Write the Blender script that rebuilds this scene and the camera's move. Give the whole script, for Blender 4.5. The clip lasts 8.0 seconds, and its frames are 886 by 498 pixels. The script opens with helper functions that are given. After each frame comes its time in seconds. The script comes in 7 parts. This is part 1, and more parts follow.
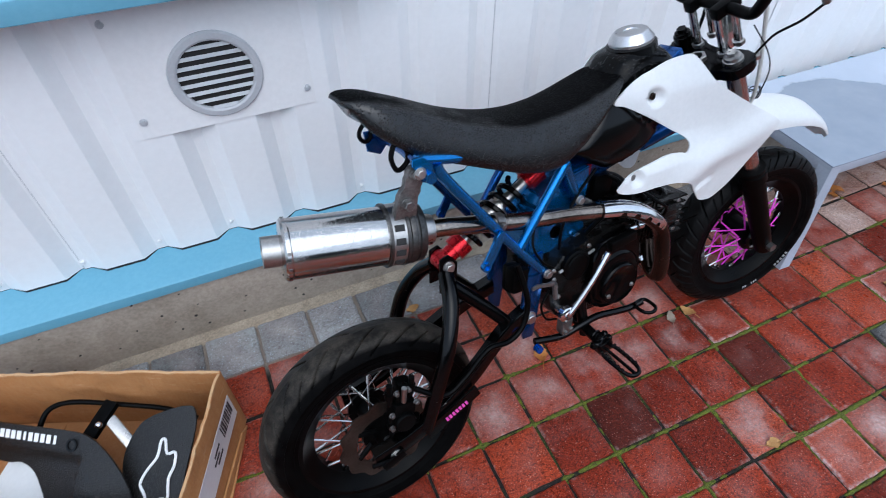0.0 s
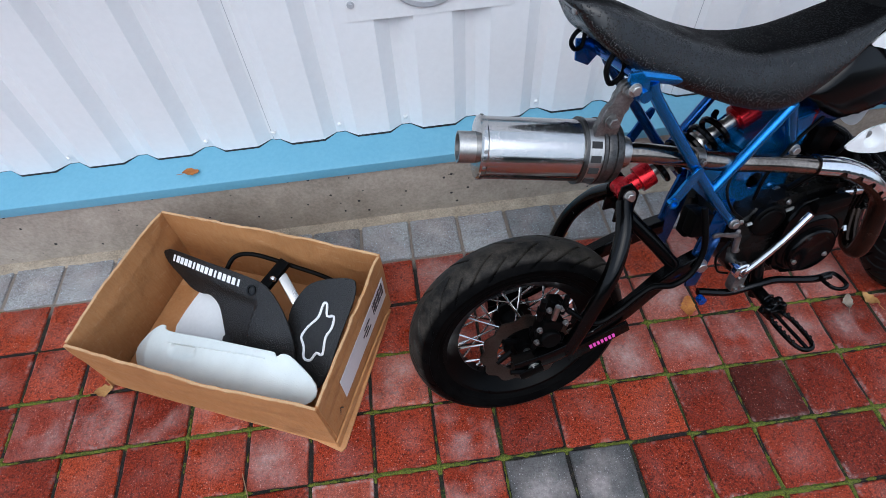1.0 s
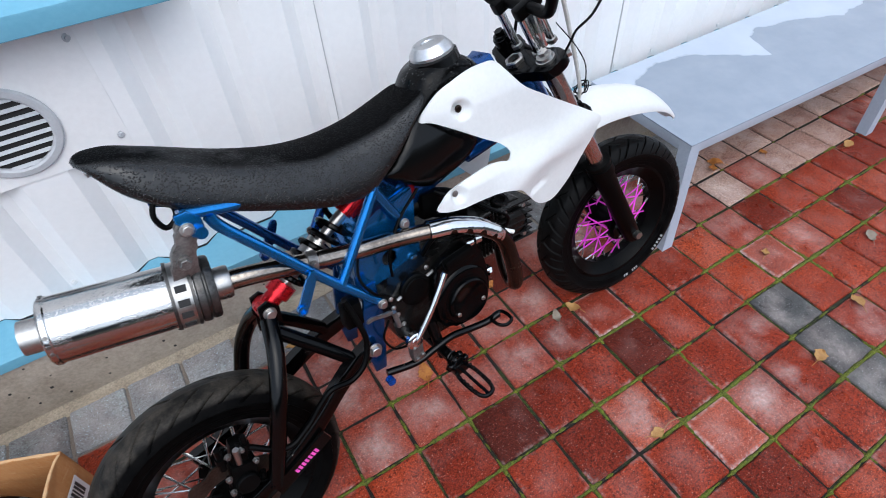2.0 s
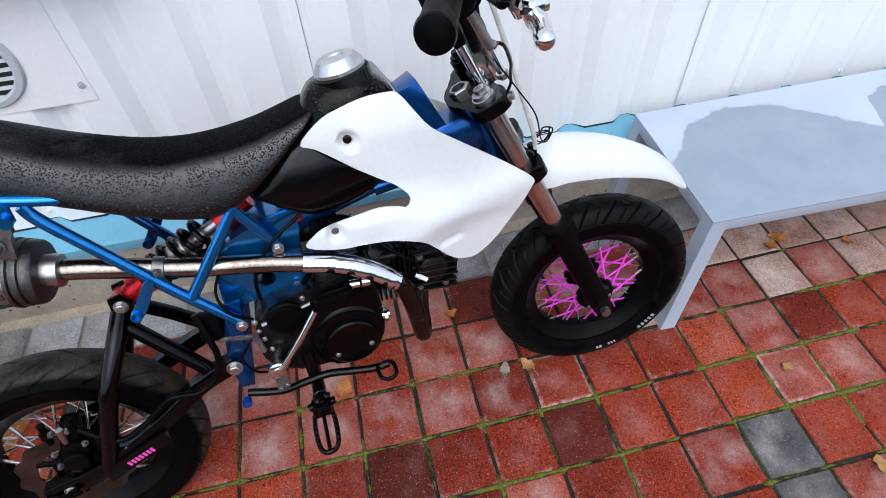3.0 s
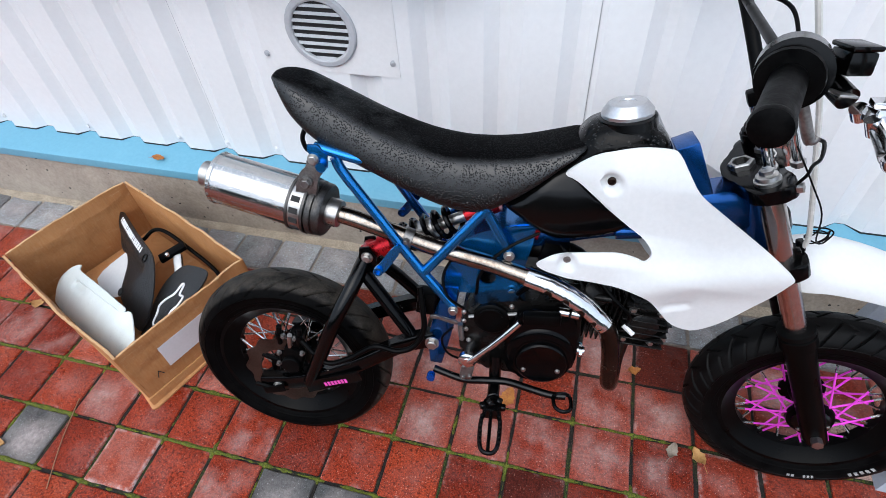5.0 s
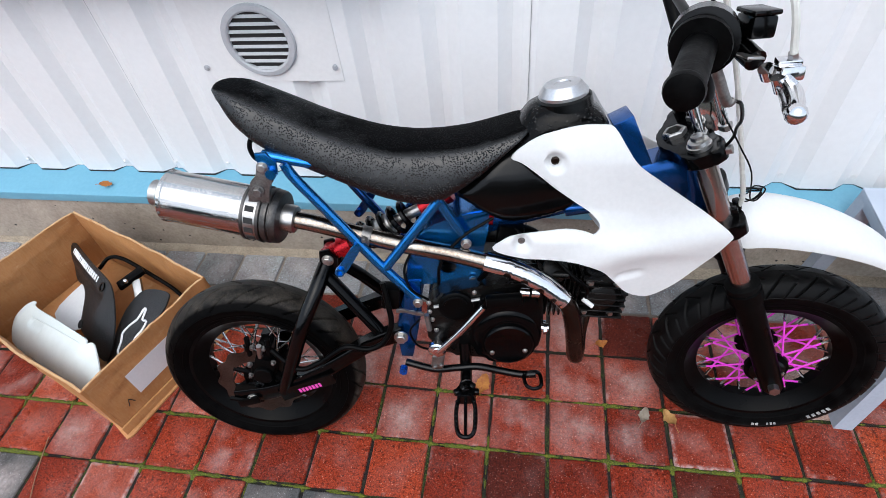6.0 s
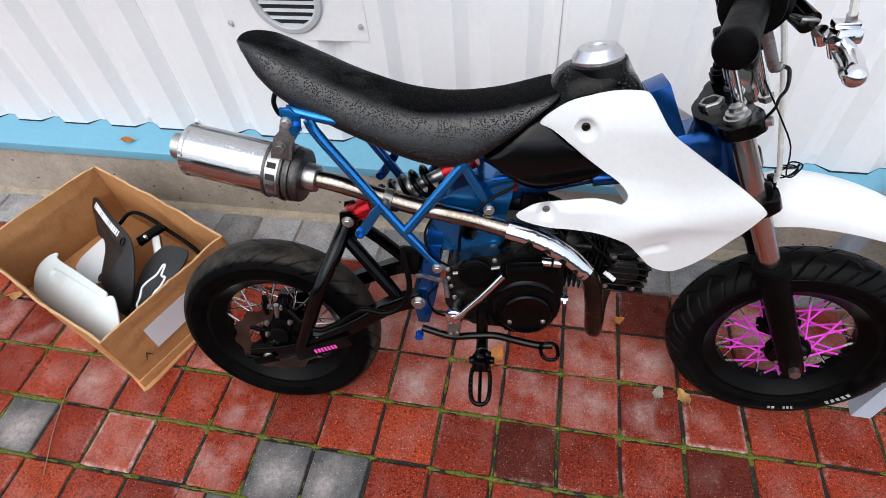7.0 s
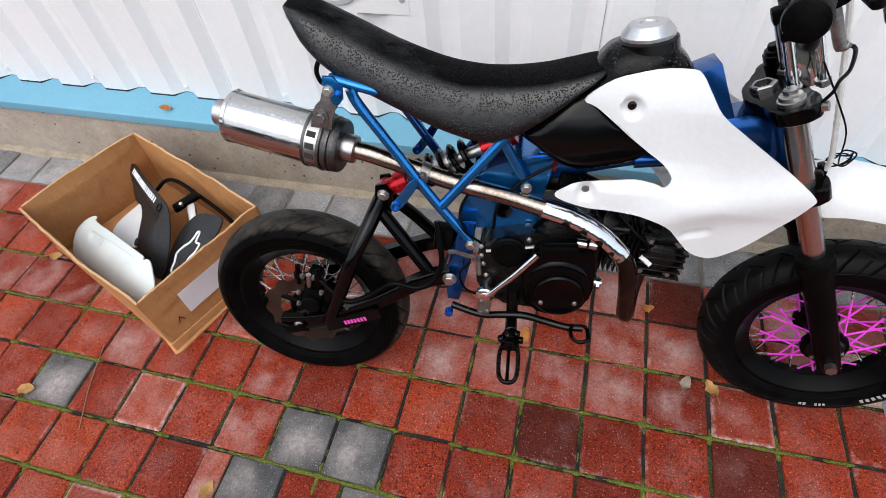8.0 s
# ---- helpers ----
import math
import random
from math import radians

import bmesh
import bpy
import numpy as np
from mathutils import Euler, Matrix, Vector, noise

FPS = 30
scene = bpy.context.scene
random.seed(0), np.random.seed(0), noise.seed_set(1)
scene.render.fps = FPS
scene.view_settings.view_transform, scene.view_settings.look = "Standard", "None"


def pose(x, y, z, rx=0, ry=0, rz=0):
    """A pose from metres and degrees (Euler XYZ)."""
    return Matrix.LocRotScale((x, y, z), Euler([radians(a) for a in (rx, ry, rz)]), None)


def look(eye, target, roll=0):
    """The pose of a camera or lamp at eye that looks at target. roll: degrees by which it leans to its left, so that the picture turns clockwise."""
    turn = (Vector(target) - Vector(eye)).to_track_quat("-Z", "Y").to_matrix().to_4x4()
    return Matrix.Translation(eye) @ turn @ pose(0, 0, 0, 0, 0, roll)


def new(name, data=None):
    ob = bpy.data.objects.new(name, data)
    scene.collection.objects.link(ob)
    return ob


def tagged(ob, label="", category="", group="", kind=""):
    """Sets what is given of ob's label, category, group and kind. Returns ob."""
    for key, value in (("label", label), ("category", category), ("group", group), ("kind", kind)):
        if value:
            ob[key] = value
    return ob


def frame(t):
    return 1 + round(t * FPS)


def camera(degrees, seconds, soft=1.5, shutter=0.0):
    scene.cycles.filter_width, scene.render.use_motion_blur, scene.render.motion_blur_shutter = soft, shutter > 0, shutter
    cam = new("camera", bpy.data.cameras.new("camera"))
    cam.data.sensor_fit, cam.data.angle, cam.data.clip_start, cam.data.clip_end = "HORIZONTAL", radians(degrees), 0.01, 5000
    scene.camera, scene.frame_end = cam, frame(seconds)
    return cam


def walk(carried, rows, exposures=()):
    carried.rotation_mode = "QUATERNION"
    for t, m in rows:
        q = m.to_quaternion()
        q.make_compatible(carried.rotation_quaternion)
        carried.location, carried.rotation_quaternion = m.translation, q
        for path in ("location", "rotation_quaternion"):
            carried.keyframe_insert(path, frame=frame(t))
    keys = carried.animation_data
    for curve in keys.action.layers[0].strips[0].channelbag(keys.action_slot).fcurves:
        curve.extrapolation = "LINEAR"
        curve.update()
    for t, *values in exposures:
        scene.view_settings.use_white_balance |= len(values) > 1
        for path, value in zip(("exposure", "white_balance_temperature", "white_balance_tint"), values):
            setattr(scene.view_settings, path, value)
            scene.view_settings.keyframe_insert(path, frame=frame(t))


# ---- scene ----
cam = camera(78.2, 8.0, 0.6, 0.1)
PATH = [
    (0, (-0.453, -0.472, 1.273), (0.103, 0.788, -0.177), -0.1),
    (0.5, (-0.532, -0.479, 1.248), (-0.318, 0.76, -0.307), -2.5),
    (1, (-0.556, -0.466, 1.256), (-0.465, 0.717, -0.354), -4.0),
    (1.5, (-0.428, -0.527, 1.275), (0.032, 0.667, -0.262), -2.9),
    (2, (-0.188, -0.521, 1.272), (0.479, 0.676, -0.185), -3.8),
    (2.2, (-0.097, -0.478, 1.262), (0.555, 0.667, -0.243), -1.9),
    (3.3, (0.334, -0.507, 1.263), (0.449, 0.787, -0.258), -3.6),
    (3.5, (0.347, -0.511, 1.263), (0.43, 0.805, -0.24), -3.0),
    (4, (0.259, -0.479, 1.268), (0.099, 0.856, -0.213), -3.6),
    (4.5, (0.198, -0.496, 1.284), (-0.171, 0.802, -0.193), -3.7),
    (4.7, (0.186, -0.498, 1.297), (-0.243, 0.781, -0.179), -4.3),
    (5.8, (0.2, -0.528, 1.324), (-0.09, 0.803, -0.141), -5.9),
    (6, (0.209, -0.525, 1.316), (-0.085, 0.786, -0.165), -6.8),
    (6.5, (0.199, -0.535, 1.304), (-0.11, 0.74, -0.206), -6.8),
    (7, (0.194, -0.532, 1.295), (-0.142, 0.703, -0.241), -6.3),
    (7.5, (0.181, -0.538, 1.291), (-0.194, 0.67, -0.259), -6.3),
    (8, (0.173, -0.548, 1.284), (-0.234, 0.629, -0.282), -6.7),
]
walk(cam, [(t, look(eye, target, roll)) for t, eye, target, roll in PATH], [(0, 0.62, 5550, 7), (0.6, 0.56, 5600, 7), (1.5, 0.72, 5750, 7.3), (2.1, 0.83, 5850, 7.5), (3.3, 0.85, 5850, 7.5), (6, 0.87, 6050, 8), (8, 0.87, 6350, 9)])

# ---- light ----
world = bpy.data.worlds.new("sky")
scene.world = world
world.use_nodes = True
wn = world.node_tree.nodes
sky = wn.new("ShaderNodeTexSky")
sky.sky_type, sky.sun_disc = "NISHITA", False
sky.sun_elevation, sky.sun_rotation = radians(55), radians(190)
sky.air_density, sky.dust_density, sky.ozone_density = 1.0, 4.0, 1.0
cloud = wn.new("ShaderNodeMix")
cloud.data_type = "RGBA"
cloud.inputs[0].default_value = 0.55
cloud.inputs[7].default_value = (6.6, 7.0, 7.5, 1)      # even cloud cover over the clear sky
world.node_tree.links.new(sky.outputs[0], cloud.inputs[6])
world.node_tree.links.new(cloud.outputs[2], wn["Background"].inputs[0])
wn["Background"].inputs[1].default_value = 0.13
sun = new("sun", bpy.data.lights.new("sun", "SUN"))
sun.data.energy, sun.data.angle, sun.data.color = 0.7, radians(60), (1.0, 0.98, 0.95)
sun.matrix_world = look((-0.45, -2.5, 3.6), (0, 0, 0))


# ---- materials ----
def nodes_of(name):
    m = bpy.data.materials.new(name)
    m.use_nodes = True
    return m, m.node_tree.nodes, m.node_tree.links, m.node_tree.nodes["Principled BSDF"]


def ramp(n, l, src, stops):
    r = n.new("ShaderNodeValToRGB")
    e = r.color_ramp.elements
    e[0].position, e[0].color = stops[0][0], (*stops[0][1], 1)
    e[1].position, e[1].color = stops[-1][0], (*stops[-1][1], 1)
    for p, c in stops[1:-1]:
        k = e.new(p)
        k.color = (*c, 1)
    l.new(src, r.inputs[0])
    return r.outputs[0]


def grain(n, l, scale, detail=4.0, rough=0.6, where="Object", stretch=None):
    co = n.new("ShaderNodeTexCoord").outputs["Object"] if where == "Object" else n.new("ShaderNodeNewGeometry").outputs["Position"]
    if stretch:
        mp = n.new("ShaderNodeMapping")
        mp.inputs["Scale"].default_value = stretch
        l.new(co, mp.inputs[0])
        co = mp.outputs[0]
    t = n.new("ShaderNodeTexNoise")
    t.inputs["Scale"].default_value, t.inputs["Detail"].default_value, t.inputs["Roughness"].default_value = scale, detail, rough
    l.new(co, t.inputs["Vector"])
    return t.outputs["Fac"]


def mix(n, l, fac, a, b, mode="MIX"):
    m = n.new("ShaderNodeMix")
    m.data_type, m.blend_type = "RGBA", mode
    for sock, v in ((m.inputs[0], fac), (m.inputs[6], a), (m.inputs[7], b)):
        if isinstance(v, (int, float)):
            sock.default_value = v
        elif isinstance(v, tuple):
            sock.default_value = (*v, 1)
        else:
            l.new(v, sock)
    return m.outputs[2]


def relief(n, l, b, height, strength, dist=0.002, below=None):
    k = n.new("ShaderNodeBump")
    k.inputs["Strength"].default_value, k.inputs["Distance"].default_value = strength, dist
    l.new(height, k.inputs["Height"])
    if below:
        l.new(below, k.inputs["Normal"])
    l.new(k.outputs[0], b.inputs["Normal"])
    return k.outputs[0]


def surface(name, dark, light, rough=(0.4, 0.6), metal=0.0, coarse=6.0, fine=180.0, bump=0.1, dist=0.001, coat=0.0, where="Object", stretch=None, weight=0.35, spec=0.5):
    """A surface with stains at a coarse scale and grain at a fine one."""
    m, n, l, b = nodes_of(name)
    big, small = grain(n, l, coarse, 5, 0.6, where), grain(n, l, fine, 3, 0.6, where, stretch)
    base = ramp(n, l, big, [(0.3, dark), (0.7, light)])
    spot = ramp(n, l, small, [(0.35, dark), (0.65, light)])
    l.new(mix(n, l, weight, base, spot), b.inputs["Base Color"])
    rr = n.new("ShaderNodeMapRange")
    rr.inputs[1].default_value, rr.inputs[2].default_value = 0.3, 0.7
    rr.inputs[3].default_value, rr.inputs[4].default_value = rough
    l.new(big, rr.inputs[0])
    l.new(rr.outputs[0], b.inputs["Roughness"])
    b.inputs["Metallic"].default_value = metal
    b.inputs["Specular IOR Level"].default_value = spec
    b.inputs["Coat Weight"].default_value = coat
    b.inputs["Coat Roughness"].default_value = 0.08
    if bump:
        relief(n, l, b, small, bump, dist)
    return m


def spread(n, l, src, lo, hi, a=0.0, b=1.0):
    k = n.new("ShaderNodeMapRange")
    for i, v in enumerate((lo, hi, a, b)):
        k.inputs[i + 1].default_value = v
    l.new(src, k.inputs[0])
    return k.outputs[0]


def paver_surface(name, stops, haze, haze_at=(0.5, 0.7), wet=(0.25, 0.6), pits=0.65, grit=1.0, frost=0.5, frost_at=(0.52, 0.62)):
    """Cast paving stone: sandy grain, pits, pale aggregate specks, lime bloom in streaks, frosted arrises, damp gloss."""
    m, n, l, b = nodes_of(name)
    info = n.new("ShaderNodeObjectInfo").outputs["Random"]
    tone = ramp(n, l, info, stops)
    g1 = grain(n, l, 300, 5, 0.8, "World")
    g2 = grain(n, l, 11, 2, 0.5, "World")
    g3 = grain(n, l, 130, 4, 0.75, "World")
    fray = grain(n, l, 75, 8, 0.85, "World")
    c = mix(n, l, spread(n, l, g1, 0.36, 0.64), mix(n, l, 1.0, tone, (1 + 0.75 * grit, 1 + 0.95 * grit, 1 + 0.95 * grit), "MULTIPLY"), mix(n, l, 1.0, tone, (1 - 0.6 * grit, 1 - 0.66 * grit, 1 - 0.66 * grit), "MULTIPLY"))
    c = mix(n, l, spread(n, l, grain(n, l, 9, 4, 0.6, "World"), 0.35, 0.65), c, mix(n, l, 1.0, c, (0.74, 0.66, 0.66), "MULTIPLY"))
    c = mix(n, l, spread(n, l, g3, 0.51, 0.63, 0.0, pits), c, mix(n, l, 1.0, tone, (0.26, 0.2, 0.2), "MULTIPLY"))
    place = n.new("ShaderNodeNewGeometry").outputs["Position"]
    for scale, share_, size in ((150.0, 0.86, 0.27), (330.0, 0.84, 0.34)):
        cell = n.new("ShaderNodeTexVoronoi")
        cell.inputs["Scale"].default_value = scale
        l.new(place, cell.inputs["Vector"])
        pick = n.new("ShaderNodeSeparateColor")
        l.new(cell.outputs["Color"], pick.inputs[0])
        speck = mix(n, l, 1.0, spread(n, l, cell.outputs["Distance"], size, size - 0.1), spread(n, l, pick.outputs[0], share_, share_ + 0.04), "MULTIPLY")
        c = mix(n, l, mix(n, l, 1.0, speck, (0.7,) * 3, "MULTIPLY"), c, mix(n, l, 0.5, mix(n, l, 1.0, tone, (2.2, 4.0, 5.0), "MULTIPLY"), (0.5, 0.34, 0.28)))
    own = n.new("ShaderNodeTexCoord").outputs["Object"]
    away = n.new("ShaderNodeVectorMath")
    away.operation = "LENGTH"
    l.new(own, away.inputs[0])
    add = n.new("ShaderNodeMath")
    add.operation = "MULTIPLY_ADD"
    l.new(info, add.inputs[0])
    add.inputs[1].default_value = 0.16
    l.new(g2, add.inputs[2])
    bloom = mix(n, l, 1.0, spread(n, l, add.outputs[0], haze_at[0] + 0.08, haze_at[1] + 0.08, 0.0, haze), spread(n, l, away.outputs["Value"], 0.015, 0.08, 1.1, 0.2), "MULTIPLY")
    both = mix(n, l, 1.0, mix(n, l, 0.5, bloom, spread(n, l, g1, 0.66, 0.4), "MULTIPLY"), spread(n, l, fray, 0.36, 0.64, 0.35, 1.2), "MULTIPLY")
    c = mix(n, l, both, c, (0.66, 0.56, 0.52))
    # lime frost along the worn arrises of some stones
    ab = n.new("ShaderNodeVectorMath")
    ab.operation = "ABSOLUTE"
    l.new(own, ab.inputs[0])
    xy = n.new("ShaderNodeSeparateXYZ")
    l.new(ab.outputs[0], xy.inputs[0])
    rim = n.new("ShaderNodeMath")
    rim.operation = "MAXIMUM"
    l.new(xy.outputs[0], rim.inputs[0])
    l.new(xy.outputs[1], rim.inputs[1])
    line = mix(n, l, 1.0, spread(n, l, rim.outputs[0], 0.057, 0.067), spread(n, l, grain(n, l, 13, 5, 0.7, "World"), *frost_at, 0.0, frost), "MULTIPLY")
    c = mix(n, l, mix(n, l, 1.0, line, spread(n, l, fray, 0.42, 0.6), "MULTIPLY"), c, (0.62, 0.5, 0.47))
    l.new(c, b.inputs["Base Color"])
    l.new(spread(n, l, grain(n, l, 7, 3, 0.5, "World"), 0.35, 0.65, wet[0], wet[1]), b.inputs["Roughness"])
    b.inputs["Specular IOR Level"].default_value = 0.14
    low = n.new("ShaderNodeBump")
    low.inputs["Strength"].default_value, low.inputs["Distance"].default_value = 0.5, 0.004
    l.new(grain(n, l, 45, 4, 0.6, "World"), low.inputs["Height"])
    relief(n, l, b, mix(n, l, 0.45, g1, g3), 1.0, 0.0035, low.outputs[0])
    return m


RED_TONES = [(0.0, (0.15, 0.0158, 0.0056)), (0.35, (0.213, 0.0232, 0.0079)), (0.7, (0.272, 0.0322, 0.0105)), (1.0, (0.325, 0.047, 0.015))]
RED = paver_surface("red_paver", RED_TONES, 0.16, (0.45, 0.75), pits=0.95, grit=1.2)
DARK = paver_surface("dark_red_paver", [(0.0, (0.078, 0.0115, 0.006)), (1.0, (0.125, 0.017, 0.0085))], 0.1)
PALE = paver_surface("bleached_red_paver", [(0.0, (0.23, 0.034, 0.018)), (1.0, (0.3, 0.055, 0.028))], 0.8, (0.32, 0.78))
SOFT = paver_surface("lime_streaked_red_paver", RED_TONES, 0.6, (0.4, 0.72), pits=0.9, grit=1.15)
FROSTED = paver_surface("frosted_red_paver", [(0.0, (0.24, 0.034, 0.016)), (1.0, (0.34, 0.06, 0.028))], 0.4, (0.4, 0.75), pits=0.6, frost=1.0, frost_at=(0.36, 0.46))
BEIGE = paver_surface("beige_pink_paver", [(0.0, (0.33, 0.185, 0.145)), (1.0, (0.44, 0.28, 0.225))], 0.6, (0.4, 0.68))
GREY = paver_surface("grey_paver", [(0.0, (0.065, 0.065, 0.064)), (1.0, (0.105, 0.104, 0.1))], 0.7, (0.36, 0.72), pits=0.3, grit=0.5, frost=0.2)
EDGE_GREY = paver_surface("pale_grey_paver", [(0.0, (0.17, 0.168, 0.165)), (0.5, (0.25, 0.248, 0.245)), (1.0, (0.34, 0.335, 0.33))], 0.55, (0.4, 0.75), pits=0.5, grit=0.6, frost=0.1)


def joint_surface():
    m, n, l, b = nodes_of("mossy_joint")
    moss = ramp(n, l, grain(n, l, 210, 4, 0.75, "World"), [(0.34, (0.004, 0.006, 0.001)), (0.5, (0.016, 0.028, 0.003)), (0.66, (0.112, 0.145, 0.015))])
    sand = ramp(n, l, grain(n, l, 240, 4, 0.75, "World"), [(0.36, (0.003, 0.0025, 0.002)), (0.58, (0.013, 0.0095, 0.0065)), (0.74, (0.13, 0.09, 0.06))])
    sep = n.new("ShaderNodeSeparateXYZ")
    l.new(n.new("ShaderNodeNewGeometry").outputs["Position"], sep.inputs[0])
    wall_side = n.new("ShaderNodeMapRange")
    wall_side.inputs[1].default_value, wall_side.inputs[2].default_value = 0.4, 0.44
    l.new(sep.outputs[1], wall_side.inputs[0])
    sand = mix(n, l, wall_side.outputs[0], sand, ramp(n, l, grain(n, l, 400, 3, 0.7, "World"), [(0.3, (0.14, 0.11, 0.09)), (0.7, (0.32, 0.27, 0.22))]))
    where = ramp(n, l, grain(n, l, 5.5, 4, 0.6, "World"), [(0.5, (0, 0, 0)), (0.6, (1, 1, 1))])
    far = n.new("ShaderNodeMapRange")
    far.inputs[1].default_value, far.inputs[2].default_value = 0.12, 0.32
    far.inputs[3].default_value, far.inputs[4].default_value = 1.0, 0.1
    l.new(sep.outputs[1], far.inputs[0])
    l.new(mix(n, l, mix(n, l, 1.0, where, far.outputs[0], "MULTIPLY"), sand, moss), b.inputs["Base Color"])
    b.inputs["Roughness"].default_value = 0.9
    relief(n, l, b, grain(n, l, 380, 3, 0.7, "World"), 0.9, 0.004)
    return m


def droplet_surface(name, colour, rough, drop, scale=260.0, cover=0.4, coat=0.0, metal=0.0, spec=0.5, bead_spec=0.5, swell=0.9, where=(0.36, 0.46), dry=None):
    """A smooth skin with fine rain drops standing on it."""
    m, n, l, b = nodes_of(name)
    v = n.new("ShaderNodeTexVoronoi")
    v.inputs["Scale"].default_value, v.inputs["Randomness"].default_value = scale, 1.0
    l.new(n.new("ShaderNodeTexCoord").outputs["Object"], v.inputs["Vector"])
    bead = ramp(n, l, v.outputs["Distance"], [(0.0, (1, 1, 1)), (cover, (0.55, 0.55, 0.55)), (cover + 0.04, (0, 0, 0))])
    some = ramp(n, l, grain(n, l, 30, 3, 0.6), [(where[0], (0, 0, 0)), (where[1], (1, 1, 1))])
    h = mix(n, l, 1.0, bead, some, "MULTIPLY")
    l.new(mix(n, l, grain(n, l, 9, 4, 0.6), tuple(c * 0.75 for c in colour), tuple(c * 1.25 for c in colour)), b.inputs["Base Color"])
    shine, gloss = (rough,) * 3, (spec,) * 3
    if dry:
        # the flat upper side has dried to a dull skin; the flanks stay wet
        up = n.new("ShaderNodeSeparateXYZ")
        l.new(n.new("ShaderNodeTexCoord").outputs["Normal"], up.inputs[0])
        wobble = n.new("ShaderNodeMath")
        wobble.operation = "MULTIPLY_ADD"
        l.new(grain(n, l, 14, 4, 0.6), wobble.inputs[0])
        wobble.inputs[1].default_value = 0.3
        l.new(up.outputs[2], wobble.inputs[2])
        flank = spread(n, l, wobble.outputs[0], 1.08, 0.86)
        h = mix(n, l, 1.0, h, spread(n, l, flank, 0.0, 1.0, 0.15, 1.0), "MULTIPLY")
        shine, gloss = mix(n, l, flank, (dry[0],) * 3, shine), mix(n, l, flank, (dry[1],) * 3, gloss)
    l.new(mix(n, l, h, shine, (drop,) * 3), b.inputs["Roughness"])
    b.inputs["Coat Weight"].default_value, b.inputs["Metallic"].default_value = coat, metal
    l.new(mix(n, l, h, gloss, (bead_spec,) * 3), b.inputs["Specular IOR Level"])
    low = n.new("ShaderNodeBump")
    low.inputs["Strength"].default_value, low.inputs["Distance"].default_value = 0.12, 0.0006
    l.new(grain(n, l, 700, 3, 0.6), low.inputs["Height"])
    relief(n, l, b, h, swell, 0.0016, low.outputs[0])
    return m


def tyre_surface(name, wall, tread, r0, r1):
    """Rubber whose dust differs between the side wall and the tread, with scuffs."""
    m, n, l, b = nodes_of(name)
    sep = n.new("ShaderNodeSeparateXYZ")
    l.new(n.new("ShaderNodeTexCoord").outputs["Object"], sep.inputs[0])
    com = n.new("ShaderNodeCombineXYZ")
    l.new(sep.outputs[0], com.inputs[0])
    l.new(sep.outputs[2], com.inputs[2])
    far = n.new("ShaderNodeVectorMath")
    far.operation = "LENGTH"
    l.new(com.outputs[0], far.inputs[0])
    at = spread(n, l, far.outputs["Value"], r0, r1)
    dust = spread(n, l, grain(n, l, 32, 6, 0.72), 0.38, 0.66)
    fine = spread(n, l, grain(n, l, 420, 3, 0.6), 0.35, 0.7)
    c = mix(n, l, mix(n, l, 0.5, dust, fine, "MULTIPLY"), mix(n, l, at, wall[0], tread[0]), mix(n, l, at, wall[1], tread[1]))
    l.new(c, b.inputs["Base Color"])
    l.new(spread(n, l, dust, 0.0, 1.0, 0.4, 0.65), b.inputs["Roughness"])
    l.new(mix(n, l, at, (0.03,) * 3, (0.1,) * 3), b.inputs["Specular IOR Level"])
    relief(n, l, b, grain(n, l, 300, 4, 0.7), 0.3, 0.0008)
    return m


def card_surface():
    """Corrugated board: faint flutes, soft wrinkles, scuffs and damp stains."""
    m, n, l, b = nodes_of("brown_cardboard")
    tone = ramp(n, l, grain(n, l, 5, 5, 0.65), [(0.3, (0.33, 0.133, 0.038)), (0.7, (0.48, 0.225, 0.08))])
    tone = mix(n, l, spread(n, l, grain(n, l, 240, 3, 0.6, stretch=(1, 1, 0.12)), 0.3, 0.7, 0.0, 0.3), tone, (0.5, 0.3, 0.15))
    tone = mix(n, l, spread(n, l, grain(n, l, 8, 6, 0.72), 0.54, 0.7, 0.0, 0.4), tone, (0.14, 0.055, 0.02))
    tone = mix(n, l, spread(n, l, grain(n, l, 16, 7, 0.8, stretch=(1, 1, 3)), 0.56, 0.68, 0.0, 0.35), tone, (0.6, 0.4, 0.24))
    l.new(tone, b.inputs["Base Color"])
    b.inputs["Roughness"].default_value = 0.62
    b.inputs["Specular IOR Level"].default_value = 0.35
    low = n.new("ShaderNodeBump")
    low.inputs["Strength"].default_value, low.inputs["Distance"].default_value = 0.6, 0.007
    l.new(grain(n, l, 17, 6, 0.65), low.inputs["Height"])
    relief(n, l, b, grain(n, l, 260, 2, 0.5, stretch=(1, 1, 0.06)), 0.12, 0.0008, low.outputs[0])
    return m


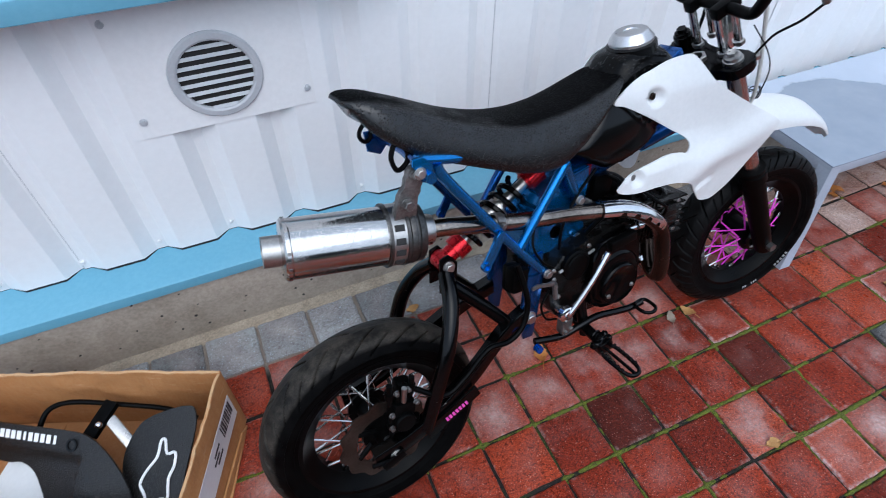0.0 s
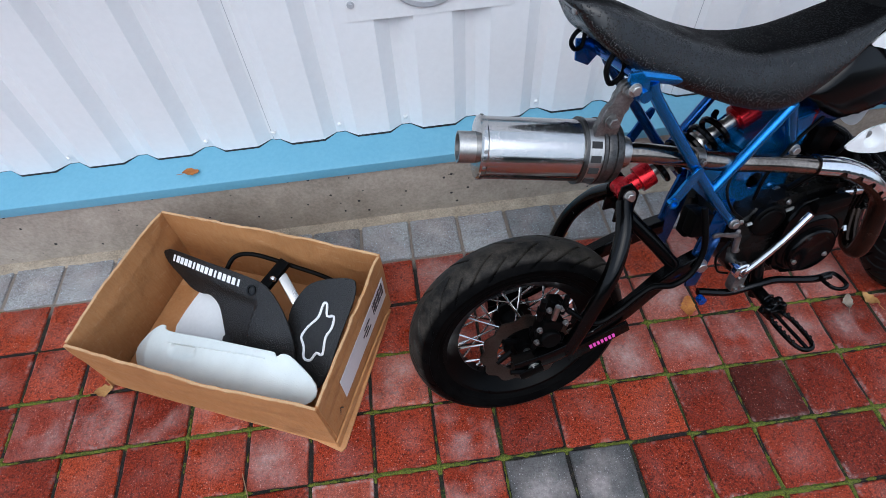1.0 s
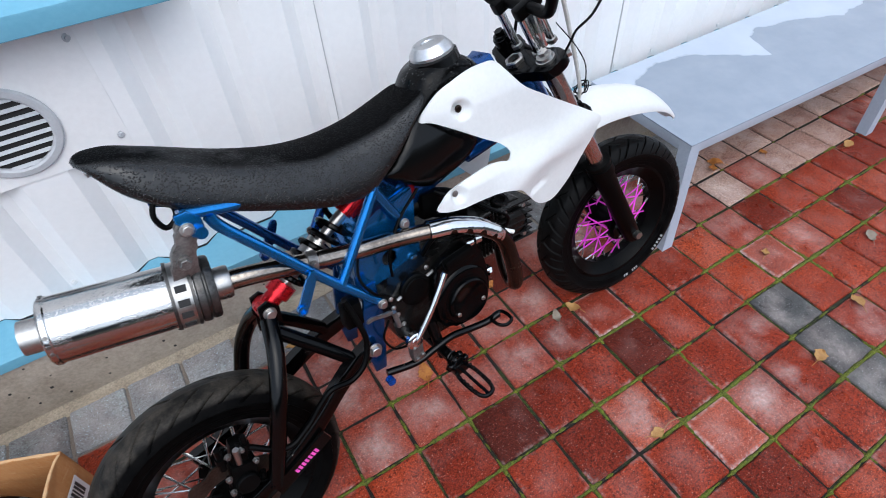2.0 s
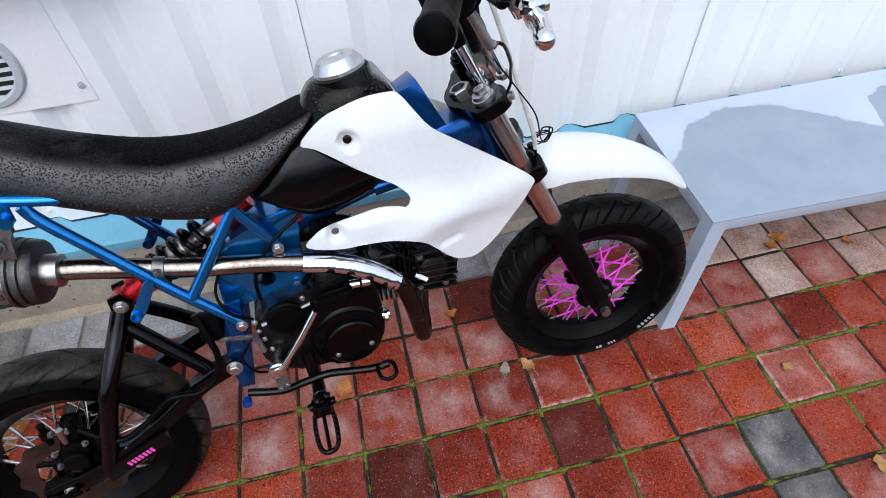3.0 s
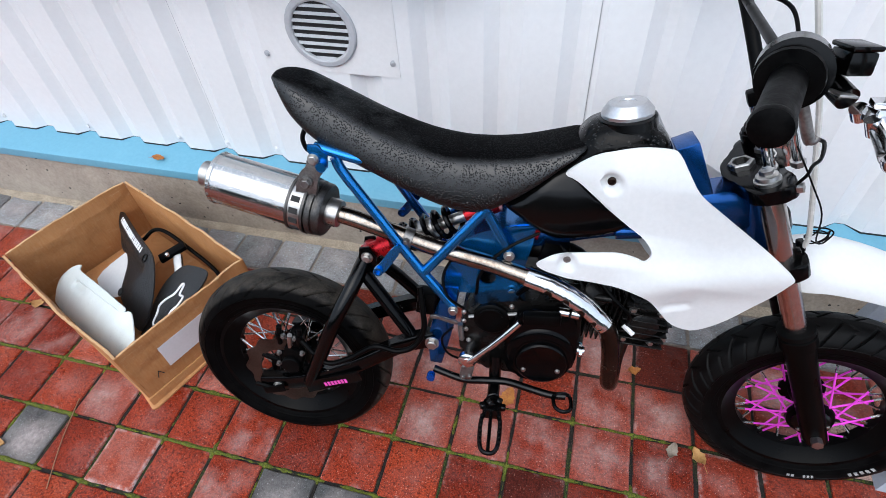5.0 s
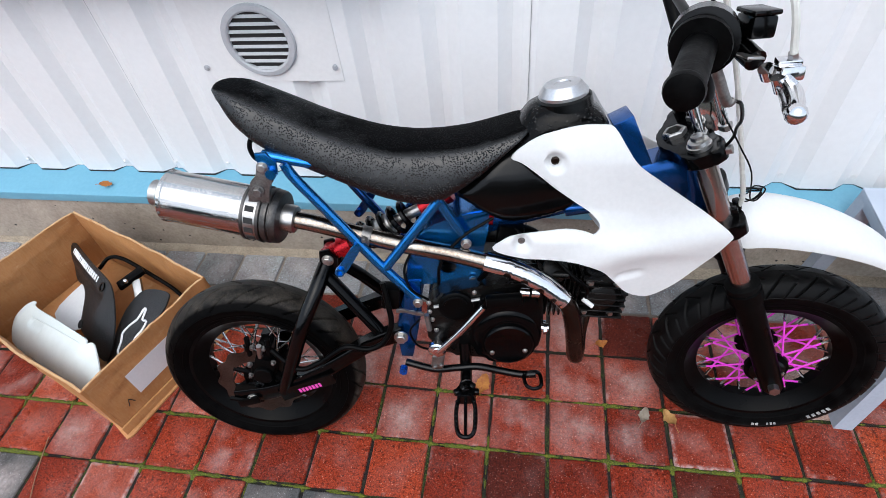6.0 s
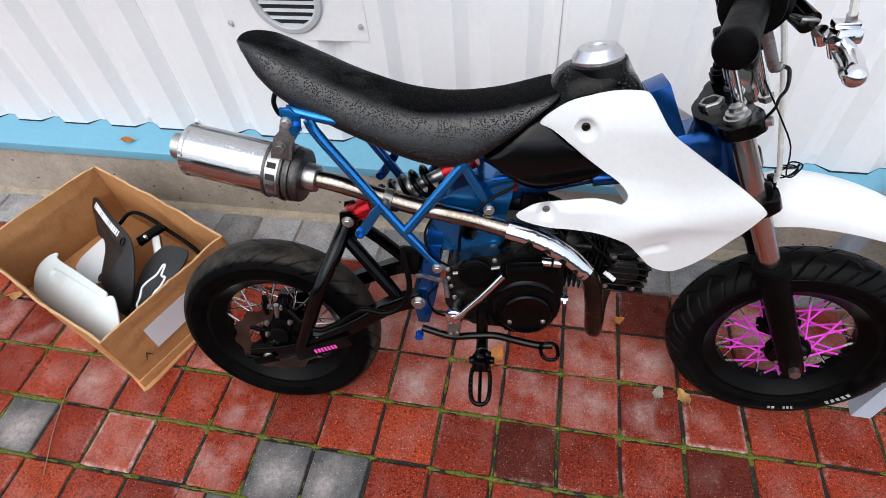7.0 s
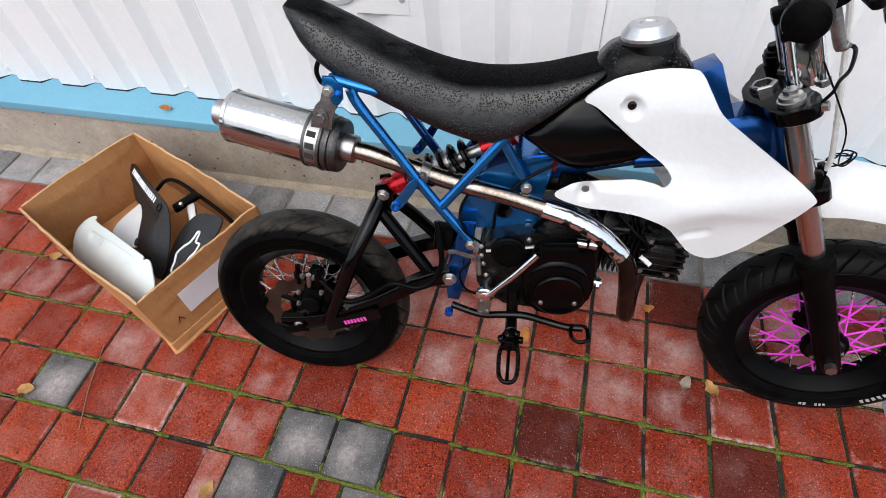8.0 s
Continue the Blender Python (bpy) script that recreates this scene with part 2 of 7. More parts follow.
JOINT = joint_surface()
SHEET = surface("white_painted_steel", (0.77, 0.775, 0.78), (0.83, 0.835, 0.84), (0.35, 0.5), 0.0, 1.7, 60, 0.02, 0.0005, where="World")
VENT_WHITE = surface("white_panel_paint", (0.74, 0.74, 0.74), (0.82, 0.82, 0.82), (0.35, 0.5), 0.0, 3, 80, 0.02)
FLASH = surface("blue_painted_flashing", (0.12, 0.32, 0.44), (0.16, 0.38, 0.5), (0.3, 0.45), 0.0, 3, 90, 0.03, where="World")
CONCRETE = surface("concrete_plinth", (0.235, 0.2, 0.16), (0.47, 0.41, 0.34), (0.7, 0.9), 0.0, 9, 130, 0.6, 0.0025, where="World")
SANDY = surface("sandy_mortar", (0.2, 0.16, 0.115), (0.48, 0.4, 0.3), (0.8, 0.95), 0.0, 22, 210, 1.0, 0.004, where="World", weight=0.5)
GRILLE = surface("grey_plastic_grille", (0.4, 0.41, 0.43), (0.5, 0.51, 0.53), (0.4, 0.55), 0.0, 10, 200, 0.03)
# Near-black that stands in for the shade inside gaps and holes.
SHADE = surface("flat_shade_dark", (0.012, 0.012, 0.012), (0.02, 0.02, 0.02), (0.8, 0.9))
CARD = card_surface()
CARD_EDGE = surface("cardboard_cut_edge", (0.42, 0.23, 0.1), (0.56, 0.36, 0.19), (0.8, 0.9), 0.0, 12, 300, 0.4)
PAPER = surface("white_paper_label", (0.62, 0.6, 0.6), (0.72, 0.7, 0.7), (0.5, 0.6), 0.0, 8, 150, 0.03)
INK = surface("black_ink", (0.015, 0.014, 0.016), (0.03, 0.03, 0.03), (0.5, 0.6))
RUBBER = surface("tyre_rubber", (0.0012, 0.0012, 0.0013), (0.004, 0.004, 0.004), (0.42, 0.62), 0.0, 9, 240, 0.15, 0.0006, spec=0.06)
RUBBER_DUSTY = tyre_surface("worn_tyre_rubber", ((0.0006, 0.0006, 0.0007), (0.004, 0.0039, 0.0038)), ((0.008, 0.0074, 0.0066), (0.062, 0.053, 0.043)), 0.212, 0.22)
RUBBER_FRONT = tyre_surface("front_tyre_rubber", ((0.0008, 0.0008, 0.0009), (0.005, 0.005, 0.005)), ((0.001, 0.001, 0.0011), (0.006, 0.006, 0.006)), 0.19, 0.205)
BLACK = surface("black_gloss_paint", (0.0006, 0.0006, 0.0007), (0.0016, 0.0016, 0.0018), (0.08, 0.18), 0.0, 14, 300, 0.03, spec=0.12)
BLACK_SATIN = surface("black_satin_metal", (0.0006, 0.0006, 0.0007), (0.0025, 0.0025, 0.0025), (0.25, 0.45), 0.0, 14, 260, 0.08, spec=0.06)
BLACK_PLASTIC = surface("black_plastic", (0.0006, 0.0006, 0.0007), (0.002, 0.002, 0.002), (0.14, 0.26), 0.0, 9, 300, 0.04, spec=0.2)
ENGINE = surface("black_engine_casting", (0.0004, 0.0004, 0.0004), (0.008, 0.0075, 0.007), (0.12, 0.4), 0.0, 26, 260, 0.4, 0.0008, spec=0.16)
SEAT = droplet_surface("wet_black_vinyl", (0.0016, 0.0016, 0.0018), 0.3, 0.14, 340, 0.4, spec=0.52, bead_spec=0.45, swell=0.85, dry=(0.65, 0.02))
TANK = droplet_surface("wet_black_tank_plastic", (0.0015, 0.0015, 0.0015), 0.16, 0.06, 170, 0.3, spec=0.11)
SPECKLED = droplet_surface("rain_speckled_black_plastic", (0.005, 0.005, 0.0052), 0.4, 0.3, 300, 0.44, spec=0.5, bead_spec=0.6, swell=1.0, where=(0.2, 0.36))
WHITE = surface("white_bodywork_plastic", (0.6, 0.61, 0.61), (0.68, 0.69, 0.69), (0.3, 0.45), 0.0, 9, 120, 0.02)
WHITE_WET = droplet_surface("wet_white_plastic", (0.6, 0.64, 0.62), 0.32, 0.15, 260, 0.2, swell=0.3)
BLUE = surface("blue_metallic_paint", (0.008, 0.13, 0.4), (0.018, 0.21, 0.56), (0.16, 0.28), 0.85, 14, 400, 0.08, 0.0005, coat=0.4)
# Same frame blue with shade put into the colour.
BLUE_SHADED = surface("shaded_blue_metallic_paint", (0.0035, 0.052, 0.21), (0.008, 0.095, 0.35), (0.16, 0.28), 0.85, 10, 400, 0.05, 0.0004, coat=0.35)
CHROME = surface("chrome", (0.62, 0.62, 0.63), (0.75, 0.75, 0.76), (0.06, 0.16), 1.0, 9, 200, 0.04, 0.0004)
STEEL = surface("dull_steel", (0.32, 0.31, 0.3), (0.48, 0.47, 0.45), (0.25, 0.45), 1.0, 16, 220, 0.1, 0.0005)
ALU = surface("satin_aluminium", (0.52, 0.52, 0.53), (0.68, 0.68, 0.69), (0.26, 0.4), 1.0, 24, 260, 0.08, 0.0004)
PIPE = surface("heat_tinted_steel", (0.09, 0.068, 0.054), (0.4, 0.35, 0.3), (0.12, 0.28), 1.0, 11, 160, 0.06, 0.0004)
RUST = surface("browned_exhaust_steel", (0.012, 0.008, 0.006), (0.055, 0.036, 0.027), (0.14, 0.3), 0.85, 14, 200, 0.1, 0.0005)
CAN = droplet_surface("wet_polished_can", (0.46, 0.455, 0.445), 0.09, 0.09, 330, 0.38, metal=1.0, swell=0.3, where=(0.42, 0.56))
RED_ANO = surface("red_anodised_aluminium", (0.32, 0.006, 0.012), (0.5, 0.012, 0.02), (0.2, 0.32), 0.75, 12, 300, 0.04)
BLUE_ANO = surface("blue_anodised_aluminium", (0.01, 0.08, 0.45), (0.015, 0.12, 0.6), (0.2, 0.3), 0.75, 12, 300, 0.04)
PINK = surface("pink_spoke_sleeve", (0.62, 0.03, 0.5), (0.75, 0.06, 0.62), (0.35, 0.5), 0.0, 20, 300, 0.03)
SPOKE = surface("bright_spoke_steel", (0.6, 0.6, 0.6), (0.75, 0.75, 0.75), (0.15, 0.28), 1.0, 20, 300, 0.03)
DISC = surface("brake_disc_steel", (0.035, 0.026, 0.021), (0.12, 0.093, 0.078), (0.3, 0.5), 0.9, 14, 260, 0.08)
FORK_TUBE = surface("dull_chrome_fork_tube", (0.4, 0.34, 0.31), (0.6, 0.55, 0.52), (0.14, 0.26), 1.0, 6, 200, 0.03)
HOSE = surface("clear_hose", (0.5, 0.5, 0.46), (0.62, 0.62, 0.58), (0.2, 0.3), 0.0, 20, 200, 0.02)
BONE = surface("white_print", (0.75, 0.75, 0.75), (0.82, 0.82, 0.82), (0.4, 0.5))
TYRE_PRINT = surface("worn_white_print", (0.12, 0.12, 0.12), (0.5, 0.5, 0.5), (0.6, 0.7), 0.0, 90, 500, 0.1)
PINK_PRINT = surface("pink_print", (0.6, 0.05, 0.32), (0.7, 0.08, 0.4), (0.4, 0.5))
TABLE_LEG = surface("grey_blue_painted_steel", (0.3, 0.34, 0.4), (0.38, 0.42, 0.49), (0.4, 0.55), 0.0, 6, 140, 0.06)
LEAF = surface("dry_yellow_leaf", (0.26, 0.12, 0.03), (0.44, 0.25, 0.085), (0.6, 0.8), 0.0, 60, 300, 0.2)
LEAF_GREY = surface("faded_leaf", (0.14, 0.11, 0.08), (0.26, 0.21, 0.16), (0.6, 0.8), 0.0, 60, 300, 0.2)
LEAF_BROWN = surface("brown_leaf", (0.24, 0.06, 0.008), (0.48, 0.2, 0.035), (0.6, 0.8), 0.0, 40, 300, 0.2)
# For the added wall out of view that cuts the horizon light.
BLOCKER_DARK = surface("unseen_blocker_dark", (0.03, 0.03, 0.03), (0.05, 0.05, 0.05), (0.8, 0.9), where="World")
TWIG = surface("dry_stalk", (0.2, 0.11, 0.06), (0.34, 0.2, 0.11), (0.7, 0.9), 0.0, 40, 300, 0.2)
GRIP = surface("scuffed_grip_rubber", (0.0006, 0.0006, 0.0007), (0.004, 0.004, 0.004), (0.3, 0.5), 0.0, 60, 300, 0.3, 0.0008, spec=0.04)
MOSS = surface("green_moss", (0.006, 0.009, 0.001), (0.19, 0.22, 0.012), (0.8, 0.95), 0.0, 110, 330, 1.0, 0.005, where="World", weight=0.65)
WORN = surface("dark_worn_steel", (0.1, 0.095, 0.09), (0.3, 0.29, 0.28), (0.3, 0.5), 0.9, 40, 260, 0.15)


def table_surface():
    """Pale grey-blue paint, with a film of rain water that leaves the back edge and a tongue dry."""
    m, n, l, b = nodes_of("grey_blue_table_paint")
    sep = n.new("ShaderNodeSeparateXYZ")
    l.new(n.new("ShaderNodeTexCoord").outputs["Object"], sep.inputs[0])
    along = spread(n, l, sep.outputs[0], 0.0, 1.95)
    shore = ramp(n, l, along, [(p / 1.95, (v, v, v)) for p, v in ((0.0, 0.2), (0.06, 0.27), (0.12, 0.35), (0.25, 0.385), (0.4, 0.36), (0.52, 0.27), (0.6, 0.215), (0.645, 0.34), (0.72, 0.37), (0.85, 0.345), (1.05, 0.265), (1.3, 0.3), (1.6, 0.2))])
    edge = n.new("ShaderNodeMath")
    edge.operation = "MULTIPLY_ADD"
    l.new(grain(n, l, 14, 3, 0.5), edge.inputs[0])
    edge.inputs[1].default_value = 0.05
    l.new(sep.outputs[1], edge.inputs[2])
    over = n.new("ShaderNodeMath")
    over.operation = "SUBTRACT"
    l.new(shore, over.inputs[0])
    l.new(edge.outputs[0], over.inputs[1])
    wet = spread(n, l, over.outputs[0], -0.03, -0.02)
    dry = ramp(n, l, grain(n, l, 5, 4, 0.6, "World"), [(0.3, (0.4, 0.45, 0.53)), (0.7, (0.47, 0.52, 0.6))])
    l.new(mix(n, l, wet, dry, ramp(n, l, grain(n, l, 9, 4, 0.6), [(0.3, (0.235, 0.275, 0.335)), (0.7, (0.275, 0.315, 0.375))])), b.inputs["Base Color"])
    l.new(mix(n, l, wet, (0.5,) * 3, (0.22,) * 3), b.inputs["Roughness"])
    b.inputs["Specular IOR Level"].default_value = 0.35
    relief(n, l, b, grain(n, l, 120, 3, 0.6, "World"), 0.05, 0.0006)
    return m


def chipped_surface():
    """Black paint with small bare chips and scuffs."""
    m, n, l, b = nodes_of("chipped_black_paint")
    chip = spread(n, l, grain(n, l, 60, 6, 0.8), 0.67, 0.71)
    l.new(mix(n, l, chip, (0.0008, 0.0008, 0.0009), (0.24, 0.22, 0.2)), b.inputs["Base Color"])
    l.new(mix(n, l, chip, mix(n, l, grain(n, l, 20, 4, 0.6), (0.06,) * 3, (0.26,) * 3), (0.5,) * 3), b.inputs["Roughness"])
    b.inputs["Specular IOR Level"].default_value = 0.22
    relief(n, l, b, grain(n, l, 240, 3, 0.6), 0.2, 0.0008)
    return m


CLAMP_DARK = surface("dark_oxidised_steel", (0.035, 0.034, 0.033), (0.13, 0.125, 0.12), (0.3, 0.5), 0.9, 30, 260, 0.15)
CHIPPED = chipped_surface()
TABLE = table_surface()


# ---- mesh helpers ----
def part(name, bm, material, parent=None, label="", angle=38, m=None, flat=False):
    """Links a bmesh as one mesh object, under a thing or a part where one is given."""
    me = bpy.data.meshes.new(name)
    bmesh.ops.recalc_face_normals(bm, faces=bm.faces)
    bm.to_mesh(me)
    bm.free()
    me.materials.append(material)
    if not flat:
        for p in me.polygons:
            p.use_smooth = True
        me.set_sharp_from_angle(angle=radians(angle))
    ob = new(name, me)
    if parent:
        ob.parent = parent
    if m is not None:
        ob.matrix_basis = m
    return tagged(ob, label) if label else ob


def share(ob, name, m, parent):
    """Another object on the same mesh."""
    o = new(name, ob.data)
    o.parent, o.matrix_basis = parent, m
    return o


def group_of(name, m, label, category, group="", kind=""):
    e = new(name)
    e.empty_display_size = 0.05
    e.matrix_basis = m
    return tagged(e, label, category, group, kind)


def curve(pts, k=6, closed=False):
    """A smooth line through the points."""
    pts = [Vector(p) for p in pts]
    out, n = [], len(pts)
    for i in range(n if closed else n - 1):
        p0 = pts[(i - 1) % n] if closed or i else pts[0] * 2 - pts[1]
        p1, p2 = pts[i], pts[(i + 1) % n]
        p3 = pts[(i + 2) % n] if closed or i + 2 < n else p2 * 2 - p1
        for j in range(k):
            t = j / k
            out.append(0.5 * (2 * p1 + (p2 - p0) * t + (2 * p0 - 5 * p1 + 4 * p2 - p3) * t * t + (3 * p1 - p0 - 3 * p2 + p3) * t ** 3))
    if not closed:
        out.append(pts[-1])
    return out


def rings(bm, loops, closed=False, cap=True):
    """Skins loops of equal length into a surface."""
    vs = [[bm.verts.new(p) for p in lp] for lp in loops]
    n = len(vs[0])
    for a, b in zip(vs, vs[1:] + ([vs[0]] if closed else [])):
        for i in range(n):
            bm.faces.new((a[i], a[(i + 1) % n], b[(i + 1) % n], b[i]))
    if cap and not closed:
        bm.faces.new(vs[0][::-1])
        bm.faces.new(vs[-1])
    return vs


def tube(bm, pts, r, n=10, closed=False, flat=1.0):
    """A round bar along the points; r may be a list; flat squashes it sideways."""
    pts = [Vector(p) for p in pts]
    rs = r if isinstance(r, (list, tuple)) else [r] * len(pts)
    loops, side = [], None
    for i, p in enumerate(pts):
        a = pts[i - 1] if i or closed else p
        b = pts[(i + 1) % len(pts)] if i + 1 < len(pts) or closed else p
        d = (b - a).normalized()
        if side is None:
            side = d.orthogonal().normalized() if abs(d.y) > 0.9 else d.cross(Vector((0, 1, 0))).normalized()
        side = (side - d * side.dot(d)).normalized()
        other = d.cross(side)
        loops.append([p + side * math.cos(2 * math.pi * j / n) * rs[i] + other * math.sin(2 * math.pi * j / n) * rs[i] * flat for j in range(n)])
    rings(bm, loops, closed)


def rod(bm, a, b, r0, r1=None, n=16):
    tube(bm, [a, b], [r0, r0 if r1 is None else r1], n)


def spin(bm, profile, m, n=48, closed=False):
    """Turns a profile of (radius, height) round the z axis of m."""
    loops = [[m @ Vector((r * math.cos(2 * math.pi * j / n), r * math.sin(2 * math.pi * j / n), h)) for j in range(n)] for r, h in profile]
    rings(bm, loops, closed, cap=not closed)


def prism(bm, outline, m, depth, bevel=0.0):
    """A plate: the outline in the xy plane of m, thickened along its z."""
    lo = [bm.verts.new(m @ Vector((x, y, 0))) for x, y in outline]
    hi = [bm.verts.new(m @ Vector((x, y, depth))) for x, y in outline]
    faces = [bm.faces.new(lo[::-1]), bm.faces.new(hi)]
    n = len(lo)
    for i in range(n):
        faces.append(bm.faces.new((lo[i], lo[(i + 1) % n], hi[(i + 1) % n], hi[i])))
    if bevel:
        edges = list({e for f in faces[:2] for e in f.edges})
        bmesh.ops.bevel(bm, geom=edges, offset=bevel, segments=2, affect="EDGES", profile=0.6)


def block(bm, size, m, bevel=0.0, seg=2):
    g = bmesh.ops.create_cube(bm, size=1.0, matrix=m @ Matrix.Diagonal((*size, 1)))
    if bevel:
        edges = list({e for v in g["verts"] for e in v.link_edges})
        bmesh.ops.bevel(bm, geom=edges, offset=bevel, segments=seg, affect="EDGES", profile=0.6)


def side_plate(bm, outline, v, depth, bevel=0.0):
    """A plate that stands lengthways and upright, its outer face at v, growing inwards."""
    prism(bm, outline, Matrix(((1, 0, 0, 0), (0, 0, 1, v), (0, 1, 0, 0), (0, 0, 0, 1))), depth, bevel)


def skin(bm, outline, bulge, thick, step=0.012, toward=Vector((0, 1, 0))):
    """A moulded panel: a closed outline of (u, w), its depth by bulge(u, w), with a thickness."""
    from mathutils.geometry import delaunay_2d_cdt
    o = [Vector((p[0], p[1])) for p in outline]
    us, ws = [p.x for p in o], [p.y for p in o]

    def inside(p):
        hit = False
        for i in range(len(o)):
            a, b = o[i], o[i - 1]
            if (a.y > p.y) != (b.y > p.y) and p.x < (b.x - a.x) * (p.y - a.y) / (b.y - a.y) + a.x:
                hit = not hit
        return hit
    pts, row = list(o), 0
    y = min(ws) + step * 0.5
    while y < max(ws):
        x = min(us) + step * (0.25 + 0.5 * (row % 2))
        while x < max(us):
            p = Vector((x, y))
            if inside(p) and min((p - q).length for q in o) > step * 0.55:
                pts.append(p)
            x += step
        y += step * 0.87
        row += 1
    n = len(o)
    vs, _, fs, *_ = delaunay_2d_cdt(pts, [(i, (i + 1) % n) for i in range(n)], [], 1, 1e-6)
    top = [bm.verts.new((p.x, bulge(p.x, p.y), p.y)) for p in vs]
    for f in fs:
        bm.faces.new([top[i] for i in f])
    low = [bm.verts.new(v.co + toward * thick) for v in top]
    for f in fs:
        bm.faces.new([low[i] for i in reversed(f)])
    tops = set(top)
    rim = [e for e in bm.edges if len(e.link_faces) == 1 and e.verts[0] in tops]
    twin = dict(zip(top, low))
    for e in rim:
        a, b = e.verts
        bm.faces.new((a, b, twin[b], twin[a]))


# ---- ground ----
P = 0.143          # pitch of the paving
LINE = 4 * P       # inner edge of the paving at the plinth

bm = bmesh.new()
prism(bm, [(-60, -60), (60, -60), (60, LINE + 0.6), (-60, LINE + 0.6)], pose(0, 0, -0.2), 0.1945)
ground = tagged(part("ground", bm, JOINT, flat=True), "sand and green moss in the joints of the paving", "ground", kind="structure")

pavement = group_of("pavement", pose(0, 0, 0), "wet square red paving stones with mossy joints", "pavement", kind="structure")


# ---- the wall ----
CREST, VALLEY, PERIOD = 0.685, 0.708, 0.1785


def sheet(name, x0, x1, z0, z1, lift):
    """Trapezoidal steel sheet: broad crests, narrow valleys, with its metal thickness."""
    line, k = [(x0, None)], math.floor((x0 + 0.9) / PERIOD) - 1
    while -0.9 + k * PERIOD < x1 + PERIOD:
        c = -0.9 + k * PERIOD
        line += [(c - 0.045, CREST), (c - 0.012, VALLEY), (c + 0.012, VALLEY), (c + 0.045, CREST)]
        k += 1
    line = sorted((x, y) for x, y in line if y is not None)

    def depth(x):
        for (xa, ya), (xb, yb) in zip(line, line[1:]):
            if xa <= x <= xb:
                return ya + (yb - ya) * (x - xa) / (xb - xa)
        return CREST
    row = [(x0, depth(x0))] + [p for p in line if x0 < p[0] < x1] + [(x1, depth(x1))]
    b = bmesh.new()
    loop = [(x, y + lift) for x, y in row] + [(x, y + lift + 0.0009) for x, y in reversed(row)]
    rings(b, [[(x, y, z) for x, y in loop] for z in (z0, z1)])
    panel = part(name, b, SHEET, wall, angle=12)
    # Dark strip along the profile paints the shadow line under the sheet.
    b = bmesh.new()
    loop = [(x, y + lift + 0.0002) for x, y in row] + [(x, y + lift + 0.006) for x, y in reversed(row)]
    rings(b, [[(x, y, z) for x, y in loop] for z in (z0 - 0.0075, z0)])
    part("seal_strip", b, SHADE, panel, "dark strip drawn for the shadow gap below the sheet", flat=True)
    return panel


wall = group_of("wall_north", pose(0, 0, 0), "white trapezoidal sheet-steel wall cladding, damp and clean", "wall", kind="structure")
for x0, x1, lift in ((-6.3, -3.01, 0.0), (-3.04, -0.87, 0.0032), (-0.903, 0.2, 0.0), (0.165, 1.26, 0.0032), (1.22, 3.4, 0.0), (3.36, 7.0, 0.0012)):
    sheet("cladding_sheet", x0, x1, 0.2585, 2.7, lift)
# Solid grey strips stand in for the shadow lines at two laps.
for x, y, w in ((-0.9039, VALLEY, 0.0014), (0.201, VALLEY - (0.201 - 0.183) / 0.033 * (VALLEY - CREST), 0.0008)):
    bm = bmesh.new()
    block(bm, (w, 0.0024, 2.4415), pose(x, y + 0.0014, 1.47925))
    part("lap_joint", bm, GRILLE, wall, "thin grey strip drawn for the shadow in a sheet lap", flat=True)

bm = bmesh.new()
block(bm, (13.4, 0.2, 3.0), pose(0.3, 0.82, 1.3))
part("wall_core", bm, SHADE, wall, flat=True)


def screw_mesh():
    b = bmesh.new()
    spin(b, [(0.0, 0.0), (0.0085, 0.0), (0.0085, 0.0016), (0.0052, 0.0022), (0.0052, 0.0062), (0.0, 0.0066)][1:], pose(0, 0, 0), 10)
    return b


screw = part("screw", screw_mesh(), VENT_WHITE, wall, "painted sheet screw", m=pose(-0.9, VALLEY, 0.282, 90, 0, 0))
for k in (-8, -5, -3, -1, 1, 2, 4, 6, 7, 9, 10, 11, 12, 13, 15):
    share(screw, "screw", pose(-0.9 + k * PERIOD, VALLEY, 0.282 + 0.002 * math.sin(k * 7), 90, 0, k * 17), wall)


def flashing(name, x0, x1, y_lip, z_lip, z_back, drop, label):
    """Folded sheet sill: a shallow slope, a rounded nose, and a lip that hangs."""
    line = [(0.72, z_back + 0.03), (0.72, z_back), (y_lip + 0.004, z_lip), (y_lip + 0.001, z_lip - 0.002), (y_lip, z_lip - 0.006), (y_lip + 0.002, z_lip - drop), (y_lip + 0.014, z_lip - drop - 0.004)]
    back = [(y + 0.0012, z - 0.0012) for y, z in reversed(line)]
    b = bmesh.new()
    rings(b, [[(x, y, z) for y, z in line + back] for x in (x0, x1)])
    return tagged(part(name, b, FLASH, angle=25), label, "flashing", kind="structure")


flashing("flashing", -6.3, 7.0, 0.594, 0.234, 0.2585, 0.032, "light blue folded steel flashing below the cladding")
flashing("flashing", -3.0, -0.08, 0.594, 0.925, 0.95, 0.039, "light blue folded steel sill flashing above the vent")

bm = bmesh.new()
prism(bm, [(-6.3, 0.604), (7.0, 0.604), (7.0, 0.75), (-6.3, 0.75)], pose(0, 0, -0.1), 0.32)
tagged(part("plinth", bm, CONCRETE, flat=True), "grey cast concrete plinth with small air holes", "plinth", kind="structure")
bm = bmesh.new()
rng = random.Random(4)
xs = [-6.3 + i * 0.016 for i in range(832)]
rows = []
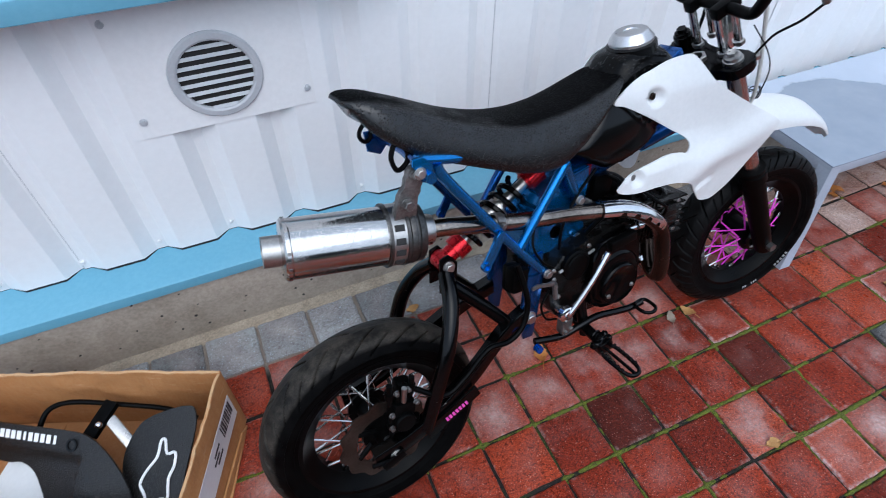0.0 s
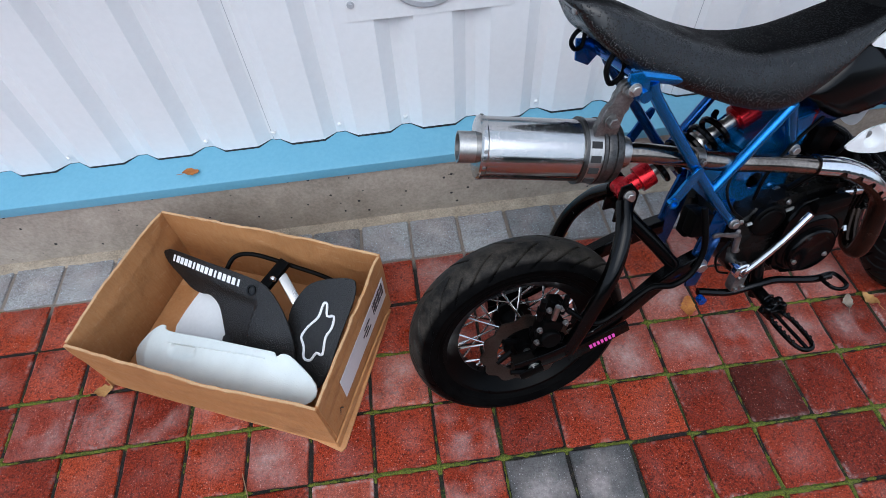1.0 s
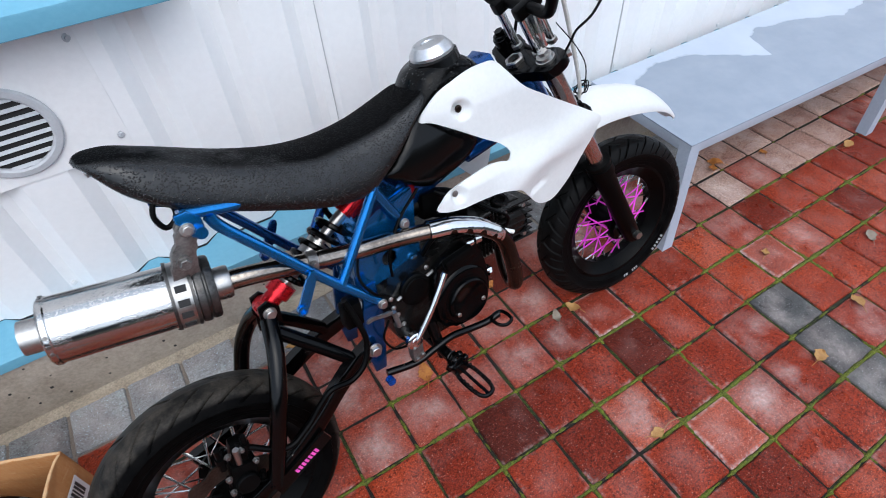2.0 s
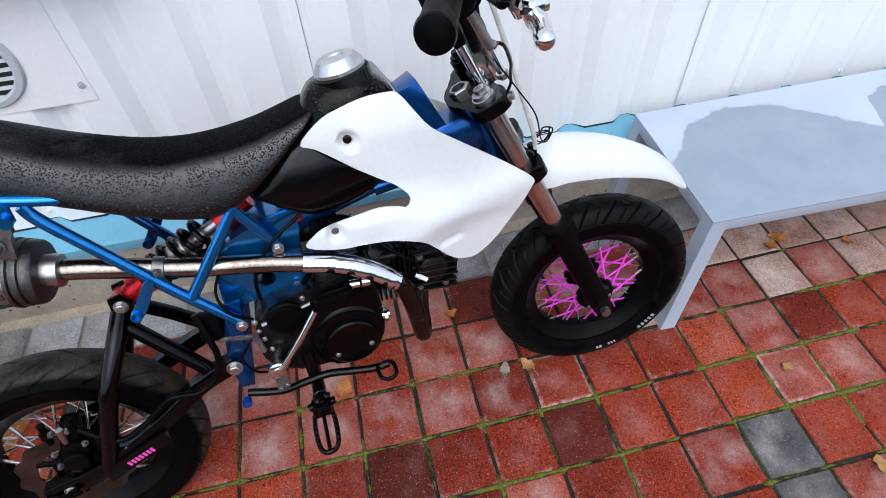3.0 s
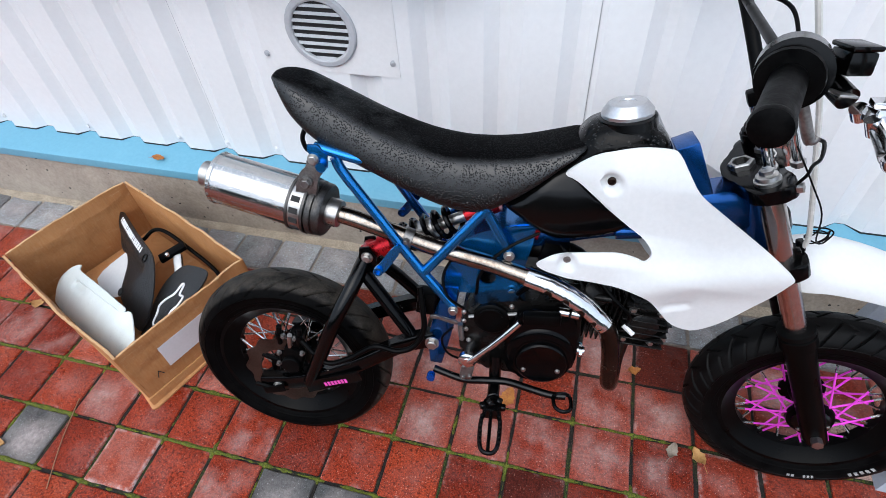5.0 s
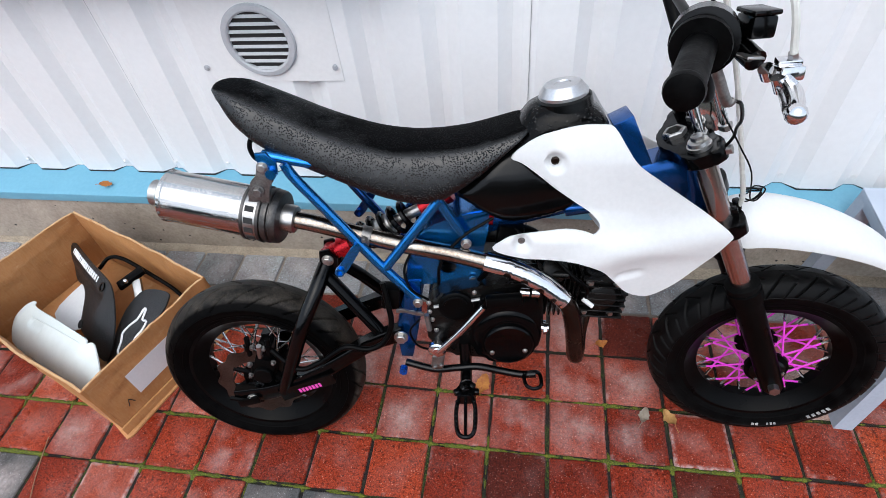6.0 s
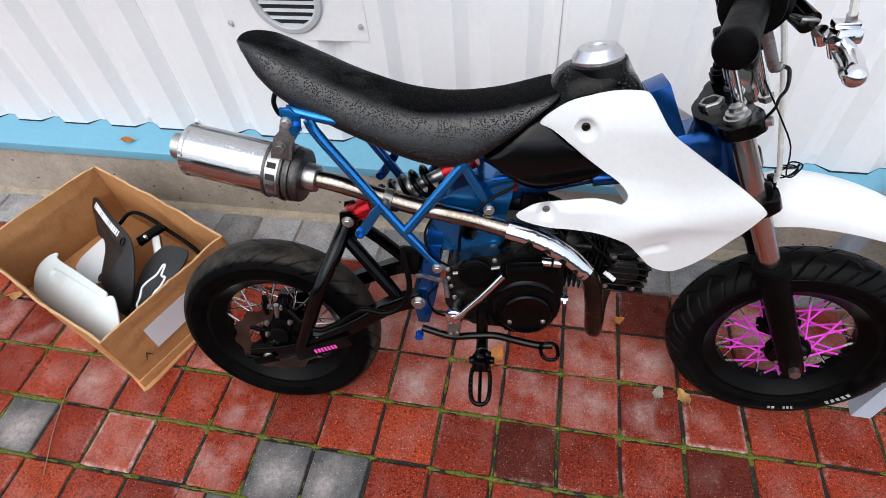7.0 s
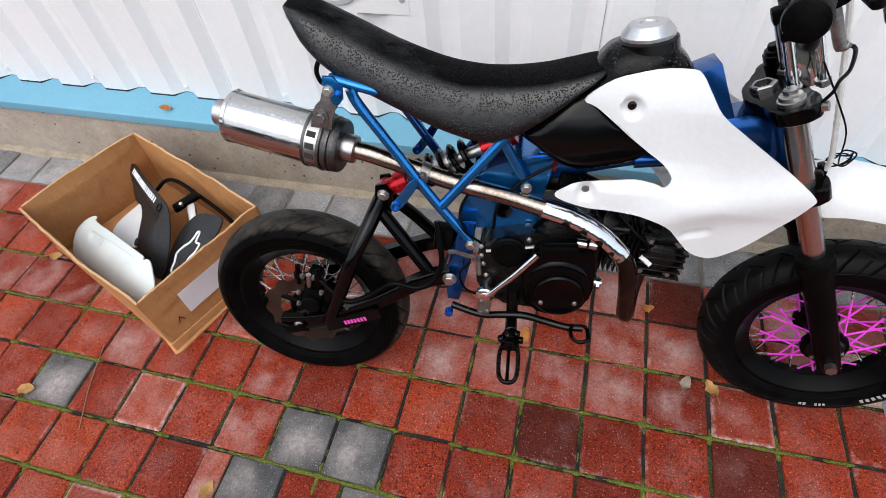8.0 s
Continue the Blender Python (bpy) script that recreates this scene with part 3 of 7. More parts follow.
for k in range(6):
    q = k / 5
    line = []
    for x in xs:
        foot = 0.57 + 0.012 * noise.noise((x * 7, 0, 0)) + 0.006 * noise.noise((x * 31, 4, 0))
        y = foot + (0.612 - foot) * q
        line.append((x, y, (-0.006 if k == 0 else 0.0005 + 0.008 * q ** 1.5) + 0.003 * noise.noise((x * 40, y * 90, 2)) + 0.003 * q * noise.noise((x * 9, y * 9, 5))))
    rows.append(line)
rings(bm, [[*r, (7.0, 0.612, -0.03), (-6.3, 0.612, -0.03)] for r in rows], cap=False)
tagged(part("mortar_strip", bm, SANDY, angle=60), "rough sandy mortar strip along the foot of the plinth", "mortar", kind="structure")
rng = random.Random(8)
# Holes are dark discs on the face, their shade put into the colour.
bm = bmesh.new()
for k in range(70):
    x, z, r = rng.uniform(-1.9, 1.0), rng.uniform(0.02, 0.2), rng.uniform(0.0015, 0.0045)
    spin(bm, [(r, 0.0), (r * 0.9, 0.0008)], pose(x, 0.6042, z, 90, 0, 0), 7)
tagged(part("air_hole", bm, SHADE), "small dark air holes in the concrete plinth", "holes", kind="stuff")

# ---- vent ----
vent = group_of("wall_vent", pose(-0.462, 0.6845, 0.697), "round grey louvred vent on a white screwed panel", "vent")
bm = bmesh.new()
x0, x1, z0, z1 = -0.182, 0.195, -0.112, 0.175
hole = [(0.08 * math.cos(a), 0.08 * math.sin(a)) for a in [2 * math.pi * i / 48 for i in range(48)]]
outer = [(x0, z0), (x1, z0), (x1, z1), (x0, z1)]


def square_ring(a):
    """Where a ray at that angle leaves the panel's outline."""
    c, s = math.cos(a), math.sin(a)
    k = min((x1 / c if c > 1e-9 else x0 / c if c < -1e-9 else 1e9), (z1 / s if s > 1e-9 else z0 / s if s < -1e-9 else 1e9))
    return c * k, s * k


angles = sorted([2 * math.pi * i / 48 for i in range(48)] + [math.atan2(z, x) % (2 * math.pi) for x, z in outer])
loops = []
for y in (0.0, -0.0022):
    loops.append(([(0.08 * math.cos(a), y, 0.08 * math.sin(a)) for a in angles], [(square_ring(a)[0], y, square_ring(a)[1]) for a in angles]))
rings(bm, [loops[0][0], loops[0][1], loops[1][1], loops[1][0]], closed=True)
part("panel", bm, VENT_WHITE, vent, "white painted panel")
bm = bmesh.new()
spin(bm, [(0.075, -0.004), (0.0945, -0.0005), (0.0945, 0.004), (0.091, 0.008), (0.08, 0.009), (0.0755, 0.006)], pose(0, -0.0022, 0, 90, 0, 0), 64, closed=True)
ring = part("ring", bm, GRILLE, vent, "grey plastic ring")
for k in range(8):
    h = -0.0715 + k * 0.0192
    half = math.sqrt(max(0.0, 0.0765 ** 2 - h * h))
    bm = bmesh.new()
    prism(bm, [(-0.0005, 0.0005), (0.007, -0.0032), (0.008, -0.0022), (0.002, 0.003), (-0.0005, 0.003)], Matrix.Translation((-half, 0, h)) @ Matrix(((0, 0, 1, 0), (-1, 0, 0, 0), (0, 1, 0, 0), (0, 0, 0, 1))), 2 * half)
    part("slat", bm, GRILLE, vent, flat=True)
# No depth here: a dark disc gives the shade seen between the slats.
bm = bmesh.new()
spin(bm, [(0.0795, 0.0004), (0.0795, 0.0012)], pose(0, 0, 0, 90, 0, 0), 40)
part("duct", bm, SHADE, vent, "flat dark disc drawn for the shaded duct")
vs_ = part("panel_screw", screw_mesh(), GRILLE, vent, m=pose(-0.17, -0.0022, -0.072, 90, 0, 0))
for x, z in ((0.18, -0.072), (-0.168, 0.137), (0.18, 0.141)):
    share(vs_, "panel_screw", pose(x, -0.0022, z, 90, 0, 30), vent)

# ---- table ----
TAB = pose(1.018, 0.19, 0, 0, 0, -1.8)
table = group_of("low_table", TAB, "low grey-blue painted metal table, wet on top", "table")
LONG, DEEP, HIGH = 1.95, 0.42, 0.336
bm = bmesh.new()
prism(bm, [(0, 0), (LONG, 0), (LONG, DEEP + 0.06), (0, DEEP)], pose(0, 0, HIGH - 0.004), 0.004, 0.0012)
part("tabletop", bm, TABLE, table, "grey-blue painted top with rain water")
for nm, a, b in (("apron", (0, 0.0015, 0), (LONG, 0.0015, 0)), ("apron", (0, DEEP - 0.0035, 0), (LONG, DEEP - 0.0035, 0)), ("apron", (0.0015, 0.003, 0), (0.0015, DEEP - 0.003, 0)), ("apron", (LONG - 0.0015, 0.003, 0), (LONG - 0.0015, DEEP - 0.003, 0))):
    bm = bmesh.new()
    c, d = (Vector(a) + Vector(b)) / 2, Vector(b) - Vector(a)
    block(bm, (max(abs(d.x), 0.003), max(abs(d.y), 0.003), 0.03), pose(c.x, c.y, HIGH - 0.0195), 0.0008)
    part(nm, bm, TABLE_LEG, table)
for x, y, fx, fy in ((0.022, 0.022, -0.066, -0.066), (1.08, 0.022, -0.066, -0.04), (1.9, 0.022, 0.038, -0.04), (0.022, DEEP - 0.022, -0.038, 0.0), (1.08, DEEP - 0.022, -0.038, 0.0), (1.9, DEEP - 0.022, 0.03, 0.0)):
    bm = bmesh.new()
    for sx, sy, ox, oy in ((0.04, 0.004, 0.0, -0.018), (0.004, 0.036, -0.018, 0.002)):
        lo, hi = Vector((x + fx + ox, y + fy + oy, 0.0)), Vector((x + ox, y + oy, HIGH - 0.006))
        rings(bm, [[p + Vector((a * sx / 2, b * sy / 2, 0)) for a, b in ((-1, -1), (1, -1), (1, 1), (-1, 1))] for p in (lo, hi)])
    part("leg", bm, TABLE_LEG, table, flat=True)

# ---- cardboard box ----
BL, BW, BH = 0.59, 0.382, 0.22
BOX = pose(-0.994, 0.238, 0.0, 0, 0, -22.6)
carton = group_of("cardboard_box", BOX, "open brown cardboard box with worn rim on the paving", "box")


def carton_warp(x, z, length, height, sag, seed):
    """Bow and rise of a tired board: soft bulges, sharp creases, a wavy rim that droops at the corners."""
    s, k = x / length + 0.5, z / height
    bow = sag * math.sin(math.pi * s) * k ** 1.4 + 0.0016 * noise.noise((x * 14, z * 14, seed)) + 0.0035 * noise.noise((x * 5, z * 9, seed + 20)) * k
    for scale, lift, tall in ((7, 0.0032, 2.4), (15, 0.0013, 0.7)):
        ridge = 1 - abs(noise.noise((x * scale, z * scale * tall, seed + 40 + scale)))
        bow += lift * max(0.0, ridge - 0.72) / 0.28 * min(1.0, k * 1.6) * min(1.0, 9 * min(s, 1 - s))
    rise = (0.004 * noise.noise((x * 7, 7, seed)) + 0.0008 * noise.noise((x * 42, 3, seed)) - 0.004 * math.exp(-(min(s, 1 - s) * length / 0.02) ** 2)) * k ** 6
    return bow, rise


def carton_wall(length, height, sag, seed):
    """A creased board with its fluted thickness."""
    b, n, tall = bmesh.new(), 56, 22
    rows = []
    for j in range(tall + 1):
        z = height * j / tall
        face, back = [], []
        for i in range(n + 1):
            x = (i / n - 0.5) * length
            bow, rise = carton_warp(x, z, length, height, sag, seed)
            face.append((x, bow - 0.0035, z + rise))
            back.append((x, bow + 0.0035, z + rise))
        rows.append(face + back[::-1])
    rings(b, rows)
    return b


def worn_rim(length, height, sag, seed):
    """The cut upper edge of a board: frayed paper that follows its bow."""
    b, rows = bmesh.new(), []
    for i in range(121):
        x = (i / 120 - 0.5) * (length - 0.004)
        y, rise = carton_warp(x, height, length, height, sag, seed)
        z = height + rise + 0.0012 * noise.noise((x * 90, 2, seed))
        w = 0.0026 + 0.0014 * noise.noise((x * 60, 5, seed))
        rows.append([(x, y - w - 0.0008, z - 0.002), (x, y + w + 0.0008, z - 0.002), (x, y + w, z + 0.0012), (x, y - w, z + 0.0016)])
    rings(b, rows)
    return b


for w, d, a, sag, seed in ((BL, (0, -BW / 2), 0, -0.012, 1), (BL, (0, BW / 2), 180, -0.004, 2), (BW - 0.008, (-BL / 2, 0), -90, -0.006, 3), (BW - 0.008, (BL / 2, 0), 90, -0.001, 4)):
    board = part("side_wall", carton_wall(w, BH, sag, seed), CARD, carton, m=pose(d[0], d[1], 0.004, 0, 0, a))
    part("worn_edge", worn_rim(w, BH, sag, seed), CARD_EDGE, board, "frayed paper edge")
bm = bmesh.new()
prism(bm, [(-BL / 2 + 0.01, -BW / 2 - 0.003), (BL / 2 - 0.05, -BW / 2 - 0.006), (BL / 2 + 0.016, -BW / 2 - 0.016), (BL / 2 + 0.022, -BW / 2 - 0.004), (BL / 2 + 0.009, BW / 2 - 0.02), (-BL / 2 + 0.01, BW / 2)], pose(0, 0, 0.0), 0.006, 0.001)
block(bm, (BL * 0.98, BW * 0.49, 0.004), pose(0, -BW * 0.25, 0.006), 0.001)
block(bm, (BL * 0.98, BW * 0.48, 0.004), pose(0, BW * 0.25, 0.0062), 0.001)
part("base_flap", bm, CARD, carton)
for side in (-1, 1):
    bm = bmesh.new()
    block(bm, (0.15, BW * 0.95, 0.004), pose(side * (BL / 2 - 0.083), 0, 0.0125, 0, -side * 3, 0), 0.001)
    part("inner_flap", bm, CARD, carton)
for side in (-1, 1):
    bm = bmesh.new()
    prism(bm, [(-BW / 2 - 0.008, 0.0), (BW / 2 - 0.03, 0.0), (BW / 2 - 0.045, 0.022), (0.02, 0.031), (-BW / 2 - 0.006, 0.036)], Matrix.Translation((side * (BL / 2 + 0.0045), 0, 0.001)) @ pose(0, 0, 0, 90, 0, 90), 0.005 * side, 0.0008)
    part("outer_flap", bm, CARD, carton, "folded flap along the foot of the end")
# label and marks on the end that faces the motorcycle
bm = bmesh.new()
block(bm, (0.275, 0.0008, 0.082), pose(0, 0, 0), 0.0)
label_ = part("paper_label", bm, PAPER, carton, "white paper label", m=pose(BL / 2 + 0.0055, 0.03, 0.122, 0, 0, 90))
for k in range(9):
    bm = bmesh.new()
    block(bm, (0.0035 + 0.0015 * (k % 3), 0.0006, 0.042), pose(0.062 + k * 0.0078, -0.0007, 0.012))
    part("barcode_bar", bm, INK, label_, flat=True)
for k in range(3):
    bm = bmesh.new()
    block(bm, (0.034, 0.0006, 0.007), pose(0.02 - 0.012 * (k % 2), -0.0007, 0.014 - k * 0.014))
    part("print_bar", bm, INK, label_, flat=True)
for s in (-1, 1):
    bm = bmesh.new()
    block(bm, (0.0022, 0.0007, 0.024), pose(-0.168 + s * 0.0045, 0.0, 0.065, 0, -s * 22, 0))
    part("pen_mark", bm, INK, carton, m=pose(BL / 2 + 0.0055, 0.03, 0.02, 0, 0, 90), flat=True)


# ---- the motorcycle ----
BIKE = Matrix.Translation((0.0058, 0.0446, 0.002)) @ pose(0, 0, 0, 0, 0, 6.44) @ pose(0, 0, 0, -14.6, 0, 0) @ Matrix.Scale(0.993, 4)
bike = group_of("motorcycle", BIKE, "small black, blue and white pit bike leaning on wet paving", "motorcycle")
AXLE = pose(0, 0, 0, 90, 0, 0)       # turns a spun shape onto the axle


def bolt(b, at, r=0.008, out=0.008, n=6, way=-1):
    """A washer and a hexagon head that stand out sideways."""
    m = Matrix.Translation(at) @ (AXLE if way < 0 else AXLE.inverted())
    spin(b, [(r * 1.35, 0.0), (r * 1.35, out * 0.25), (r * 1.3, out * 0.3)], m, 16)
    spin(b, [(r, out * 0.25), (r, out * 0.9), (r * 0.85, out)], m, n)


def tyre_mesh(R, half, bead, groove, around=840):
    """Tyre section swept round the axle, with the tread cut into it."""
    b = bmesh.new()
    line = curve([(bead, half * 0.72, 0), (bead + 0.012, half * 0.86, 0), (bead + 0.03, half, 0), (R - 0.028, half * 0.97, 0), (R - 0.011, half * 0.72, 0), (R - 0.003, half * 0.38, 0), (R, 0.0, 0)], 12)
    run = [0.0]
    for p, q in zip(line, line[1:]):
        run.append(run[-1] + (q - p).length)
    prof = [(p.x, p.y, 1 - s / run[-1]) for p, s in zip(line, run)]
    prof = prof + [(r, -h, q) for r, h, q in reversed(prof[:-1])] + [(bead + 0.004, -half * 0.4, 1.0), (bead + 0.004, half * 0.4, 1.0)]
    ridge = {k: 0.0009 for k in (14, 29)}
    loops = []
    for i in range(around):
        a = 2 * math.pi * i / around
        c, s = math.cos(a), math.sin(a)
        lp = []
        for k, (r, h, q) in enumerate(prof):
            d = groove(a, q, h < 0)
            out = 1.0 + (ridge.get(k, 0.0) + ridge.get(144 - k, 0.0)) / half
            lp.append(((r - d) * c, h * out * (1 - 3 * d), (r - d) * s))
        loops.append(lp)
    rings(b, loops, closed=True)
    return b


def cut_at(a, centre, period, width, depth):
    """Depth of a groove that repeats round the tyre."""
    k = abs((a - centre + period / 2) % period - period / 2)
    return depth * max(0.0, min(1.0, 1.6 - 1.6 * k / width))


def rear_tread(a, q, right):
    """Long sipes that sweep back from the crown to the shoulders, with short ones between."""
    period = 2 * math.pi / 16
    off = 0.2 if right else 0.0
    d = 0.0
    if 0.05 < q < 0.46:
        d = cut_at(a, off + 0.62 * (q - 0.05) ** 0.9, period, 0.018, 0.006)
    if 0.24 < q < 0.56:
        d = max(d, cut_at(a, off + 0.19 + 0.62 * (q - 0.05), period, 0.015, 0.0055))
    return d


def front_tread(a, q, right):
    """Wide hooked channels with cross cuts at the shoulders."""
    period = 2 * math.pi / 24
    off = 0.13 if right else 0.0
    d = 0.0
    if 0.1 < q < 0.6:
        d = cut_at(a, off + 0.35 * q, period, 0.014, 0.0055)
    if 0.0 < q < 0.22:
        d = max(d, cut_at(a, off + 0.06 - 0.6 * q, period, 0.012, 0.005))
    if 0.3 < q < 0.66:
        d = max(d, cut_at(a, off + 0.13 + 0.3 * q, period, 0.011, 0.0035))
    return d


def spoke_mesh(r0, h0, r1, h1, twist, rad):
    b = bmesh.new()
    p0 = Vector((r0, h0, 0))
    p1 = Vector((r1 * math.cos(twist), h1, r1 * math.sin(twist)))
    rod(b, p0, p1, rad, n=6)
    return b


def wheel(name, m, R, half, groove, rubber, spoke_mat, tip, label):
    """Rim hoop with its tyre, hub and laced spokes."""
    bead = 0.165
    b = bmesh.new()
    w = half * 0.78
    spin(b, [(bead + 0.004, w), (bead + 0.004, w - 0.004), (bead - 0.006, w - 0.006), (bead - 0.014, w * 0.55), (bead - 0.027, w * 0.35), (bead - 0.029, 0.0),
             (bead - 0.027, -w * 0.35), (bead - 0.014, -w * 0.55), (bead - 0.006, -w + 0.006), (bead + 0.004, -w + 0.004), (bead + 0.004, -w), (bead - 0.004, -w),
             (bead - 0.018, -w * 0.6), (bead - 0.033, -w * 0.36), (bead - 0.034, 0.0), (bead - 0.033, w * 0.36), (bead - 0.018, w * 0.6), (bead - 0.004, w)], AXLE, 96, closed=True)
    hoop = part(name, b, BLACK_SATIN, bike, label, m=m)
    part("tyre", tyre_mesh(R, half, bead, groove), rubber, hoop, angle=30)
    b = bmesh.new()
    spin(b, [(0.012, -0.062), (0.02, -0.06), (0.022, -0.046), (0.043, -0.044), (0.044, -0.036), (0.027, -0.032), (0.023, 0.0), (0.027, 0.032), (0.044, 0.036), (0.043, 0.044), (0.022, 0.046), (0.02, 0.06), (0.012, 0.062)], AXLE, 40)
    hub = part("hub", b, BLACK_SATIN, hoop)
    for side in (-1, 1):
        for lace in (-1, 1):
            first = None
            ends = None
            for k in range(9):
                a = 2 * math.pi * (k + (0.25 if lace > 0 else 0.0) + (0.5 if side > 0 else 0.0)) / 9
                turn = Matrix.Rotation(a, 4, "Y")
                h0 = side * (0.041 if lace > 0 else 0.037)
                if first is None:
                    first = part("spoke", spoke_mesh(0.038, h0, 0.133, side * 0.006, lace * 0.6, 0.0021), spoke_mat, hoop, m=turn)
                    d0, d1 = Vector((0.038, h0, 0)), Vector((0.133 * math.cos(lace * 0.6), side * 0.006, 0.133 * math.sin(lace * 0.6)))
                    b2 = bmesh.new()
                    rod(b2, d0.lerp(d1, 0.8), d1, 0.003, n=6)
                    ends = part("spoke_nipple", b2, tip, hoop, m=turn)
                else:
                    share(first, "spoke", turn, hoop)
                    share(ends, "spoke_nipple", turn, hoop)
    return hoop, hub


REAR = Vector((-0.376, 0.0, 0.231))
rear, rear_hub = wheel("rear_wheel", Matrix.Translation(REAR), 0.232, 0.046, rear_tread, RUBBER_DUSTY, SPOKE, SPOKE, "black spoked rear wheel with worn road tyre")

# steering: the fork, the front wheel and the bars turn together
RAKE, STEER = 23.8, -9.0
FORK = Matrix.Translation((0.713, 0, 0.219)) @ pose(0, 0, 0, 0, -RAKE, 0) @ pose(0, 0, 0, 0, 0, STEER)


def fk(x, y, z):
    """A place given in the fork's own axes."""
    return FORK @ Vector((x, y, z))


front, front_hub = wheel("front_wheel", FORK @ Matrix.Translation((0.03, 0, 0)) @ pose(0, 0, 0, 0, RAKE + 20, 0), 0.236, 0.043, front_tread, RUBBER_FRONT, PINK, SPOKE, "black spoked front wheel with pink spokes")


b = bmesh.new()
spin(b, [(0.036, 0.0), (0.036, 0.004), (0.032, 0.009), (0.018, 0.011)], Matrix.Translation((0, -0.05, 0)) @ AXLE, 40)
flange = part("hub_flange", b, BLACK_PLASTIC, front)
for k in range(5):
    a = 2 * math.pi * k / 5 + 0.5
    b = bmesh.new()
    bolt(b, Vector((0.026 * math.cos(a), -0.058, 0.026 * math.sin(a))), 0.004, 0.005)
    part("flange_bolt", b, STEEL, flange)


def tyre_bars(owner, R, half, start, count, width, gap, material, high):
    """Moulded letters on the side wall, as plain bars."""
    for k in range(count):
        a = radians(start + k * gap)
        b = bmesh.new()
        block(b, (high, 0.0012, width), Matrix.Translation((R * math.cos(a), -half, R * math.sin(a))) @ Matrix.Rotation(-a, 4, "Y"))
        part("side_mark", b, material, owner, flat=True)


tyre_bars(front, 0.196, 0.0432, -30, 5, 0.0062, 3.3, TYRE_PRINT, 0.0105)
tyre_bars(front, 0.196, 0.0432, -64, 2, 0.0056, 2.5, TYRE_PRINT, 0.0075)
tyre_bars(front, 0.196, 0.0432, -55, 3, 0.0045, 2.2, TYRE_PRINT, 0.0075)

# brake disc and caliper of the rear wheel
b = bmesh.new()
pet, holes = [], 144
for i in range(holes):
    a = 2 * math.pi * i / holes
    pet.append((0.094 + 0.0042 * math.cos(a * 12), a))
loop_o = [[(r * math.cos(a), y, r * math.sin(a)) for r, a in pet] for y in (-0.058, -0.0545)]
loop_i = [[(0.062 * math.cos(a), y, 0.062 * math.sin(a)) for r, a in pet] for y in (-0.0545, -0.058)]
rings(b, loop_o + loop_i, closed=True)
disc = part("brake_disc", b, DISC, rear, "brown wavy brake disc")
b = bmesh.new()
for k in range(6):
    a = 2 * math.pi * k / 6
    tube(b, [(0.03 * math.cos(a), -0.055, 0.03 * math.sin(a)), (0.066 * math.cos(a + 0.35), -0.056, 0.066 * math.sin(a + 0.35))], 0.006, 6)
part("disc_carrier", b, BLACK_SATIN, rear)
b = bmesh.new()
CAL = REAR + Vector((0.036, -0.075, 0.062))
block(b, (0.046, 0.036, 0.07), Matrix.Translation(CAL + Vector((0.0, 0, 0.004))) @ pose(0, 0, 0, 0, 18, 0), 0.008)
block(b, (0.03, 0.03, 0.05), Matrix.Translation(CAL + Vector((0.012, 0.004, 0.055))) @ pose(0, 0, 0, 0, 18, 0), 0.007)
spin(b, [(0.021, 0.0), (0.021, 0.006), (0.019, 0.009), (0.012, 0.01)], Matrix.Translation(CAL + Vector((0, -0.018, -0.002))) @ AXLE, 24)
caliper = part("brake_caliper", b, BLACK_SATIN, bike, "black brake caliper")
for dx, dz in ((-0.022, 0.03), (0.03, 0.034), (0.02, 0.075), (-0.004, 0.078), (-0.028, -0.002)):
    b = bmesh.new()
    bolt(b, CAL + Vector((dx, -0.019, dz)), 0.0044, 0.008)
    part("caliper_bolt", b, WORN, caliper)
b = bmesh.new()
rod(b, CAL + Vector((0.006, -0.02, 0.05)), CAL + Vector((0.012, -0.024, 0.085)), 0.0055, n=10)
part("hose_union", b, STEEL, caliper)
for a_, b_, r_ in (((-0.02, -0.012, 0.05), (-0.012, -0.016, 0.1), 0.006), ((0.024, -0.014, 0.055), (0.032, -0.018, 0.098), 0.0055), ((-0.03, -0.01, -0.03), (-0.022, -0.012, 0.02), 0.005), ((0.02, -0.01, -0.045), (0.028, -0.01, -0.01), 0.006)):
    b = bmesh.new()
    rod(b, CAL + Vector(a_), CAL + Vector(b_), r_, n=10)
    rod(b, CAL + Vector(a_).lerp(Vector(b_), 0.35), CAL + Vector(a_).lerp(Vector(b_), 0.6), r_ * 1.5, n=10)
    part("slide_pin", b, BLACK_SATIN, caliper)
b = bmesh.new()
block(b, (0.05, 0.006, 0.02), Matrix.Translation(REAR + Vector((-0.008, -0.112, -0.004))) @ pose(0, 0, 0, 0, -16, 0), 0.003)
tube(b, [REAR + Vector((-0.05, -0.108, 0.004)), REAR + Vector((-0.018, -0.108, -0.004))], 0.0045, 6)
part("chain_adjuster", b, BLACK_SATIN, bike)

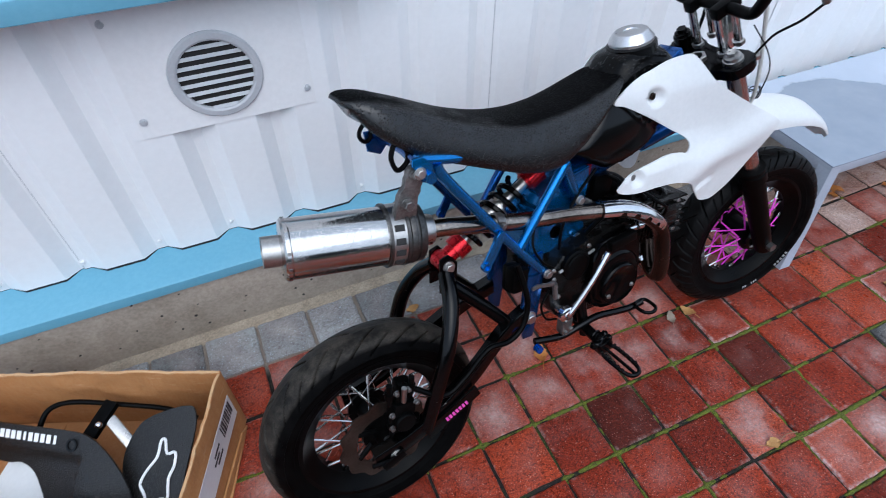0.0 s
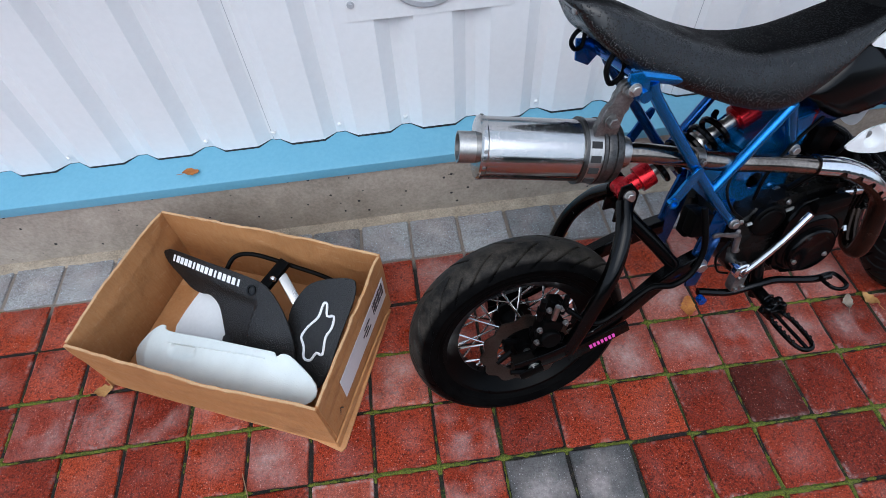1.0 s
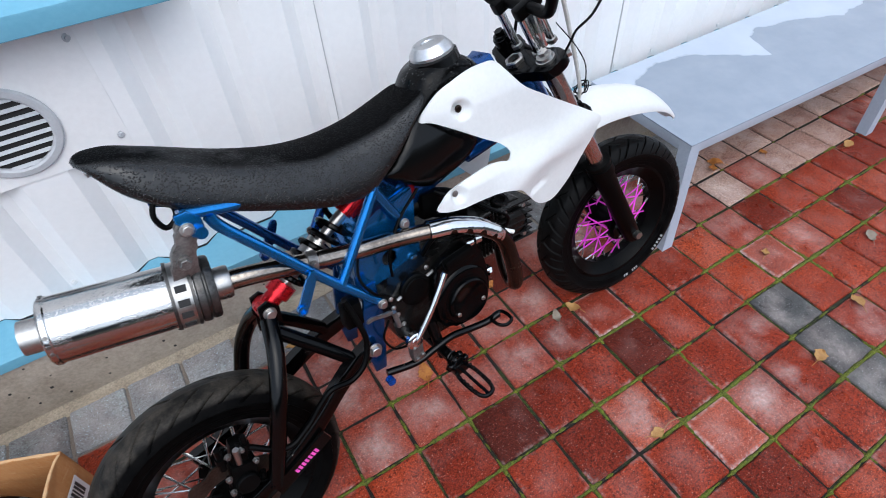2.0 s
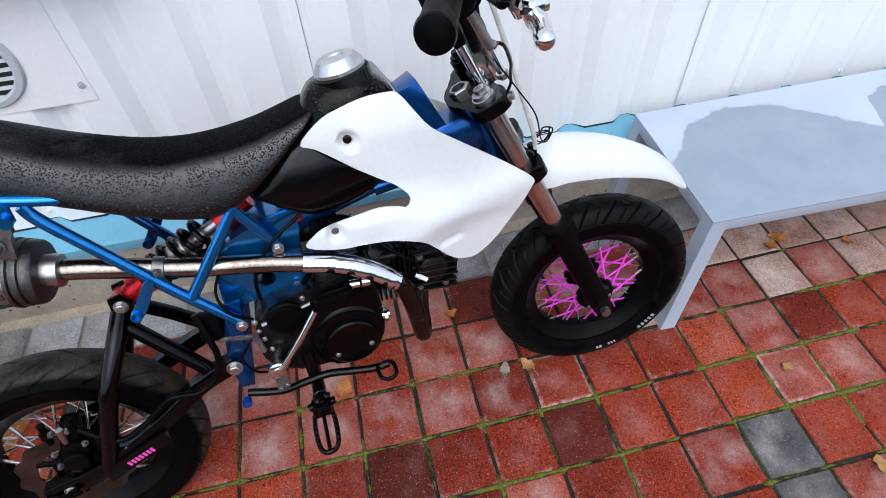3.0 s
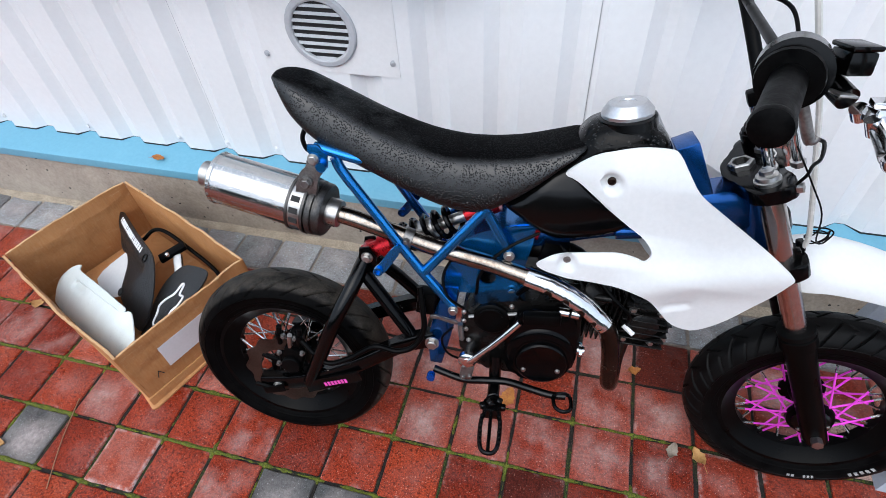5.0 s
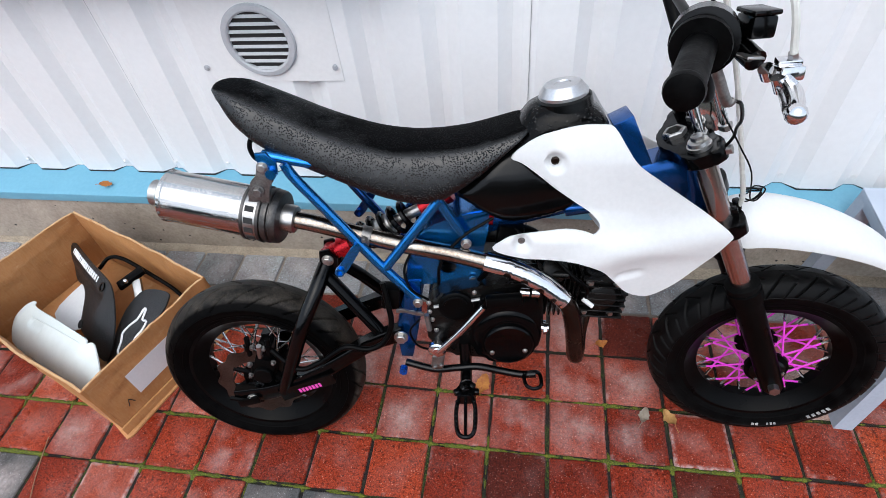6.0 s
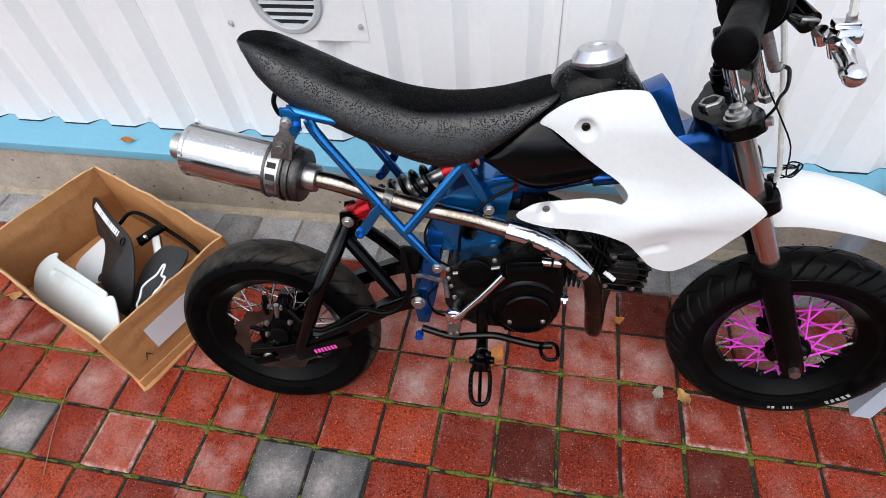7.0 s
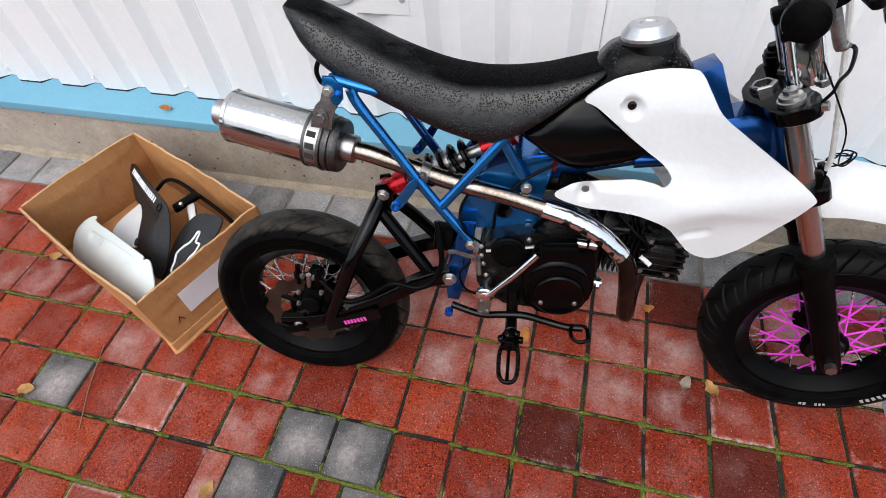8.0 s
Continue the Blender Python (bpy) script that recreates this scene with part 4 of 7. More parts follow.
# swing arm
SHOCK_LOW = Vector((-0.169, 0, 0.534))
PIVOT = Vector((-0.034, 0, 0.375))
for s in (-1, 1):
    b = bmesh.new()
    tube(b, curve([(-0.303, s * 0.098, 0.248), (-0.268, s * 0.1, 0.33), (-0.229, s * 0.097, 0.42), (-0.196, s * 0.066, 0.482), (-0.176, s * 0.022, 0.521)], 6), 0.0155, 12)
    part("swingarm_stay", b, CHIPPED, bike)
    b = bmesh.new()
    low = curve([REAR + Vector((-0.04, s * 0.092, 0.0)), REAR + Vector((0.06, s * 0.092, 0.018)), (-0.2, s * 0.088, 0.303), (-0.1, s * 0.07, 0.355), (PIVOT.x, s * 0.062, PIVOT.z)], 5)
    rings(b, [[p + Vector((0, y, z)) for y, z in ((-0.011, -0.018), (0.011, -0.018), (0.013, -0.014), (0.013, 0.014), (0.011, 0.018), (-0.011, 0.018), (-0.013, 0.014), (-0.013, -0.014))] for p in low])
    part("swingarm_beam", b, CHIPPED, bike)
    b = bmesh.new()
    tube(b, [(-0.18, s * 0.03, 0.506), (-0.126, s * 0.05, 0.44), (-0.085, s * 0.062, 0.385), (-0.078, s * 0.064, 0.37)], 0.0135, 12)
    part("swingarm_brace", b, BLACK, bike)
b = bmesh.new()
side_plate(b, [(-0.194, 0.481), (-0.159, 0.481), (-0.149, 0.536), (-0.164, 0.557), (-0.184, 0.553)], -0.024, 0.007, 0.002)
side_plate(b, [(-0.194, 0.481), (-0.159, 0.481), (-0.149, 0.536), (-0.164, 0.557), (-0.184, 0.553)], 0.017, 0.007, 0.002)
part("shock_bracket", b, BLACK, bike)
for nm, at, r, out in (("shock_bolt", SHOCK_LOW + Vector((0, -0.024, 0)), 0.009, 0.01), ("pivot_bolt", Vector((PIVOT.x, -0.079, PIVOT.z)), 0.011, 0.012)):
    b = bmesh.new()
    bolt(b, at, r, out)
    part(nm, b, STEEL, bike)
b = bmesh.new()
bolt(b, REAR + Vector((0, -0.106, 0)), 0.009, 0.008)
rod(b, REAR + Vector((0, -0.112, 0)), REAR + Vector((0, 0.112, 0)), 0.0075)
part("rear_axle", b, STEEL, bike)
# maker's plate near the axle
b = bmesh.new()
side_plate(b, [(-0.31, 0.258), (-0.19, 0.303), (-0.182, 0.278), (-0.305, 0.226)], -0.112, 0.006, 0.001)
guard = part("chain_guard_plate", b, BLACK_PLASTIC, bike, "black plate with pink print")
for k in range(7):
    b = bmesh.new()
    block(b, (0.0052, 0.001, 0.0105), pose(-0.262 + k * 0.0076, -0.1126, 0.2585 + k * 0.0027, 0, -20, 0))
    part("print_bar", b, PINK_PRINT, guard, flat=True)
b = bmesh.new()
tube(b, curve([CAL + Vector((0.015, -0.01, 0.08)), (-0.26, -0.105, 0.318), (-0.21, -0.104, 0.33), (-0.171, -0.102, 0.357), (-0.142, -0.102, 0.372), (-0.101, -0.102, 0.364), (-0.066, -0.1, 0.381), (-0.047, -0.095, 0.422), (-0.048, -0.09, 0.467), (-0.054, -0.08, 0.515)], 7), 0.0058, 10)
part("brake_hose", b, BLACK_SATIN, bike, "black rubber brake hose")

# frame
# Far-side and inner members get the shaded copy of the blue.
for s in (-1, 1):
    v = s * 0.075
    b = bmesh.new()
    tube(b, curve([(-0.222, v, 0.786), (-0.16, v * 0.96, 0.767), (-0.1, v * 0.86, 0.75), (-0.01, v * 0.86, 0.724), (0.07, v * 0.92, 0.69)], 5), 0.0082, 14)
    part("seat_rail", b, BLUE if s < 0 else BLUE_SHADED, bike)
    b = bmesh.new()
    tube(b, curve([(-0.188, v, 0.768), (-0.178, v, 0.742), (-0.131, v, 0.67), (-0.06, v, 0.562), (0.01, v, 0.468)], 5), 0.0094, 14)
    part("subframe_tube", b, BLUE if s < 0 else BLUE_SHADED, bike)
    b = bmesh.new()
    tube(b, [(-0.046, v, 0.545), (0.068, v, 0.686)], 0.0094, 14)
    part("subframe_brace", b, BLUE if s < 0 else BLUE_SHADED, bike)
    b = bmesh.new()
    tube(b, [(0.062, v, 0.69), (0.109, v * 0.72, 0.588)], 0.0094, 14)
    part("frame_strut", b, BLUE if s < 0 else BLUE_SHADED, bike)
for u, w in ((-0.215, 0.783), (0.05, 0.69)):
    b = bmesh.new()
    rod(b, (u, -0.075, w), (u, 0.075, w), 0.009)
    part("cross_tube", b, BLUE_SHADED, bike)
b = bmesh.new()
side_plate(b, [(-0.23, 0.792), (-0.212, 0.792), (-0.198, 0.774), (-0.2, 0.752), (-0.21, 0.746), (-0.22, 0.752), (-0.222, 0.77), (-0.232, 0.78)], -0.086, 0.007, 0.002)
spin(b, [(0.009, 0.0), (0.009, 0.01)], Matrix.Translation((-0.208, -0.086, 0.757)) @ AXLE, 14)
part("tail_bracket", b, BLUE, bike)
b = bmesh.new()
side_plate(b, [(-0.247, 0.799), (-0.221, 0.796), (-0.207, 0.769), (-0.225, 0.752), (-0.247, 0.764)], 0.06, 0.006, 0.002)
part("tail_bracket", b, BLUE_SHADED, bike)
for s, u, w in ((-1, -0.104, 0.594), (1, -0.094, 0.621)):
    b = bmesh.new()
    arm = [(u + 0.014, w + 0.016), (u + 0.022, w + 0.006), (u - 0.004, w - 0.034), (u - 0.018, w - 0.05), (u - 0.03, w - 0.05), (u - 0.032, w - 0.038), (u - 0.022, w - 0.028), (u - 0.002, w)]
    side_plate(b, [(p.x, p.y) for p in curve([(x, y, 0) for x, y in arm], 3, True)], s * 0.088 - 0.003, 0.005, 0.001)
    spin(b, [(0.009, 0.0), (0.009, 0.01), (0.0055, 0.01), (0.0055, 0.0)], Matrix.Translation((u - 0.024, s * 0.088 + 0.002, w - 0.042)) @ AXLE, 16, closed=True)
    part("foot_rest_tab", b, BLUE if s < 0 else BLUE_SHADED, bike)
for u, v, w, out in ((0.01, -0.085, 0.468, 0.009), (0.109, -0.063, 0.586, 0.009), (-0.222, -0.087, 0.768, 0.008), (0.118, -0.044, 0.487, 0.02)):
    b = bmesh.new()
    bolt(b, Vector((u, v, w)), 0.0075, out)
    part("frame_bolt", b, STEEL, bike)


def ringed(outline, v, depth, c, r, n=28):
    """A plate with a round hole through it."""
    b = bmesh.new()
    o = curve([(x, y, 0) for x, y in outline], 4, True)
    o = sorted(((math.atan2(p.y - c[1], p.x - c[0]), p.x, p.y) for p in o))
    out = [(x, y) for _, x, y in o]
    inn = [(c[0] + r * math.cos(a), c[1] + r * math.sin(a)) for a, _, _ in o]
    rings(b, [[(x, v, y) for x, y in inn], [(x, v, y) for x, y in out], [(x, v + depth, y) for x, y in out], [(x, v + depth, y) for x, y in inn]], closed=True)
    return b


for s in (-1, 1):
    b = ringed([(-0.006, 0.482), (-0.008, 0.53), (0.008, 0.582), (0.044, 0.615), (0.095, 0.632), (0.146, 0.64), (0.152, 0.612), (0.14, 0.55), (0.132, 0.482), (0.066, 0.48)], -0.04 if s < 0 else 0.036, 0.004, (0.07, 0.518), 0.0165)
    part("side_plate", b, BLUE, bike, "blue frame plate with a round hole")
b = bmesh.new()
arch = curve([(-0.006, 0.482, 0), (-0.008, 0.53, 0), (0.008, 0.582, 0), (0.044, 0.615, 0), (0.095, 0.632, 0), (0.146, 0.64, 0)], 5)
rings(b, [[(p.x + dx, y, p.y + dz) for dx, dz, y in ((0, 0, -0.046), (0, 0, 0.046), (0.003, -0.003, 0.046), (0.003, -0.003, -0.046))] for p in arch])
part("inner_fender", b, BLUE, bike)
for s in (-1, 1):
    b = bmesh.new()
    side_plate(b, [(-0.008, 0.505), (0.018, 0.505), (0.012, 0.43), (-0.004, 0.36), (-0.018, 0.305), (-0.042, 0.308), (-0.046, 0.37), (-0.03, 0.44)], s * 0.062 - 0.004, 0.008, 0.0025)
    part("pivot_plate", b, BLUE_SHADED, bike)
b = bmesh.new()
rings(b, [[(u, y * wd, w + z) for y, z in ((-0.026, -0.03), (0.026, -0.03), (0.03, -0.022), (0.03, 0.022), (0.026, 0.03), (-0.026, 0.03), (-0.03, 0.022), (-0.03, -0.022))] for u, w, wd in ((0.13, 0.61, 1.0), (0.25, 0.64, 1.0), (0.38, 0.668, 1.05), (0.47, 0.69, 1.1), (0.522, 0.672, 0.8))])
part("backbone", b, BLUE_SHADED, bike)
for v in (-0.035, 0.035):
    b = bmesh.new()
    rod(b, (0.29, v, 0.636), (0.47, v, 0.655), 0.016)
    part("cradle_tube", b, BLUE_SHADED, bike)
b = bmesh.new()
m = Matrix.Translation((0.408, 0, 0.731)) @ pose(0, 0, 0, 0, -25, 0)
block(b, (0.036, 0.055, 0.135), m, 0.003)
part("tank_mount", b, BLUE_SHADED, bike, "blue box-section tank mount, coloured with the shaded blue")
b = bmesh.new()
tube(b, [fk(0, 0, 0.415), fk(0, 0, 0.56)], 0.029, 20)
tube(b, [fk(0, 0, 0.548), fk(0, 0, 0.565)], 0.033, 20)
tube(b, [fk(0, 0, 0.41), fk(0, 0, 0.43)], 0.033, 20)
part("head_tube", b, BLUE_SHADED, bike)

# shock absorber
b = bmesh.new()
HI = Vector((0.07, 0.0, 0.652))
ax = (HI - SHOCK_LOW).normalized()
rod(b, SHOCK_LOW + ax * 0.05, HI - ax * 0.04, 0.011)
rod(b, SHOCK_LOW + ax * 0.09, SHOCK_LOW + ax * 0.15, 0.021)
shock = part("shock_absorber", b, STEEL, bike, "steel shock absorber with red ends")
b = bmesh.new()
rod(b, SHOCK_LOW - ax * 0.012, SHOCK_LOW + ax * 0.052, 0.017)
rod(b, SHOCK_LOW + ax * 0.03, SHOCK_LOW + ax * 0.056, 0.024)
rod(b, SHOCK_LOW + Vector((0, -0.016, 0)), SHOCK_LOW + Vector((0, 0.016, 0)), 0.018)
part("shock_end", b, RED_ANO, shock, "red anodised lower end")
b = bmesh.new()
rod(b, HI - ax * 0.045, HI - ax * 0.012, 0.024)
rod(b, HI - ax * 0.05, HI + ax * 0.016, 0.017)
part("shock_end", b, RED_ANO, shock, "red anodised upper end")
b = bmesh.new()
o1 = ax.orthogonal().normalized()
o2 = ax.cross(o1)
coil = [SHOCK_LOW + ax * (0.062 + 0.14 * i / 84) + (o1 * math.cos(i * 2 * math.pi / 14) + o2 * math.sin(i * 2 * math.pi / 14)) * 0.027 for i in range(85)]
tube(b, coil, 0.0055, 7)
part("spring", b, BLACK, shock, "black coil spring")


# seat: a loft of rounded sections from tail to tank
def seat_loft():
    b = bmesh.new()
    spine = [(-0.304, 0.885, 0.868, 0.026, 0.016), (-0.297, 0.889, 0.848, 0.043, 0.019), (-0.282, 0.889, 0.83, 0.056, 0.018), (-0.256, 0.883, 0.81, 0.067, 0.014), (-0.225, 0.869, 0.79, 0.071, 0.009), (-0.188, 0.851, 0.77, 0.073, 0.004), (-0.119, 0.816, 0.739, 0.08, 0.0), (-0.045, 0.788, 0.704, 0.084, 0.0),
             (0.015, 0.776, 0.684, 0.085, 0.0), (0.06, 0.774, 0.682, 0.084, 0.0), (0.1, 0.776, 0.7, 0.081, 0.0), (0.14, 0.781, 0.726, 0.077, 0.0), (0.18, 0.789, 0.757, 0.069, 0.0), (0.21, 0.796, 0.78, 0.06, 0.0), (0.224, 0.797, 0.79, 0.045, 0.0)]
    top, low, wide, cut = (curve([(p[0], 0, p[i]) for p in spine], 5) for i in (1, 2, 3, 4))
    loops = []
    for t, o, w, c in zip(top, low, wide, cut):
        h, k = t.z - o.z, w.z
        half = [(0.0, t.z), (0.35 * k, t.z - 0.001), (0.62 * k, t.z - 0.05 * h - 0.001), (0.78 * k, t.z - 0.14 * h), (0.88 * k, t.z - 0.32 * h), (0.95 * k, t.z - 0.55 * h), (1.0 * k, t.z - 0.78 * h), (1.0 * k, t.z - 0.92 * h), (0.94 * k, o.z), (0.8 * k, o.z + 0.004)]
        loops.append([(t.x + c.z * (t.z - z) / h, y, z) for y, z in half] + [(t.x + c.z * (t.z - z) / h, -y, z) for y, z in reversed(half[1:])])
    rings(b, loops)
    return b


b = bmesh.new()
tube(b, curve([(-0.234, 0.06, 0.812), (-0.247, 0.06, 0.81), (-0.256, 0.06, 0.796), (-0.249, 0.06, 0.783), (-0.237, 0.06, 0.788)], 4, True), 0.0038, 8, True)
part("seat_hook", b, BLACK_SATIN, bike)
seat = part("seat", seat_loft(), SEAT, bike, "black vinyl seat beaded with rain", angle=60)
b = bmesh.new()
tube(b, curve([(-0.238, -0.05, 0.81), (-0.25, -0.052, 0.79), (-0.243, -0.052, 0.768), (-0.225, -0.05, 0.775), (-0.222, -0.05, 0.795)], 5, True), 0.0042, 8, True)
part("seat_hook", b, BLACK_SATIN, bike)
b = bmesh.new()
spin(b, [(0.006, 0.0), (0.006, 0.003), (0.004, 0.004)], Matrix.Translation((-0.2905, -0.028, 0.872)) @ pose(0, 0, 0, 90, 0, -80), 10)
part("seat_rivet", b, STEEL, seat)

# tank
b = bmesh.new()
tank_rows = [(0.09, 0.69, 0.68, 0.04), (0.12, 0.712, 0.664, 0.06), (0.16, 0.745, 0.645, 0.062), (0.2, 0.782, 0.635, 0.058), (0.222, 0.812, 0.634, 0.06), (0.238, 0.824, 0.638, 0.064), (0.27, 0.832, 0.648, 0.068), (0.31, 0.83, 0.664, 0.07), (0.338, 0.815, 0.68, 0.068), (0.355, 0.795, 0.69, 0.06), (0.362, 0.76, 0.7, 0.05)]
lo_, hi_, wd_ = (curve([(r[0], 0, r[i]) for r in tank_rows], 4) for i in (2, 1, 3))
loops = []
for o, t, w in zip(lo_, hi_, wd_):
    h, k = t.z - o.z, w.z
    half = [(0.0, t.z), (0.5 * k, t.z - 0.02 * h), (0.74 * k, t.z - 0.09 * h), (0.86 * k, t.z - 0.22 * h), (0.9 * k, t.z - 0.4 * h), (1.0 * k, t.z - 0.52 * h), (1.0 * k, t.z - 0.7 * h), (0.9 * k, o.z + 0.1 * h), (0.6 * k, o.z)]
    loops.append([(t.x, y, z) for y, z in half] + [(t.x, -y, z) for y, z in reversed(half[1:])])
rings(b, loops)
tank = part("fuel_tank", b, TANK, bike, "black plastic fuel tank, wet", angle=50)
b = bmesh.new()
capm = Matrix.Translation((0.283, -0.003, 0.834)) @ pose(0, 0, 0, 0, -8, 0)
spin(b, [(0.0415, -0.004), (0.0415, 0.005), (0.04, 0.008), (0.031, 0.0195), (0.029, 0.0205), (0.014, 0.0205), (0.013, 0.0185), (0.006, 0.0185)], capm, 18)
part("filler_cap", b, ALU, tank, "faceted satin aluminium filler cap", angle=20)
b = bmesh.new()
spin(b, [(0.048, -0.02), (0.046, -0.003), (0.042, 0.0)], capm, 32)
part("filler_neck", b, BLACK_PLASTIC, tank)

SIDE = [(0.192, 0.762), (0.215, 0.755), (0.25, 0.722), (0.316, 0.672), (0.306, 0.652), (0.272, 0.638), (0.225, 0.628), (0.185, 0.626), (0.15, 0.644), (0.12, 0.668), (0.098, 0.686), (0.13, 0.712), (0.165, 0.748)]
for s in (-1, 1):
    b = bmesh.new()
    rim = [Vector((p.x, p.y)) for p in curve([(x, y, 0) for x, y in SIDE], 4, True)]
    skin(b, [(p.x, p.y) for p in rim], lambda u, w: 0.01 * (1 - min(1.0, min((q - Vector((u, w))).length for q in rim) / 0.016)) ** 2 - 0.06 - 0.016 * math.cos((u - 0.19) * 13) * math.cos((w - 0.685) * 21) + 0.006 * max(0.0, (w - 0.72) / 0.04), 0.012, 0.007)
    if s > 0:
        bmesh.ops.transform(b, matrix=Matrix.Diagonal((1, -1, 1, 1)), verts=b.verts)
    part("tank_side", b, BLACK_PLASTIC, bike, "glossy black tank side panel", angle=50)

# bodywork
SHROUD = [(0.192, 0.75), (0.212, 0.772), (0.245, 0.794), (0.292, 0.808), (0.335, 0.811), (0.351, 0.806), (0.366, 0.783), (0.386, 0.754), (0.422, 0.727), (0.472, 0.692), (0.505, 0.669), (0.531, 0.647), (0.528, 0.632), (0.514, 0.598), (0.482, 0.54), (0.456, 0.506),
          (0.43, 0.487), (0.398, 0.495), (0.368, 0.53), (0.342, 0.56), (0.3, 0.578), (0.25, 0.583), (0.21, 0.583), (0.172, 0.594), (0.156, 0.607), (0.178, 0.622), (0.2, 0.628), (0.24, 0.634), (0.282, 0.639), (0.312, 0.635), (0.327, 0.631), (0.336, 0.645), (0.323, 0.664), (0.296, 0.683), (0.245, 0.72), (0.212, 0.742)]


def shroud_depth(u, w):
    """Swells outwards to the front, with a crease, and sunk bolt seats."""
    base = -0.086 - 0.068 * max(0.0, min(1.0, (u - 0.2) / 0.33)) ** 1.15
    base += 0.026 * max(0.0, min(1.0, (0.262 - u) / 0.07)) * max(0.0, min(1.0, (w - 0.672) / 0.05))
    base += 0.02 * max(0.0, (w - 0.75) / 0.06) ** 1.5
    base -= 0.028 * max(0.0, min(1.0, (0.672 - w) / 0.055)) * max(0.0, min(1.0, (0.42 - u) / 0.16))
    base += 0.02 * max(0.0, min(1.0, (0.6 - w) / 0.11)) * max(0.0, min(1.0, (u - 0.3) / 0.1))
    ridge = (w - 0.57) - 0.33 * (u - 0.3)
    base -= 0.013 * math.exp(-(ridge / 0.035) ** 2) * max(0.0, min(1.0, (u - 0.26) / 0.1))
    for cu, cw, r, d in ((0.262, 0.752, 0.0155, 0.016), (0.207, 0.612, 0.015, 0.014)):
        q = math.hypot(u - cu, w - cw) / r
        if q < 1.3:
            base += d * (1 - max(0.0, min(1.0, (q - 0.55) / 0.6)))
    q = math.hypot(max(0.0, abs(u - 0.394) - 0.014), (w - 0.543) - 0.25 * (u - 0.394)) / 0.009
    base += 0.005 * max(0.0, min(1.0, (1.15 - q) * 2.0))
    return base


for s, nm in ((-1, "shroud"), (1, "shroud")):
    b = bmesh.new()
    o = [(p.x, p.y) for p in curve([(x, y, 0) for x, y in SHROUD], 3, True)]
    skin(b, o, shroud_depth, 0.003, 0.0055)
    if s > 0:
        bmesh.ops.transform(b, matrix=Matrix.Diagonal((1, -1, 1, 1)), verts=b.verts)
    sh = part(nm, b, WHITE, bike, "white plastic radiator shroud", angle=50)
    if s < 0:
        b = bmesh.new()
        spin(b, [(0.007, 0.0), (0.0066, 0.0026), (0.0042, 0.0032), (0.0036, 0.0008), (0.0005, 0.0008)], Matrix.Translation((0.262, shroud_depth(0.262, 0.752) - 0.0022, 0.752)) @ AXLE, 20)
        part("shroud_bolt", b, RUST, sh)
        # Dark disc paints the shading at the bottom of the lower dimple.
        b = bmesh.new()
        spin(b, [(0.0065, 0.0), (0.006, 0.0006)], Matrix.Translation((0.207, shroud_depth(0.207, 0.612) - 0.001, 0.612)) @ AXLE, 20)
        part("blind_hole", b, WORN, sh)

# front fender in the fork's axes
b = bmesh.new()
mid = curve([(-0.035, 0, 0.402), (0.02, 0, 0.415), (0.066, 0, 0.415), (0.12, 0, 0.395), (0.188, 0, 0.345), (0.245, 0, 0.283), (0.28, 0, 0.222), (0.297, 0, 0.165), (0.303, 0, 0.128)], 4)
widths = curve([(0, 0, 0.036), (0, 0, 0.05), (0, 0, 0.06), (0, 0, 0.066), (0, 0, 0.066), (0, 0, 0.06), (0, 0, 0.05), (0, 0, 0.036), (0, 0, 0.012)], 4)
drops = curve([(0, 0, 0.05), (0, 0, 0.06), (0, 0, 0.066), (0, 0, 0.06), (0, 0, 0.05), (0, 0, 0.038), (0, 0, 0.024), (0, 0, 0.012), (0, 0, 0.003)], 4)
loops = []
for i, (p, w, d) in enumerate(zip(mid, widths, drops)):
    a, c = mid[max(0, i - 1)], mid[min(len(mid) - 1, i + 1)]
    t = (c - a).normalized()
    nrm = Vector((-t.z, 0, t.x))
    if nrm.z < 0:
        nrm = -nrm
    arc = [(w.z * math.sin(x), d.z * (math.cos(x) - 1.0) / 1.0) for x in [math.radians(-90 + 180 * j / 14) for j in range(15)]]
    up = [p + Vector((0, y, 0)) + nrm * (h + 0.004 * math.exp(-(y / 0.012) ** 2)) for y, h in arc]
    dn = [q - nrm * 0.003 for q in up]
    loops.append([FORK @ q for q in up + dn[::-1]])
rings(b, loops)
fender = part("front_fender", b, WHITE, bike, "white plastic front fender", angle=50)

